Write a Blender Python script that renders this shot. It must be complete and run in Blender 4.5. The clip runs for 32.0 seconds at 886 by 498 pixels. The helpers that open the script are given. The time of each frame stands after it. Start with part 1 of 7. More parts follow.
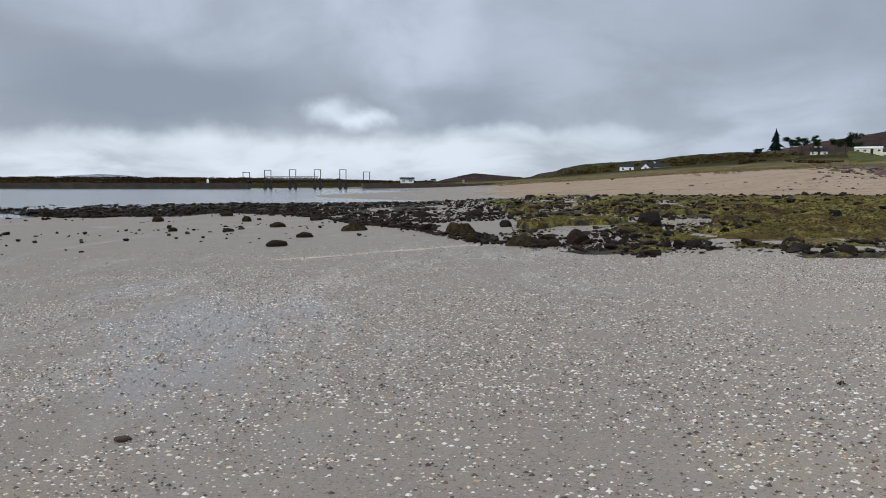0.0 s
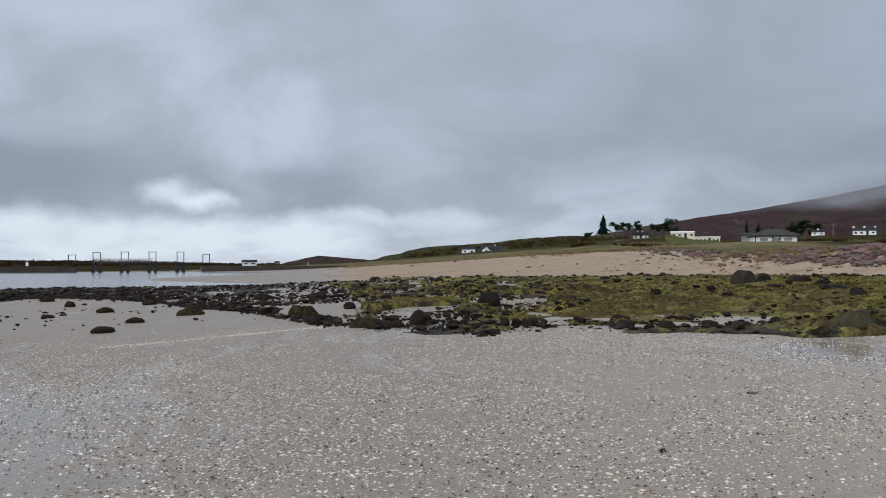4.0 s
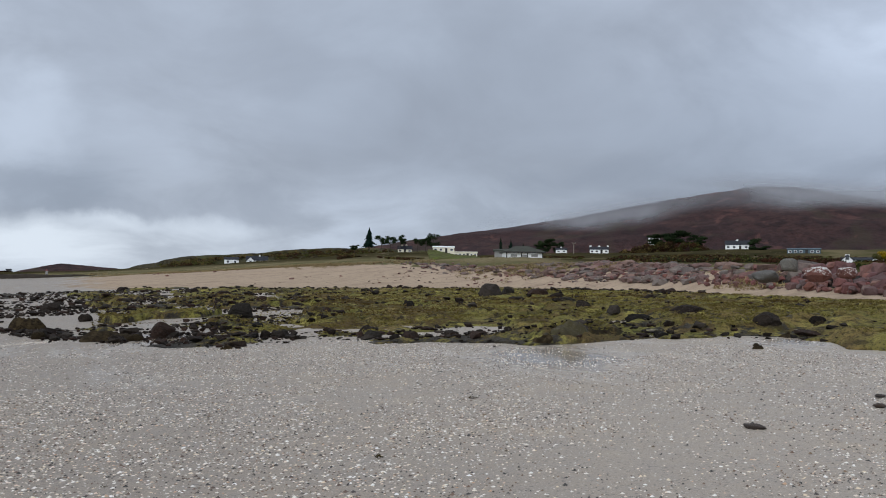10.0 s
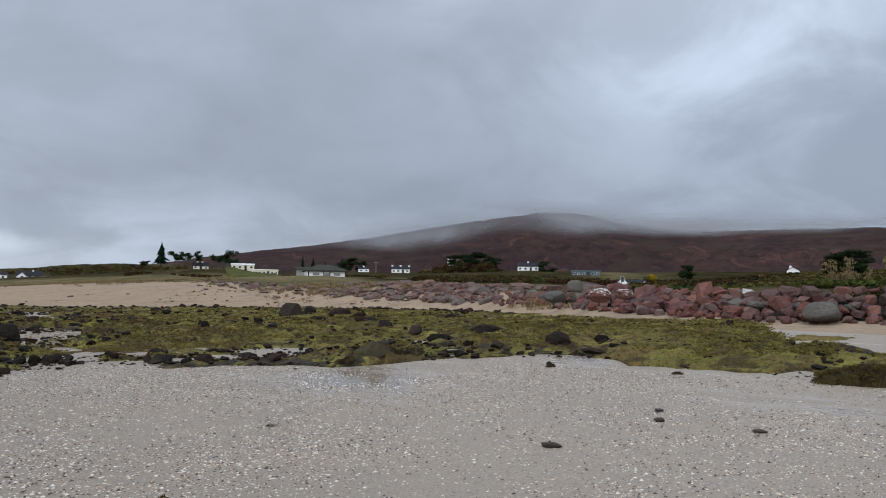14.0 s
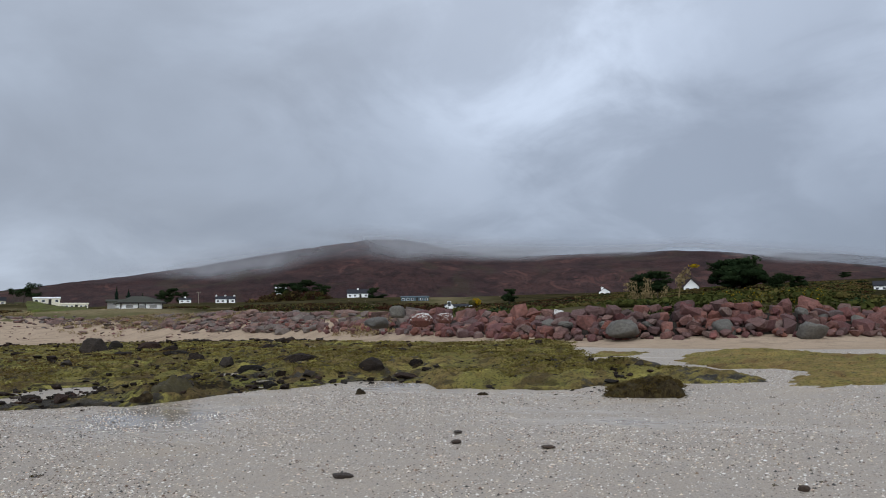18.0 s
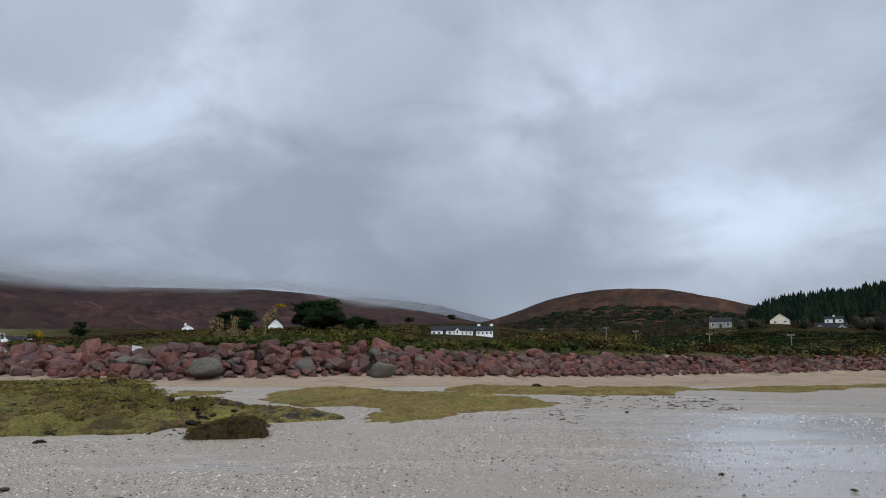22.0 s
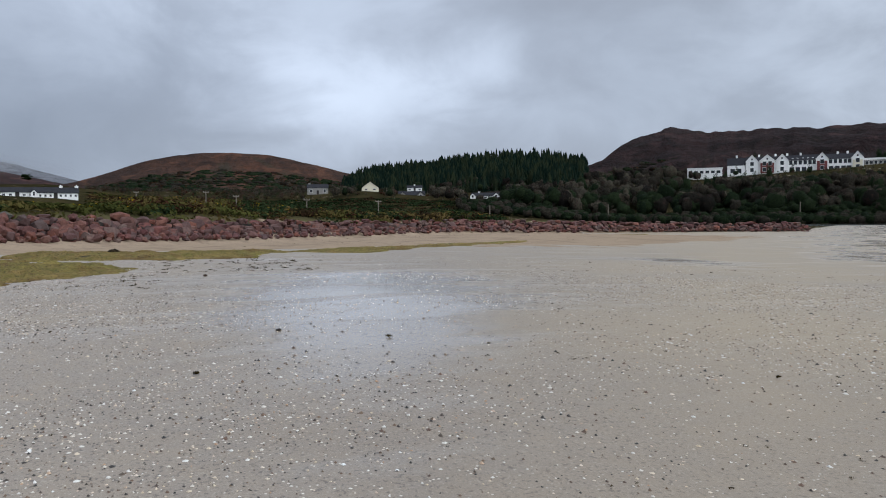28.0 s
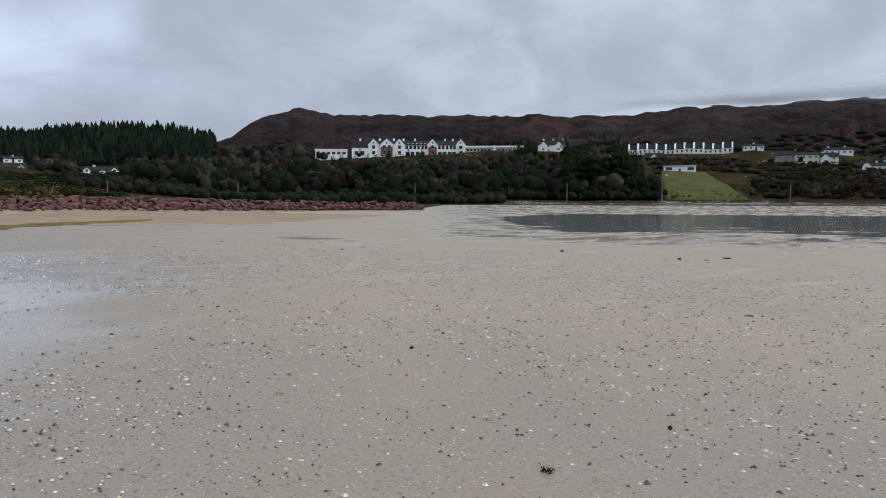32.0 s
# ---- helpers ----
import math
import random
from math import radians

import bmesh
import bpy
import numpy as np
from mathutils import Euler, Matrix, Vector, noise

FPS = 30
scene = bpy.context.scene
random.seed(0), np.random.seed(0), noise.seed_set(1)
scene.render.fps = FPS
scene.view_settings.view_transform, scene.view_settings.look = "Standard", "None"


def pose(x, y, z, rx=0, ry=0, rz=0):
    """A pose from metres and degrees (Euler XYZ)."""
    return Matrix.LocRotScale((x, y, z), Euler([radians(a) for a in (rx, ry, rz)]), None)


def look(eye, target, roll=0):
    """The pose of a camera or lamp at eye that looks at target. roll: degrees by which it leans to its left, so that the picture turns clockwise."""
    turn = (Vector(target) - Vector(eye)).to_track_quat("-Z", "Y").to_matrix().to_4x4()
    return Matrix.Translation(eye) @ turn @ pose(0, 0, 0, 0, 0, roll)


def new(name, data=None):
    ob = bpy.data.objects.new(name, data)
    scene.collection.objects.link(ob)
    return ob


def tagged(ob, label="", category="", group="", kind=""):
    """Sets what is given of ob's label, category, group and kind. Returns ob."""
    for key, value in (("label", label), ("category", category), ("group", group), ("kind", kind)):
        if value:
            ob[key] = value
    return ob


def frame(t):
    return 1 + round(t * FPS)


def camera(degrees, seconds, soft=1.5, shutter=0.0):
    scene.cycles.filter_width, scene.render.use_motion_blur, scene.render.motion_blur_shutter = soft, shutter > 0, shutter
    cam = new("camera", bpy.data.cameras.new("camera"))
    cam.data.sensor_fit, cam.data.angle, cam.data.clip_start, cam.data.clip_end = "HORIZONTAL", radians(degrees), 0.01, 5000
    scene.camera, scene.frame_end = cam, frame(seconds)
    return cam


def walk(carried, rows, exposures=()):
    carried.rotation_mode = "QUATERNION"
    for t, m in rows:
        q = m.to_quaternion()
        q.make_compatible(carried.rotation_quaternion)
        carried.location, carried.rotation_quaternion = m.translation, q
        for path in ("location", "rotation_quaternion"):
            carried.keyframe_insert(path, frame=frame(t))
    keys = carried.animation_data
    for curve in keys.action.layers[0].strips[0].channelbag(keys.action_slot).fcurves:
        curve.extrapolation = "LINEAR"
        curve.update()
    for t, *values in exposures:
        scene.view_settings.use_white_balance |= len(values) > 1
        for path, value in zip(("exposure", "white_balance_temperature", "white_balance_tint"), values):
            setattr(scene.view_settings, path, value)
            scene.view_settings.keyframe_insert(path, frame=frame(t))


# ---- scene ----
cam = camera(59.77, 32.0, soft=1.0)
# seconds, eye x y z, then heading, pitch and roll in degrees
ROWS = [
    (0, 0.002, -0.000, 1.499, -0.12, -4.86, 0.16),
    (0.5, 0.011, -0.007, 1.500, -1.46, -4.66, 0.13),
    (1, 0.032, -0.009, 1.500, -2.93, -4.35, 0.10),
    (1.5, 0.041, -0.017, 1.495, -4.48, -3.87, 0.03),
    (2, 0.047, -0.011, 1.490, -6.00, -3.21, 0.04),
    (2.5, 0.057, -0.007, 1.485, -7.47, -2.34, 0.02),
    (3, 0.058, 0.002, 1.483, -8.90, -1.31, 0.02),
    (3.5, 0.058, -0.002, 1.482, -10.29, -0.11, 0.04),
    (5.5, 0.084, -0.061, 1.488, -15.67, 4.54, -0.26),
    (6, 0.118, -0.061, 1.489, -17.65, 4.77, -0.23),
    (6.5, 0.157, -0.056, 1.487, -19.81, 4.37, -0.28),
    (7, 0.183, -0.050, 1.482, -21.69, 3.68, -0.14),
    (7.5, 0.195, -0.047, 1.476, -23.11, 2.98, -0.08),
    (8, 0.214, -0.061, 1.471, -24.07, 2.48, 0.12),
    (8.5, 0.254, -0.095, 1.471, -24.94, 2.24, 0.32),
    (9, 0.295, -0.136, 1.472, -25.86, 2.16, 0.48),
    (9.5, 0.338, -0.162, 1.471, -27.05, 2.17, 0.60),
    (10, 0.364, -0.158, 1.470, -28.71, 2.25, 0.67),
    (10.5, 0.370, -0.114, 1.476, -30.88, 2.44, 0.64),
    (11, 0.369, -0.035, 1.488, -33.44, 2.67, 0.68),
    (11.5, 0.368, 0.026, 1.494, -36.02, 2.88, 0.76),
    (12, 0.374, 0.063, 1.495, -38.26, 3.05, 0.86),
    (12.5, 0.394, 0.081, 1.494, -39.98, 3.16, 0.92),
    (13, 0.414, 0.085, 1.492, -41.26, 3.29, 0.97),
    (13.5, 0.448, 0.065, 1.493, -42.29, 3.51, 0.97),
    (14, 0.479, 0.051, 1.493, -43.30, 3.85, 0.91),
    (14.5, 0.507, 0.045, 1.491, -44.39, 4.33, 0.71),
    (16.5, 0.741, -0.065, 1.492, -49.37, 6.66, -0.04),
    (17, 0.792, -0.085, 1.493, -50.98, 6.50, -0.27),
    (17.5, 0.823, -0.110, 1.488, -53.16, 6.14, -0.58),
    (18, 0.825, -0.124, 1.482, -55.93, 5.84, -0.96),
    (18.5, 0.857, -0.120, 1.482, -59.38, 5.72, -1.18),
    (19, 0.891, -0.093, 1.486, -63.38, 5.75, -1.39),
    (19.5, 0.925, -0.060, 1.491, -67.58, 5.76, -1.44),
    (20, 0.951, -0.041, 1.496, -71.82, 5.82, -1.42),
    (20.5, 0.956, -0.018, 1.497, -75.77, 6.07, -1.16),
    (21, 0.955, 0.011, 1.493, -79.52, 6.57, -0.90),
    (21.5, 0.962, 0.024, 1.488, -82.78, 7.42, -0.55),
    (22, 0.981, 0.026, 1.487, -86.01, 8.28, -0.39),
    (22.5, 0.990, 0.022, 1.485, -89.24, 8.99, -0.27),
    (23, 0.993, 0.007, 1.484, -92.61, 9.21, -0.36),
    (23.5, 0.991, -0.009, 1.481, -95.83, 8.56, -0.64),
    (24, 0.990, -0.021, 1.476, -98.70, 6.82, -0.99),
    (24.5, 0.993, -0.036, 1.468, -100.99, 4.09, -1.33),
    (25, 1.005, -0.048, 1.462, -102.89, 1.10, -1.55),
    (25.5, 1.020, -0.063, 1.460, -104.64, -1.17, -1.50),
    (27.5, 1.063, -0.262, 1.460, -112.22, -1.72, -0.67),
    (28, 1.065, -0.356, 1.459, -114.81, -1.97, -0.57),
    (28.5, 1.092, -0.407, 1.459, -118.17, -2.39, -0.62),
    (29, 1.151, -0.418, 1.460, -122.37, -2.76, -0.63),
    (29.5, 1.227, -0.425, 1.461, -126.97, -3.02, -0.76),
    (30, 1.284, -0.431, 1.458, -131.37, -3.17, -0.67),
    (30.5, 1.297, -0.442, 1.454, -135.15, -3.30, -0.51),
    (31, 1.303, -0.454, 1.454, -138.11, -3.46, -0.31),
    (31.5, 1.309, -0.460, 1.453, -140.29, -3.63, -0.12),
    (32, 1.311, -0.465, 1.450, -141.77, -3.71, 0.00),
]
walk(cam, [(t, pose(x, y, z, 90 + p, 0, yaw) @ pose(0, 0, 0, 0, 0, roll)) for t, x, y, z, yaw, p, roll in ROWS], exposures=[(0, 0.0), (4, -0.02), (6.5, -0.07), (9, -0.02), (12, 0.0), (20, 0.0), (22, -0.08), (23.5, -0.14), (25, -0.06), (28, 0.0), (32, 0.03)])

# ---------- world and sun: a low overcast ----------
SUN_AZ, SUN_EL = 238.0, 46.0
world = bpy.data.worlds.new("overcast_sky")
scene.world = world
world.use_nodes = True


class Nodes:
    """Small helper for node trees."""

    def __init__(self, tree):
        self.t = tree
        tree.nodes.clear()

    def add(self, kind, values=None, **props):
        n = self.t.nodes.new(kind)
        for k, v in props.items():
            setattr(n, k, v)
        for k, v in (values or {}).items():
            self.put(n, k, v)
        return n

    def put(self, n, k, v):
        if isinstance(v, bpy.types.NodeSocket):
            self.t.links.new(v, n.inputs[k])
        elif isinstance(v, bpy.types.Node):
            self.t.links.new(v.outputs[0], n.inputs[k])
        elif hasattr(v, "__len__") and len(v) == 3 and n.inputs[k].type == "RGBA":
            n.inputs[k].default_value = (*v, 1)
        else:
            n.inputs[k].default_value = v

    def math(self, op, a, b=0.0, c=0.0, clamp=False):
        n = self.add("ShaderNodeMath", operation=op, use_clamp=clamp)
        for i, v in enumerate((a, b, c)):
            self.put(n, i, v)
        return n.outputs[0]

    def vmath(self, op, a, b=None):
        n = self.add("ShaderNodeVectorMath", operation=op)
        self.put(n, 0, a)
        if b is not None:
            self.put(n, 1, b)
        return n.outputs["Value"] if op in ("DOT_PRODUCT", "LENGTH", "DISTANCE") else n.outputs[0]

    def noise(self, vec, scale, detail=4.0, rough=0.55, dist=0.0):
        n = self.add("ShaderNodeTexNoise", {"Vector": vec, "Scale": scale, "Detail": detail, "Roughness": rough, "Distortion": dist})
        return n.outputs["Fac"]

    def voronoi(self, vec, scale, feature="F1", out="Distance", rand=1.0):
        n = self.add("ShaderNodeTexVoronoi", {"Vector": vec, "Scale": scale, "Randomness": rand}, feature=feature)
        return n.outputs[out]

    def ramp(self, fac, stops):
        n = self.add("ShaderNodeValToRGB", {"Fac": fac})
        el = n.color_ramp.elements
        while len(el) < len(stops):
            el.new(0.5)
        for e, (p, c) in zip(el, stops):
            e.position = p
            e.color = (c, c, c, 1) if isinstance(c, (int, float)) else (*c, 1)
        return n.outputs[0]

    def mix(self, fac, a, b, blend="MIX"):
        n = self.add("ShaderNodeMix", data_type="RGBA", blend_type=blend)
        self.put(n, 0, fac)
        self.put(n, 6, a)
        self.put(n, 7, b)
        return n.outputs[2]

    def span(self, v, a, b, c=0.0, d=1.0):
        n = self.add("ShaderNodeMapRange", {0: v, 1: a, 2: b, 3: c, 4: d}, interpolation_type="SMOOTHSTEP")
        return n.outputs[0]

    def scaled(self, vec, s):
        n = self.add("ShaderNodeMapping", {"Vector": vec, "Scale": s})
        return n.outputs[0]

    def bump(self, height, strength=0.5, distance=0.02, normal=None):
        n = self.add("ShaderNodeBump", {"Height": height, "Strength": strength, "Distance": distance})
        if normal is not None:
            self.put(n, "Normal", normal)
        return n.outputs[0]


def heading(az, el):
    a, e = radians(az), radians(el)
    return (math.sin(a) * math.cos(e), math.cos(a) * math.cos(e), math.sin(e))


k = Nodes(world.node_tree)
way = k.add("ShaderNodeTexCoord").outputs["Generated"]
sep = k.add("ShaderNodeSeparateXYZ", {0: way})
up = k.math("MAXIMUM", sep.outputs[2], 0.0)
# clouds lie on a flat layer overhead, so that they flatten towards the horizon
flat = k.math("ADD", up, 0.36)
plane = k.add("ShaderNodeCombineXYZ", {0: k.math("DIVIDE", sep.outputs[0], flat), 1: k.math("DIVIDE", sep.outputs[1], flat), 2: 0.35})
big = k.noise(plane.outputs[0], 0.9, 3.0, 0.5, 0.3)
mid = k.noise(plane.outputs[0], 2.6, 8.0, 0.54, 0.4)
cover = k.math("ADD", k.math("MULTIPLY", big, 0.58), k.math("MULTIPLY", mid, 0.42))
cloud = k.ramp(cover, [(0.34, (0.275, 0.315, 0.39)), (0.46, (0.335, 0.38, 0.46)), (0.56, (0.385, 0.44, 0.535)), (0.70, (0.49, 0.565, 0.685))])


def stirred(scale, spread):
    """Directions torn about by turbulence, so that cloud edges come out ragged."""
    c = k.add("ShaderNodeTexNoise", {"Vector": way, "Scale": scale, "Detail": 7.0, "Roughness": 0.58}).outputs["Color"]
    return k.vmath("NORMALIZE", k.vmath("ADD", way, k.vmath("MULTIPLY", k.vmath("SUBTRACT", c, (0.5, 0.5, 0.5)), spread)))


torn = stirred(4.5, (0.20, 0.20, 0.10))
frayed = stirred(13.0, (0.085, 0.085, 0.045))


def glow(az, el, wide, amount, path=torn):
    near = k.vmath("DOT_PRODUCT", path, heading(az, el))
    return k.math("MULTIPLY", k.span(near, math.cos(radians(wide)), 1.0), amount)


def strip(az, el, wide, tall, amount, path=frayed):
    """A lens-shaped patch, wide and tall in degrees from its middle."""
    a = radians(az)
    across = k.math("DIVIDE", k.vmath("DOT_PRODUCT", path, (math.cos(a), -math.sin(a), 0)), radians(wide))
    rise = k.math("DIVIDE", k.math("SUBTRACT", k.add("ShaderNodeSeparateXYZ", {0: path}).outputs[2], math.sin(radians(el))), radians(tall))
    r = k.math("SQRT", k.math("ADD", k.math("MULTIPLY", across, across), k.math("MULTIPLY", rise, rise)))
    ahead = k.math("GREATER_THAN", k.vmath("DOT_PRODUCT", path, heading(az, el)), 0.5)
    return k.math("MULTIPLY", k.math("MULTIPLY", k.span(r, 1.0, 0.0), ahead), amount)


def total(*parts):
    out = parts[0]
    for q in parts[1:]:
        out = k.math("ADD", out, q)
    return out


# heavy cloud, then the thin places where more light comes through
dark = total(glow(82, 10, 24, 0.75), glow(35, 13, 24, 0.25), strip(-20, 6.2, 16, 4.2, 1.3), strip(2, 5.8, 7, 3.2, 0.95), glow(58, 6, 18, 0.6), glow(74, 5, 16, 0.75), glow(0, 6.5, 9, 0.3), glow(140, 9, 16, 0.35))
cloud = k.mix(k.math("MINIMUM", dark, 0.95), cloud, (0.262, 0.307, 0.385))
thin = total(glow(104, 14, 18, 0.22), glow(64, 22, 12, 0.30), strip(108, 9, 10, 4.0, 0.42, torn), strip(104, 12, 9, 3.0, 0.25, torn), strip(116, 11, 8, 4.0, 0.32, torn), strip(100, 17, 6, 6, 0.22, torn), glow(-14, 17, 11, 0.25), glow(-2, 11, 7, 0.2), glow(66, 25, 30, 0.27), glow(96, 21, 10, 0.25), glow(160, 16, 36, 0.22), glow(4, 3.5, 16, 0.12), strip(24, 4, 22, 5, 0.26, torn), glow(150, 10, 24, 0.13), glow(88, 14, 7, 0.14))
ragged = k.math("MULTIPLY", thin, k.span(mid, 0.36, 0.62, 0.5, 1.3))
cloud = k.mix(ragged, cloud, (0.76, 0.87, 1.04))
cloud = k.mix(total(strip(-8.2, 5.2, 3.2, 1.3, 0.75), strip(-5.6, 4.5, 3.0, 1.0, 0.9), strip(5, 3.7, 6, 0.9, 0.5), strip(12, 3.4, 7, 1.0, 0.35), strip(-24, 2.6, 14, 1.4, 0.5)), cloud, (0.76, 0.85, 0.97))
# a clear strip under the edge of the cloud, low over the sea
lift = k.math("ADD", k.add("ShaderNodeSeparateXYZ", {0: frayed}).outputs[2], k.math("MULTIPLY", k.math("SUBTRACT", big, 0.5), 0.08))
low = k.math("MULTIPLY", k.span(lift, 0.070, 0.034), k.span(sep.outputs[0], 0.42, 0.0))
cloud = k.mix(k.math("MULTIPLY", low, k.span(mid, 0.32, 0.62, 0.35, 0.95)), cloud, (0.72, 0.80, 0.90))
cloud = k.mix(glow(88, 12, 55, 1.0), cloud, (0.988, 0.995, 1.018), "MULTIPLY")
high = k.span(up, 0.27, 0.95)
cloud = k.mix(high, cloud, (0.70, 0.78, 0.92))
seaward = k.span(k.vmath("DOT_PRODUCT", way, heading(245, 28)), 0.36, 1.0)
cloud = k.mix(seaward, cloud, (1.60, 1.74, 1.93))
sky = k.add("ShaderNodeTexSky", sky_type="NISHITA", sun_disc=False, sun_elevation=radians(SUN_EL), sun_rotation=radians(SUN_AZ))
clear = k.add("ShaderNodeBackground", {0: sky.outputs[0], 1: 0.004})
grey = k.add("ShaderNodeBackground", {0: cloud, 1: 1.0})
both = k.add("ShaderNodeAddShader", {0: clear, 1: grey})
k.add("ShaderNodeOutputWorld", {0: both})

sun = new("sun", bpy.data.lights.new("sun", "SUN"))
sun.data.energy, sun.data.angle, sun.data.color = 0.48, radians(40), (1.0, 0.96, 0.9)
sun.matrix_world = look((0, 0, 50), tuple(50 * -v + (50 if i == 2 else 0) for i, v in enumerate(heading(SUN_AZ, SUN_EL))))

# ---------- the lie of the land ----------
CX, CY, EYE = 0.7, -0.2, 1.47
SEA = -0.3


def spot(az, d):
    """Plan position at a bearing (clockwise from +y) and a distance."""
    return CX + d * math.sin(radians(az)), CY + d * math.cos(radians(az))


FORESHORE = [(-12, 19, -0.12), (-16, 33, -0.2), (-26, 42, -0.25), (-20, 72, -0.36), (-3, 80, -0.36), (-32, 20, -0.2), (98, 15.5, 0.58), (92, 19.6, 0.76), (64, 23, 0.84), (150, 21, 0.1), (125, 20, 0.42), (112, 30, 0.62), (128, 45, 0.32), (135, 38, 0.18), (134, 62, 0.2), (139, 78, 0.02), (126, 65, 0.38), (141, 95, -0.08)]
BEACH = [(5, 82, 0.3), (17, 67, 0.55), (22, 59, 0.6), (28, 55, 0.68), (39, 47, 0.8), (48, 39, 0.83), (55, 32, 0.85), (8, 190, 2.0), (18, 115, 3.1), (26.5, 95, 3.2), (33, 88, 2.8)]
TOE = [(33, 85, 1.9), (39, 66, 1.7), (46.6, 52, 1.36), (51.5, 42, 1.25), (57, 35, 1.08), (64, 30.5, 0.95), (70, 29, 1.0), (77, 29, 1.02), (84, 31, 1.0), (91, 36, 0.86), (97, 42, 0.75), (103, 50, 0.65), (110, 62, 0.6), (116, 74, 0.6), (124, 85, 0.3), (133, 98, 0.05), (140, 108, -0.12)]
FLATS = [(158, 30, -0.2), (171, 33, -0.2), (145, 62, -0.24)] + [(a, d, z) for a in (151, 160, 169, 178) for d, z in ((34, -0.25), (42, -0.31), (52, -0.38), (67, -0.6), (84, -0.36), (110, -0.2), (200, -0.16), (292, -0.14))] + [(145, 110, -0.18), (143, 200, -0.12), (130, 200, 0.2)]
SEABED = [(-2, 222, -0.3), (1, 228, 0.0), (4, 205, 0.35), (-29, 225, -0.9), (-14, 200, -0.8), (-4, 160, -0.5), (180, 15, -0.1), (215, 20, -0.25), (250, 30, -0.4), (290, 30, -0.4), (330, 15, -0.25), (200, 120, -1.2), (250, 150, -1.5), (300, 150, -1.2), (220, 400, -3), (270, 420, -3), (310, 400, -2)]
INLAND = [(4, 275, 2.0), (13, 420, 8), (0, 420, 1.6), (3, 400, 2.2), (6, 420, 3.2), (3, 485, 1.8), (7, 485, 3.5), (-28, 320, 0.6), (-28, 450, 4), (-10, 450, 4), (25, 350, 13.3), (30, 340, 11), (57, 300, 8.4), (68, 200, 6.5),  (82, 330, 17), (88, 330, 17.3), (96, 330, 11), (92, 215, 4.2), (98, 230, 2.8), (104, 240, 2.6), (112, 245, 2.2), (118, 250, 1.8), (80, 140, 4.2), (57, 50, 2.25), (54, 54, 2.3), (61, 46, 2.2)]
ESTATE = [(127, 303, 0.9), (140, 303, 0.8), (151, 303, 0.7), (158, 303, 0.8), (166, 303, 0.8), (132, 445, 23), (176, 450, 15), (176, 310, 1)]
ta, td, tz = np.array(TOE).T
curve = np.arange(33, 140.1, 0.5)


def eased(v, wide=9):
    return np.convolve(np.pad(np.interp(curve, ta, v), wide, mode="edge"), np.hanning(2 * wide + 3)[1:-1] / np.hanning(2 * wide + 3)[1:-1].sum(), "valid")


FOOT = [(a, math.exp(d), z) for a, d, z in zip(curve, eased(np.log(td)), eased(tz))]
control = [(0, 0.1, 0.03)]
for a in range(0, 181, 30):
    for d in (4.5, 9.0):
        px, py = spot(a, d)
        control.append((a, d, (0.043 * px - 0.005 * py) if a < 140 else 0.03 * px - 0.005 * py))
SITES = [(13.3, 420, 0.0152), (15.1, 420, 0.0158), (25.9, 345, 0.0332), (28.7, 335, 0.0345), (30.3, 330, 0.028), (34.45, 110, 0.0262), (37.4, 380, 0.0351), (40.1, 380, 0.0345), (49.6, 370, 0.0395), (53.8, 340, 0.0338), (57, 180, 0.0212), (67.7, 280, 0.0375), (73.7, 205, 0.0395), (86, 243, 0.032), (88.2, 242, 0.031), (105.6, 352, 0.0368), (109.4, 340, 0.0405), (112.5, 370, 0.0305), (117.5, 325, 0.0285), (139, 448, 0.0545), (146, 455, 0.061), (149.7, 455, 0.06), (155.5, 480, 0.0545), (158.7, 480, 0.0545), (162, 480, 0.0545), (158.7, 400, 0.0325), (165, 452, 0.041), (168.5, 460, 0.045), (171, 445, 0.032), (163.5, 470, 0.0572), (168.7, 475, 0.050)]
control += [(a, d - 2, EYE + e * d + 0.25) for a, d, e in SITES]
control += FORESHORE + BEACH + FOOT[::5] + FLATS + SEABED + INLAND + ESTATE
control += [(a, d + 4.5, z + (0.75 if 50 < a < 62 else 1.0)) for a, d, z in FOOT[:-26:5]] + [(a, d + 40, z + (2.3 if a < 45 else 1.9 if a < 60 else 1.1)) for a, d, z in TOE[1:-4:2]]
# level ground behind the bank, an even beach before it
control += [(a, d + 15, z + np.interp(a, [45, 62], [1.5, 1.05])) for a, d, z in FOOT[:-26:5]]
control += [(a, d * 0.88, z - 0.22) for a, d, z in FOOT[::5] if 92 < a < 126]
KNOTS = np.array([spot(a, d) for a, d, z in control])
HEIGHTS = np.array([z for a, d, z in control])


def kernel(a, b):
    return np.sqrt(((a[:, None] - b[None]) ** 2).sum(-1) + 9.0)


_m = np.block([[kernel(KNOTS, KNOTS), np.ones((len(KNOTS), 1))], [np.ones((1, len(KNOTS))), np.zeros((1, 1))]])
WEIGHTS = np.linalg.solve(_m, np.r_[HEIGHTS, 0])


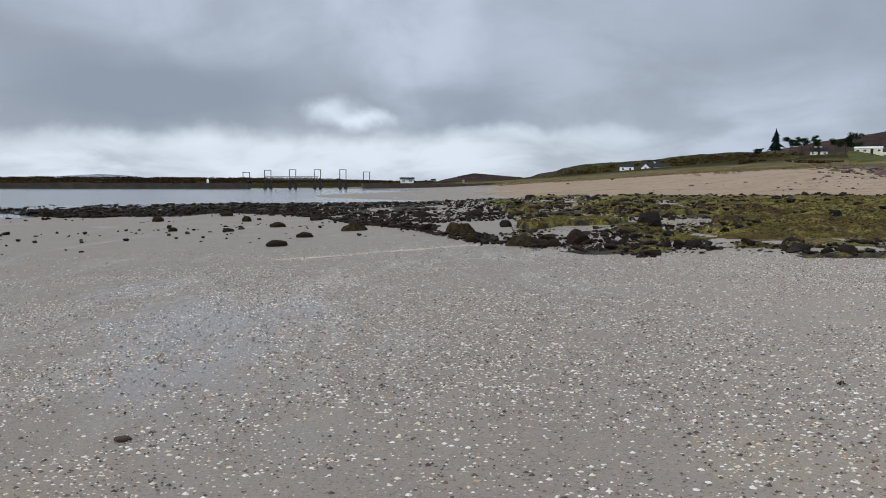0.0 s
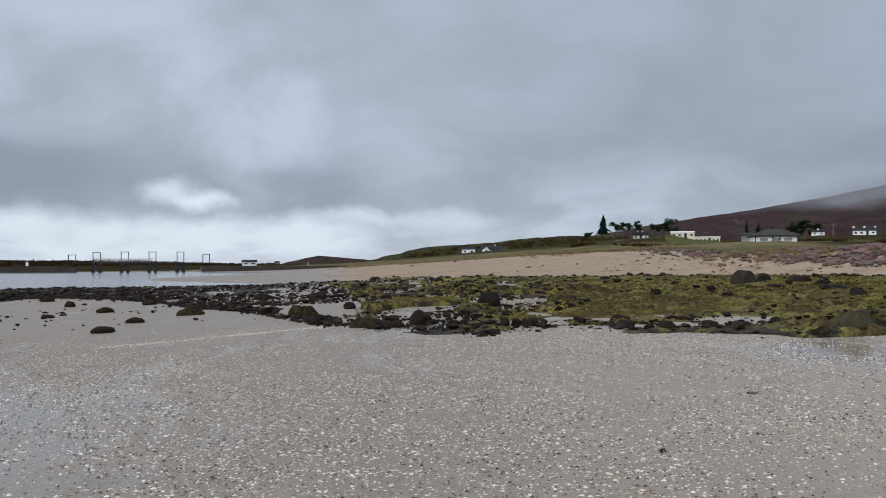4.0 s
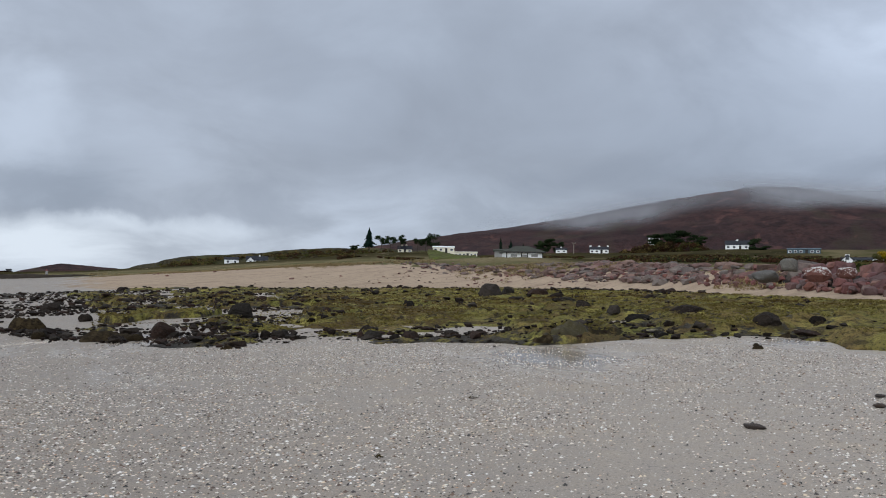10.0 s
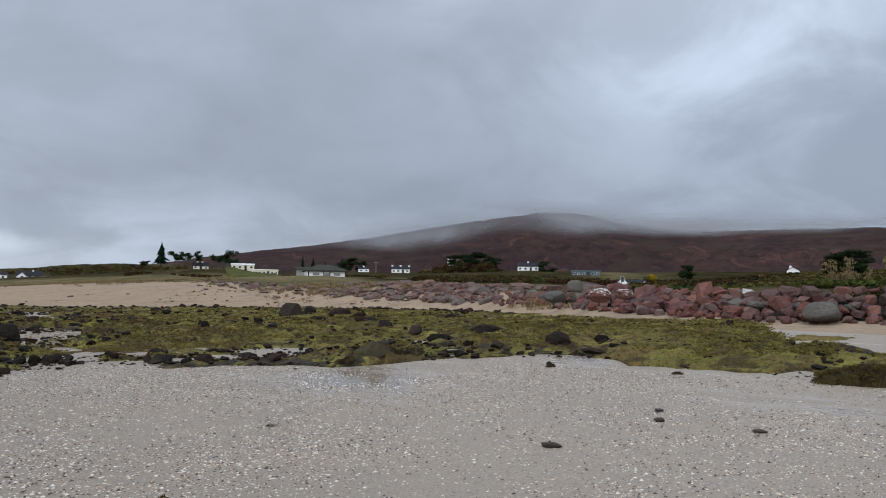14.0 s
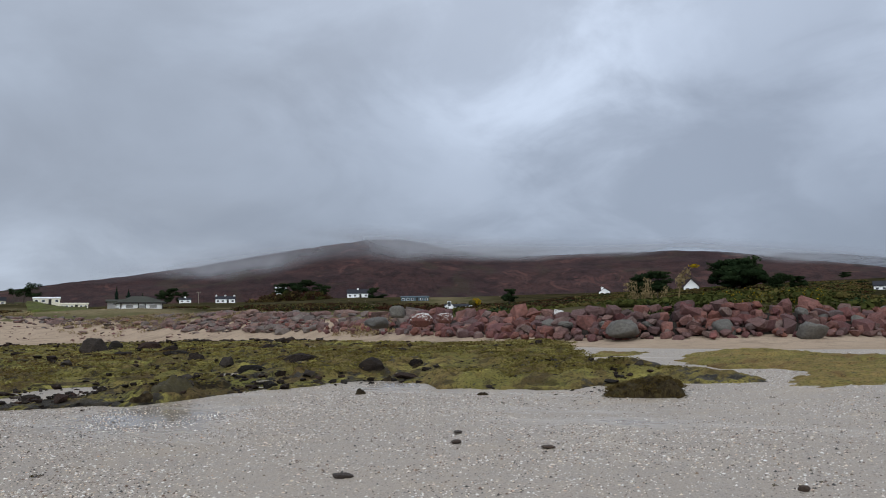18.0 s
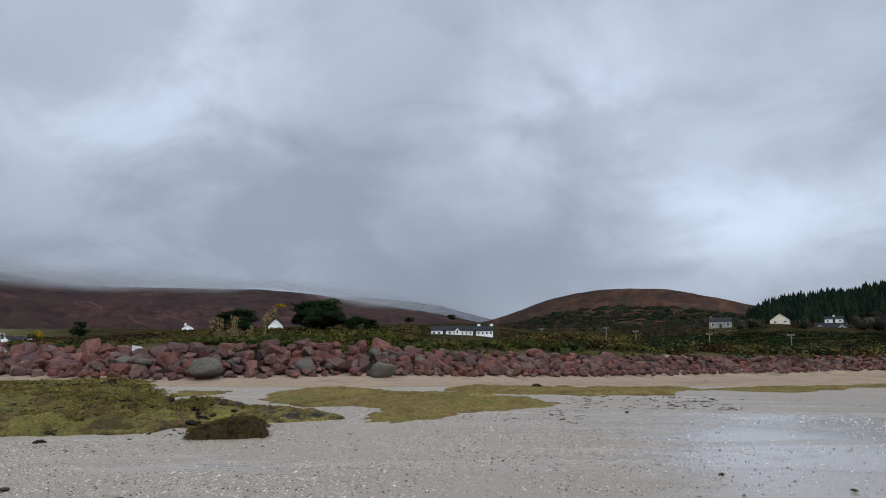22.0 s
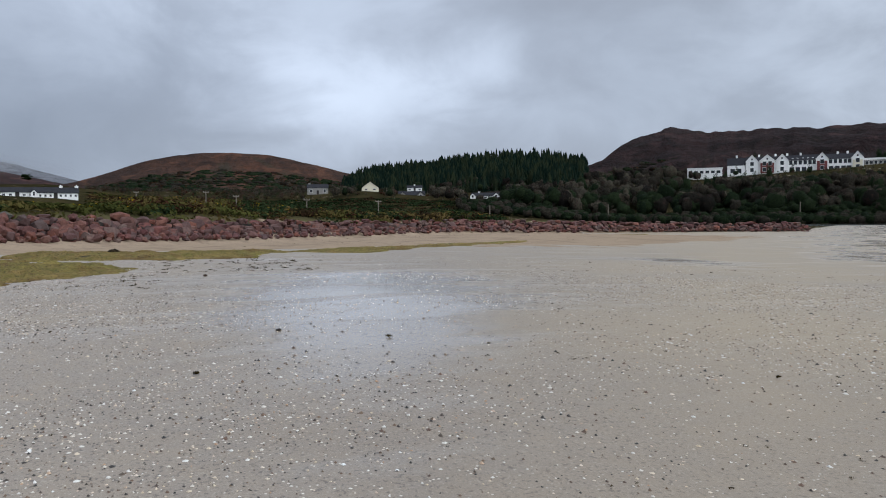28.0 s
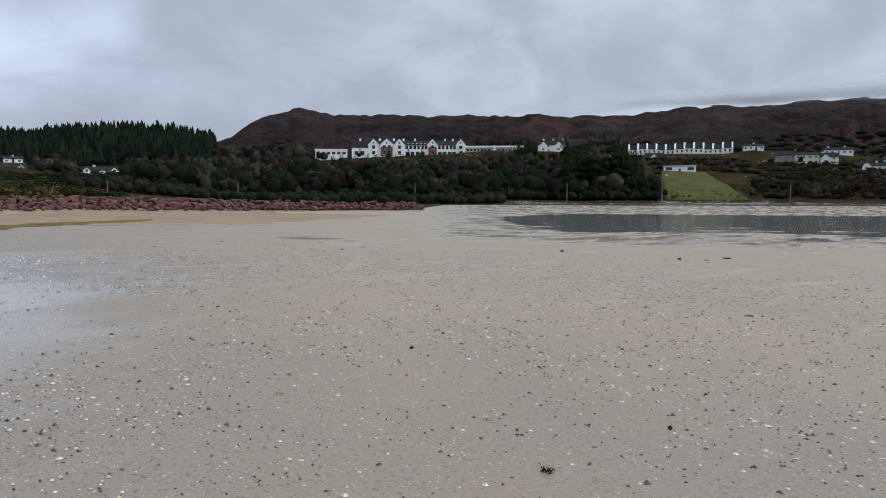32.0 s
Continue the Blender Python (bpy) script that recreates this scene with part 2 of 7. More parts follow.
def lie(x, y):
    """Ground height at arrays of plan positions; past 470 m the ground runs on level."""
    x, y = np.atleast_1d(np.asarray(x, float)).ravel(), np.atleast_1d(np.asarray(y, float)).ravel()
    r = np.hypot(x - CX, y - CY)
    s = np.minimum(1.0, 490.0 / np.maximum(r, 1e-6))
    p = np.stack([CX + (x - CX) * s, CY + (y - CY) * s], 1)
    out = np.concatenate([kernel(q, KNOTS) @ WEIGHTS[:-1] + WEIGHTS[-1] for q in np.array_split(p, max(1, len(p) // 4000))])
    return out


def lie1(x, y):
    return float(lie([x], [y])[0])

# ---------- materials ----------


def material(name, build):
    m = bpy.data.materials.new(name)
    m.use_nodes = True
    k = Nodes(m.node_tree)
    out = k.add("ShaderNodeOutputMaterial")
    shader = build(k)
    m.node_tree.links.new(shader.outputs[0], out.inputs[0])
    return m


def place(k):
    return k.add("ShaderNodeNewGeometry").outputs["Position"]


def attr(k, name):
    return k.add("ShaderNodeAttribute", attribute_name=name).outputs["Fac"]


def coat(k, colour, rough, normal=None, **more):
    values = {"Base Color": colour, "Roughness": rough}
    if normal is not None:
        values["Normal"] = normal
    values.update(more)
    return k.add("ShaderNodeBsdfPrincipled", values)


def ground_look(k):
    p = place(k)
    fine, small, wide = k.noise(p, 60, 3), k.noise(p, 5, 4), k.noise(p, 0.35, 4)
    streak = k.noise(k.scaled(p, (1.0, 0.3, 1)), 0.9, 5, 0.6, 0.6)
    grain = k.noise(p, 260, 2)
    damp = k.mix(wide, (0.228, 0.188, 0.147), (0.338, 0.283, 0.222))
    damp = k.mix(k.span(small, 0.35, 0.7, 0.0, 0.5), damp, (0.255, 0.225, 0.195))
    damp = k.mix(k.span(fine, 0.52, 0.68, 0.0, 0.7), damp, (0.40, 0.345, 0.28))
    damp = k.mix(k.span(k.noise(p, 38, 2), 0.56, 0.68, 0.0, 0.75), damp, (0.11, 0.092, 0.078))
    damp = k.mix(k.span(k.noise(p, 0.8, 4, 0.6, 0.5), 0.5, 0.72, 0.0, 0.5), damp, (0.33, 0.265, 0.19))
    damp = k.mix(k.span(grain, 0.54, 0.68, 0.0, 0.65), damp, (0.10, 0.085, 0.07))
    damp = k.mix(k.math("MULTIPLY", attr(k, "tan"), k.span(wide, 0.25, 0.6, 0.45, 0.85)), damp, k.mix(fine, (0.285, 0.226, 0.150), (0.42, 0.345, 0.245)))
    # crushed shell, thinning out with no pattern
    chips = k.voronoi(p, 26, out="Distance")
    pick = k.voronoi(p, 26, out="Color")
    which = k.add("ShaderNodeSeparateColor", {0: pick}).outputs[0]
    shell = k.math("MULTIPLY", k.span(chips, 0.22, 0.13), k.math("GREATER_THAN", which, 0.68))
    shell = k.math("MULTIPLY", shell, k.span(k.noise(p, 0.9, 3), 0.38, 0.6, 0.15, 1.0))
    shell = k.math("MULTIPLY", shell, attr(k, "shelly"))
    damp = k.mix(shell, damp, k.mix(which, (0.5, 0.42, 0.32), (0.85, 0.82, 0.75)))
    damp = k.mix(1.0, damp, k.mix(attr(k, "pale"), (0.86, 0.84, 0.82), (1.16, 1.15, 1.14)), "MULTIPLY")
    dry = k.mix(wide, (0.305, 0.230, 0.164), (0.395, 0.304, 0.220))
    dry = k.mix(k.span(k.noise(p, 1.3, 5), 0.48, 0.7, 0.0, 0.5), dry, (0.20, 0.148, 0.112))
    dry = k.mix(k.span(k.noise(k.scaled(p, (0.5, 1.6, 1)), 0.35, 6, 0.65, 0.8), 0.5, 0.66, 0.0, 0.45), dry, (0.18, 0.130, 0.095))
    dry = k.mix(k.span(k.noise(p, 9, 4), 0.5, 0.7, 0.0, 0.5), dry, (0.19, 0.145, 0.105))
    turf = k.mix(k.span(k.noise(p, 0.11, 5), 0.35, 0.65), (0.090, 0.086, 0.040), (0.165, 0.135, 0.078))
    turf = k.mix(k.span(k.noise(p, 1.5, 4), 0.45, 0.75, 0.0, 0.7), turf, (0.085, 0.062, 0.032))
    rag = k.math("MULTIPLY", k.math("SUBTRACT", k.noise(p, 0.5, 5), 0.5), 1.3)
    dryness = k.span(k.math("ADD", attr(k, "dry"), rag), 0.4, 0.6)
    green = k.span(k.math("ADD", attr(k, "grass"), k.math("ADD", k.math("MULTIPLY", rag, 1.6), k.math("MULTIPLY", k.math("SUBTRACT", k.noise(p, 0.07, 4), 0.5), 1.6))), 0.40, 0.62)
    green = k.math("MULTIPLY", green, k.span(attr(k, "grass"), 0.03, 0.2))
    heath = k.mix(k.span(k.noise(p, 0.09, 5), 0.35, 0.65), (0.022, 0.020, 0.010), (0.046, 0.038, 0.018))
    turf = k.mix(attr(k, "scrub"), turf, heath)
    colour = k.mix(green, k.mix(dryness, damp, dry), turf)
    film = k.math("MULTIPLY", k.span(k.math("ADD", attr(k, "wet"), k.math("MULTIPLY", k.math("SUBTRACT", streak, 0.5), 2.4)), 0.05, 1.05), 1.0)
    rough = k.math("ADD", 0.42, k.math("MULTIPLY", wide, 0.2))
    rough = k.math("SUBTRACT", rough, k.math("MULTIPLY", film, 0.40))
    rough = k.math("ADD", rough, k.math("MULTIPLY", k.math("MAXIMUM", dryness, green), 0.5), clamp=True)
    ripple = k.add("ShaderNodeTexWave", {"Vector": p, "Scale": 2.1, "Distortion": 5.0, "Detail": 2.0, "Detail Scale": 0.6}).outputs["Fac"]
    relief = k.math("ADD", k.math("MULTIPLY", fine, 0.5), k.math("MULTIPLY", grain, 0.3))
    relief = k.math("ADD", relief, k.math("MULTIPLY", ripple, 0.12))
    relief = k.math("ADD", relief, k.math("MULTIPLY", small, 0.5))
    strength = k.math("SUBTRACT", 0.55, k.math("MULTIPLY", film, 0.5))
    bump = k.add("ShaderNodeBump", {"Height": relief, "Strength": strength, "Distance": 0.012}).outputs[0]
    spec = k.math("MULTIPLY", k.math("SUBTRACT", 1.0, k.math("MAXIMUM", dryness, green)), k.math("ADD", 0.4, k.math("MULTIPLY", film, 0.1)))
    return coat(k, colour, rough, bump, **{"Specular IOR Level": spec})


def sea_look(k):
    p = place(k)
    wave = k.math("ADD", k.noise(k.scaled(p, (0.5, 1.6, 1)), 0.9, 4), k.math("MULTIPLY", k.noise(p, 4.0, 3), 0.25))
    breeze = k.span(k.add("ShaderNodeSeparateXYZ", {0: p}).outputs[1], -20.0, 80.0, 0.10, 0.16)
    return coat(k, (0.13, 0.135, 0.13), breeze, k.bump(wave, k.math("MULTIPLY", breeze, 1.6), 0.12), **{"IOR": 1.33})


def moor_look(dark, pale, green, lift=1.8, craggy=3.5):
    def build(k):
        flatway = k.scaled(place(k), (1, 1, 0))
        high = k.scaled(place(k), (0.12, 0.12, 2.2))
        p = k.vmath("ADD", k.vmath("MULTIPLY", k.vmath("NORMALIZE", flatway), (1100.0, 1100.0, 0.0)), high)
        patch = k.noise(p, 0.006, 6, 0.6, 0.4)
        tuft = k.noise(p, 0.045, 6, 0.65)
        c = k.mix(k.span(patch, 0.35, 0.68), dark, pale)
        c = k.mix(k.span(tuft, 0.42, 0.68, 0.0, 0.85), c, tuple(v * 0.35 for v in dark))
        near = k.noise(p, 0.17, 5, 0.7)
        c = k.mix(k.span(near, 0.46, 0.66, 0.0, 0.7), c, tuple(v * 0.4 for v in dark))
        c = k.mix(k.span(k.noise(p, 0.011, 5, 0.6, 0.8), 0.54, 0.66, 0.0, 0.65), c, green)
        c = k.mix(k.span(k.noise(p, 0.016, 5, 0.65, 1.5), 0.56, 0.66, 0.0, 0.6), c, tuple(min(1, v * lift) for v in pale))
        return coat(k, c, 0.95, k.bump(k.math("ADD", tuft, k.math("MULTIPLY", near, 0.5)), 1.0, craggy), **{"Specular IOR Level": 0.1})
    return build


def stone_look(tones, stain, scale=1.0, rough=0.75, crust=False, shine=0.15):
    """Rock: each stone takes its own tone, with veins, lichen and wet dirt."""
    def build(k):
        p = k.add("ShaderNodeTexCoord").outputs["Object"]
        own = k.add("ShaderNodeObjectInfo").outputs["Random"]
        isle = k.add("ShaderNodeNewGeometry").outputs["Random Per Island"]
        pick = k.math("FRACT", k.math("ADD", k.math("MULTIPLY", own, 7.31), isle))
        c = k.ramp(pick, [(i / max(1, len(tones) - 1), t) for i, t in enumerate(tones)])
        q = k.vmath("ADD", p, k.add("ShaderNodeCombineXYZ", {0: k.math("MULTIPLY", pick, 17.0), 1: k.math("MULTIPLY", pick, 31.0), 2: 0.0}).outputs[0])
        broad, grit = k.noise(q, 1.8 * scale, 5, 0.6, 0.5), k.noise(q, 14 * scale, 6, 0.65)
        c = k.mix(k.span(broad, 0.3, 0.7, 0.0, 0.6), c, stain)
        c = k.mix(k.span(grit, 0.52, 0.75, 0.0, 0.6), c, k.mix(0.25, c, (0.42, 0.36, 0.33)))
        c = k.mix(k.span(k.noise(q, 4.5 * scale, 4, 0.6, 1.0), 0.62, 0.7, 0.0, 0.45), c, (0.035, 0.028, 0.025))
        if crust:
            top = k.add("ShaderNodeSeparateXYZ", {0: k.add("ShaderNodeNewGeometry").outputs["Normal"]}).outputs[2]
            c = k.mix(k.span(k.math("ADD", k.noise(q, 3.2, 7, 0.75, 1.2), k.math("MULTIPLY", top, 0.18)), 0.60, 0.66), c, (0.50, 0.49, 0.46))
        return coat(k, c, rough, k.bump(k.math("ADD", broad, k.math("MULTIPLY", grit, 0.4)), 0.9, 0.08 / scale), **{"Specular IOR Level": shine})
    return build


def weed_look(k):
    p = place(k)
    wide, mid, fine = k.noise(p, 0.5, 4, 0.6, 0.4), k.noise(p, 3.2, 5, 0.6), k.noise(p, 24, 5, 0.7)
    even = attr(k, "flat")
    patchy = k.math("SUBTRACT", 1.0, k.math("MULTIPLY", even, 0.55))
    c = k.mix(k.span(wide, 0.36, 0.62), (0.228, 0.165, 0.060), (0.200, 0.186, 0.046))
    c = k.mix(k.span(mid, 0.44, 0.7, 0.0, 0.7), c, (0.14, 0.135, 0.034))
    c = k.mix(k.span(k.noise(p, 1.1, 5, 0.6, 0.5), 0.50, 0.64, 0.0, 0.85), c, (0.365, 0.320, 0.080))
    c = k.mix(k.math("MULTIPLY", patchy, k.span(k.noise(p, 0.6, 5, 0.65, 0.9), 0.50, 0.58, 0.0, 0.85)), c, (0.105, 0.066, 0.028))
    c = k.mix(k.math("MULTIPLY", patchy, k.span(k.noise(p, 0.33, 4, 0.6, 0.5), 0.52, 0.62, 0.0, 0.5)), c, (0.060, 0.052, 0.018))
    c = k.mix(k.math("MULTIPLY", patchy, k.span(k.noise(p, 1.9, 6, 0.7, 0.8), 0.515, 0.60, 0.0, 0.92)), c, (0.022, 0.017, 0.010))
    c = k.mix(k.math("MULTIPLY", even, k.span(wide, 0.36, 0.56, 0.95, 0.55)), c, k.mix(k.span(mid, 0.36, 0.64), (0.345, 0.240, 0.085), (0.235, 0.195, 0.058)))
    c = k.mix(k.math("MULTIPLY", even, k.span(k.noise(p, 0.9, 5, 0.65, 0.7), 0.50, 0.62, 0.0, 0.75)), c, (0.20, 0.118, 0.045))
    c = k.mix(k.math("MULTIPLY", patchy, k.span(k.noise(p, 7.0, 5, 0.7, 0.5), 0.54, 0.64, 0.0, 0.7)), c, (0.040, 0.032, 0.012))
    c = k.mix(k.span(fine, 0.49, 0.64, 0.0, 0.75), c, (0.030, 0.024, 0.010))
    bare = k.span(k.math("ADD", attr(k, "bare"), k.math("MULTIPLY", k.math("SUBTRACT", k.noise(p, 2.2, 5, 0.65), 0.5), 2.2)), 0.35, 0.6)
    c = k.mix(bare, c, k.mix(k.span(mid, 0.35, 0.65), (0.020, 0.017, 0.013), (0.062, 0.052, 0.038)))
    h = k.math("ADD", k.math("MULTIPLY", mid, 1.2), k.math("MULTIPLY", fine, 0.9))
    return coat(k, c, k.math("SUBTRACT", 0.85, k.math("MULTIPLY", bare, 0.25)), k.bump(h, 1.0, 0.09), **{"Specular IOR Level": 0.12})


def leaf_look(a, b, c3=None, amount=0.4):
    def build(k):
        p = place(k)
        isle = k.add("ShaderNodeNewGeometry").outputs["Random Per Island"]
        c = k.mix(k.math("ADD", k.math("MULTIPLY", isle, 0.16), k.math("MULTIPLY", attr(k, "tone"), 0.84)), a, b)
        if c3:
            c = k.mix(k.span(k.math("ADD", k.math("MULTIPLY", attr(k, "tone"), 0.35), k.noise(p, 0.12, 4)), 0.72 - amount * 0.5, 0.92 - amount * 0.5), c, c3)
        return k.add("ShaderNodeMixShader", {0: 0.22, 1: k.add("ShaderNodeBsdfDiffuse", {0: c}), 2: k.add("ShaderNodeBsdfTranslucent", {0: c})})
    return build


def plain(colour, rough=0.8, vary=0.25, scale=1.2, metal=0.0, shine=0.3):
    def build(k):
        p = place(k)
        n = k.noise(p, scale, 5, 0.6)
        c = k.mix(k.span(n, 0.3, 0.75, 0.0, vary * 2), colour, tuple(v * 0.55 for v in colour))
        return coat(k, c, rough, k.bump(k.noise(p, scale * 12, 3), 0.3, 0.02), Metallic=metal, **{"Specular IOR Level": shine})
    return build


GROUND = material("sand_and_turf", ground_look)
WATER = material("sea_water", sea_look)
MOOR = material("heather_moor", moor_look((0.032, 0.0145, 0.0140), (0.060, 0.027, 0.022), (0.038, 0.027, 0.016)))
RUST = material("rusty_bracken", moor_look((0.040, 0.020, 0.013), (0.088, 0.037, 0.020), (0.028, 0.025, 0.013), 1.35))
CRAG = material("crag", moor_look((0.017, 0.0095, 0.0098), (0.048, 0.024, 0.022), (0.016, 0.013, 0.009), 1.6, 11.0))
ROUGH = material("rough_pasture", moor_look((0.036, 0.028, 0.013), (0.066, 0.056, 0.022), (0.05, 0.06, 0.018)))
# the island's blue-grey is distance haze put into its base colour
HAZE = material("hazed_island", moor_look((0.26, 0.29, 0.33), (0.29, 0.32, 0.36), (0.27, 0.30, 0.34)))
RED_STONE = material("red_sandstone", stone_look([(0.185, 0.070, 0.060), (0.120, 0.053, 0.048), (0.225, 0.100, 0.077), (0.142, 0.082, 0.072), (0.084, 0.052, 0.050), (0.21, 0.078, 0.053), (0.175, 0.128, 0.110), (0.132, 0.050, 0.049), (0.098, 0.080, 0.074)], (0.052, 0.025, 0.024), 2.0))
GREY_STONE = material("grey_boulder", stone_look([(0.125, 0.117, 0.104), (0.155, 0.144, 0.125), (0.095, 0.090, 0.082)], (0.05, 0.045, 0.038), 3.2))
WHITE_STONE = material("limed_boulder", stone_look([(0.145, 0.058, 0.045), (0.115, 0.06, 0.052)], (0.08, 0.04, 0.035), 1.0, crust=True))
SLAB = material("weathered_slab", stone_look([(0.19, 0.105, 0.085), (0.125, 0.085, 0.074), (0.23, 0.14, 0.11), (0.11, 0.092, 0.083), (0.17, 0.14, 0.12), (0.14, 0.066, 0.057)], (0.06, 0.044, 0.04), 1.6))
DARK_STONE = material("wet_black_rock", stone_look([(0.013, 0.010, 0.008), (0.024, 0.016, 0.012), (0.044, 0.025, 0.018), (0.012, 0.011, 0.009), (0.050, 0.041, 0.033), (0.019, 0.013, 0.009), (0.032, 0.027, 0.022)], (0.008, 0.0065, 0.006), 2.0, 0.8, shine=0.05))
OLIVE_STONE = material("olive_rock", stone_look([(0.055, 0.048, 0.018), (0.045, 0.036, 0.014)], (0.02, 0.015, 0.008), 3.0, 0.6))
WEED = material("green_seaweed", weed_look)

# ---------- mesh helpers ----------


def mesh_of(name, verts, faces, mat, smooth=False):
    v, f = np.asarray(verts, np.float32), np.asarray(faces, np.int32)
    me = bpy.data.meshes.new(name)
    me.vertices.add(len(v))
    me.vertices.foreach_set("co", v.ravel())
    me.loops.add(f.size)
    me.loops.foreach_set("vertex_index", f.ravel())
    me.polygons.add(len(f))
    me.polygons.foreach_set("loop_start", np.arange(len(f), dtype=np.int32) * f.shape[1])
    me.polygons.foreach_set("use_smooth", np.full(len(f), smooth))
    me.materials.append(mat)
    me.update(calc_edges=True)
    return me


def grid_faces(n, m, keep=None, wrap=False):
    """Quads of a grid with n rows of m points."""
    i, j = np.meshgrid(np.arange(n - 1), np.arange(m if wrap else m - 1), indexing="ij")
    j2 = (j + 1) % m
    f = np.stack([i * m + j, i * m + j2, (i + 1) * m + j2, (i + 1) * m + j], -1).reshape(-1, 4)
    return f if keep is None else f[keep[f].all(1)]


def used_only(v, f):
    ids, inv = np.unique(f, return_inverse=True)
    return v[ids], inv.reshape(f.shape), ids


def attribute(me, name, values):
    a = me.attributes.new(name, "FLOAT", "POINT")
    a.data.foreach_set("value", np.asarray(values, np.float32))


def part(name, bm, mat, parent=None, label=""):
    me = bpy.data.meshes.new(name)
    bm.to_mesh(me)
    bm.free()
    me.materials.append(mat)
    ob = new(name, me)
    ob.parent = parent
    return tagged(ob, label)


def hashed(n, seed):
    return np.random.RandomState(seed).rand(n)


def lattice(x, y, seed):
    """Smooth value noise on arrays, about 0..1, one bump a unit."""
    xi, yi = np.floor(x).astype(np.int64), np.floor(y).astype(np.int64)
    fx, fy = x - xi, y - yi
    fx, fy = fx * fx * (3 - 2 * fx), fy * fy * (3 - 2 * fy)

    def h(a, b):
        v = np.sin(a * 127.1 + b * 311.7 + seed * 74.7) * 43758.5453
        return v - np.floor(v)
    return (h(xi, yi) * (1 - fx) + h(xi + 1, yi) * fx) * (1 - fy) + (h(xi, yi + 1) * (1 - fx) + h(xi + 1, yi + 1) * fx) * fy


def fbm(x, y, seed, octaves=4):
    out, amp, tot = 0, 1.0, 0.0
    for o in range(octaves):
        out, tot = out + amp * lattice(x * 2**o + 3.7 * o, y * 2**o - 5.1 * o, seed + o), tot + amp
        amp *= 0.5
    return out / tot


# ---------- edges in plan: bearing and distance from the middle of the beach ----------
REEF_NEAR = [(-34, 58), (-30, 52), (-27, 43), (-20, 42), (-17, 45), (-13, 42), (-10, 37), (-8, 31), (-4, 26), (0, 20), (7, 17), (12, 15.2), (18, 16), (25, 15.2), (35, 13.9), (41, 14.4), (48, 14.8), (52, 14.4), (54.5, 13.9), (55.3, 12.8), (57.4, 12.4), (60, 12.3), (68, 12.2), (73, 12.8), (77.5, 13.1)]
REEF_FAR = [(-34, 68), (-15, 70), (0, 76), (7, 73), (14, 70), (22, 57), (30, 53), (38, 47), (46, 39), (50, 32), (54, 30), (60, 28.5), (64.4, 24), (65.6, 19.5), (66.5, 17), (69, 16.9), (71.3, 15.8), (75.3, 14.1), (77.5, 13.4)]
DUNE = [(-40, 254), (-14, 254), (-6, 254), (-5, 254), (2, 250), (6, 230), (8, 190), (13, 140), (18, 115), (26.5, 95), (31, 90)] + [(a, d + 2.5) for a, d, z in TOE] + [(143, 250), (147, 286), (176, 286), (180, 700)]
MATS = [
    [(72.2, 17.2), (74, 19.9), (75.3, 20.8), (78.9, 20.8), (83.3, 18.6), (87.2, 17.7), (90.4, 17.8), (94.3, 16.2), (92.7, 15.1), (89.8, 14.3), (86.3, 13.9), (83.1, 12.8), (81.3, 12.5), (79.8, 12.4), (78.8, 13.2), (80.1, 14.8), (78.8, 15.6), (75.3, 15.4), (73.6, 16.4)],
    [(65.9, 18.3), (67.1, 20.2), (70.2, 19.7), (67.4, 18.3)],
    [(85.6, 19.4), (86.5, 22.4), (91.4, 20.9), (94.7, 21.0), (98.4, 22.3), (100.5, 23.1), (102.6, 23.5), (103.8, 22.3), (101, 19.4), (96, 17.9), (91.2, 17.9), (87.2, 18.3)],
    [(102.8, 22.9), (106, 25.0), (111, 27.6), (116, 33.2), (121, 39.5), (120.5, 35.5), (115.7, 28.9), (110.3, 23.7), (106, 22.1)],
    [(122.5, 71.6), (126.3, 76.3), (129.8, 68.4), (129.5, 67.1), (126.3, 74.3)],
]


def edge(table, az):
    t = np.array(table, float)
    return np.exp(np.interp(az, t[:, 0], np.log(t[:, 1])))


def bearings(x, y):
    return np.degrees(np.arctan2(x - CX, y - CY)), np.hypot(x - CX, y - CY)


def inside(x, y, near, far):
    """How many metres a place lies inside a strip; negative outside. Its edges wander."""
    az, d = bearings(x, y)
    lo, hi = edge(near, az), edge(far, az)
    side = np.minimum(az - near[0][0], near[-1][0] - az) * d * 0.0175
    wander = (fbm(x * 0.45, y * 0.45, 5, 4) - 0.5) * 2.4 * np.clip((hi - lo) / 5, 0.12, 1) + (fbm(x * 2.4, y * 2.4, 7, 3) - 0.5) * 0.4
    return np.minimum(np.minimum(d - lo, (hi - d) * np.clip(14 / d, 0.3, 1)), side) + wander


def within(x, y, outline):
    """Metres inside a closed outline given by bearing and distance; its edge wanders."""
    p = np.array([spot(a, d) for a, d in outline])
    q = np.roll(p, -1, axis=0)
    near = np.full(len(x), 1e9)
    odd = np.zeros(len(x), bool)
    for (ax, ay), (bx, by) in zip(p, q):
        t = np.clip(((x - ax) * (bx - ax) + (y - ay) * (by - ay)) / ((bx - ax) ** 2 + (by - ay) ** 2), 0, 1)
        near = np.minimum(near, np.hypot(x - ax - t * (bx - ax), y - ay - t * (by - ay)))
        odd ^= ((ay > y) != (by > y)) & (x < (bx - ax) * (y - ay) / (by - ay + 1e-9) + ax)
    wander = (fbm(x * 0.8, y * 0.8, 6, 4) - 0.5) * 0.8 + (fbm(x * 3.0, y * 3.0, 8, 3) - 0.5) * 0.35
    return np.where(odd, near, -near) + wander


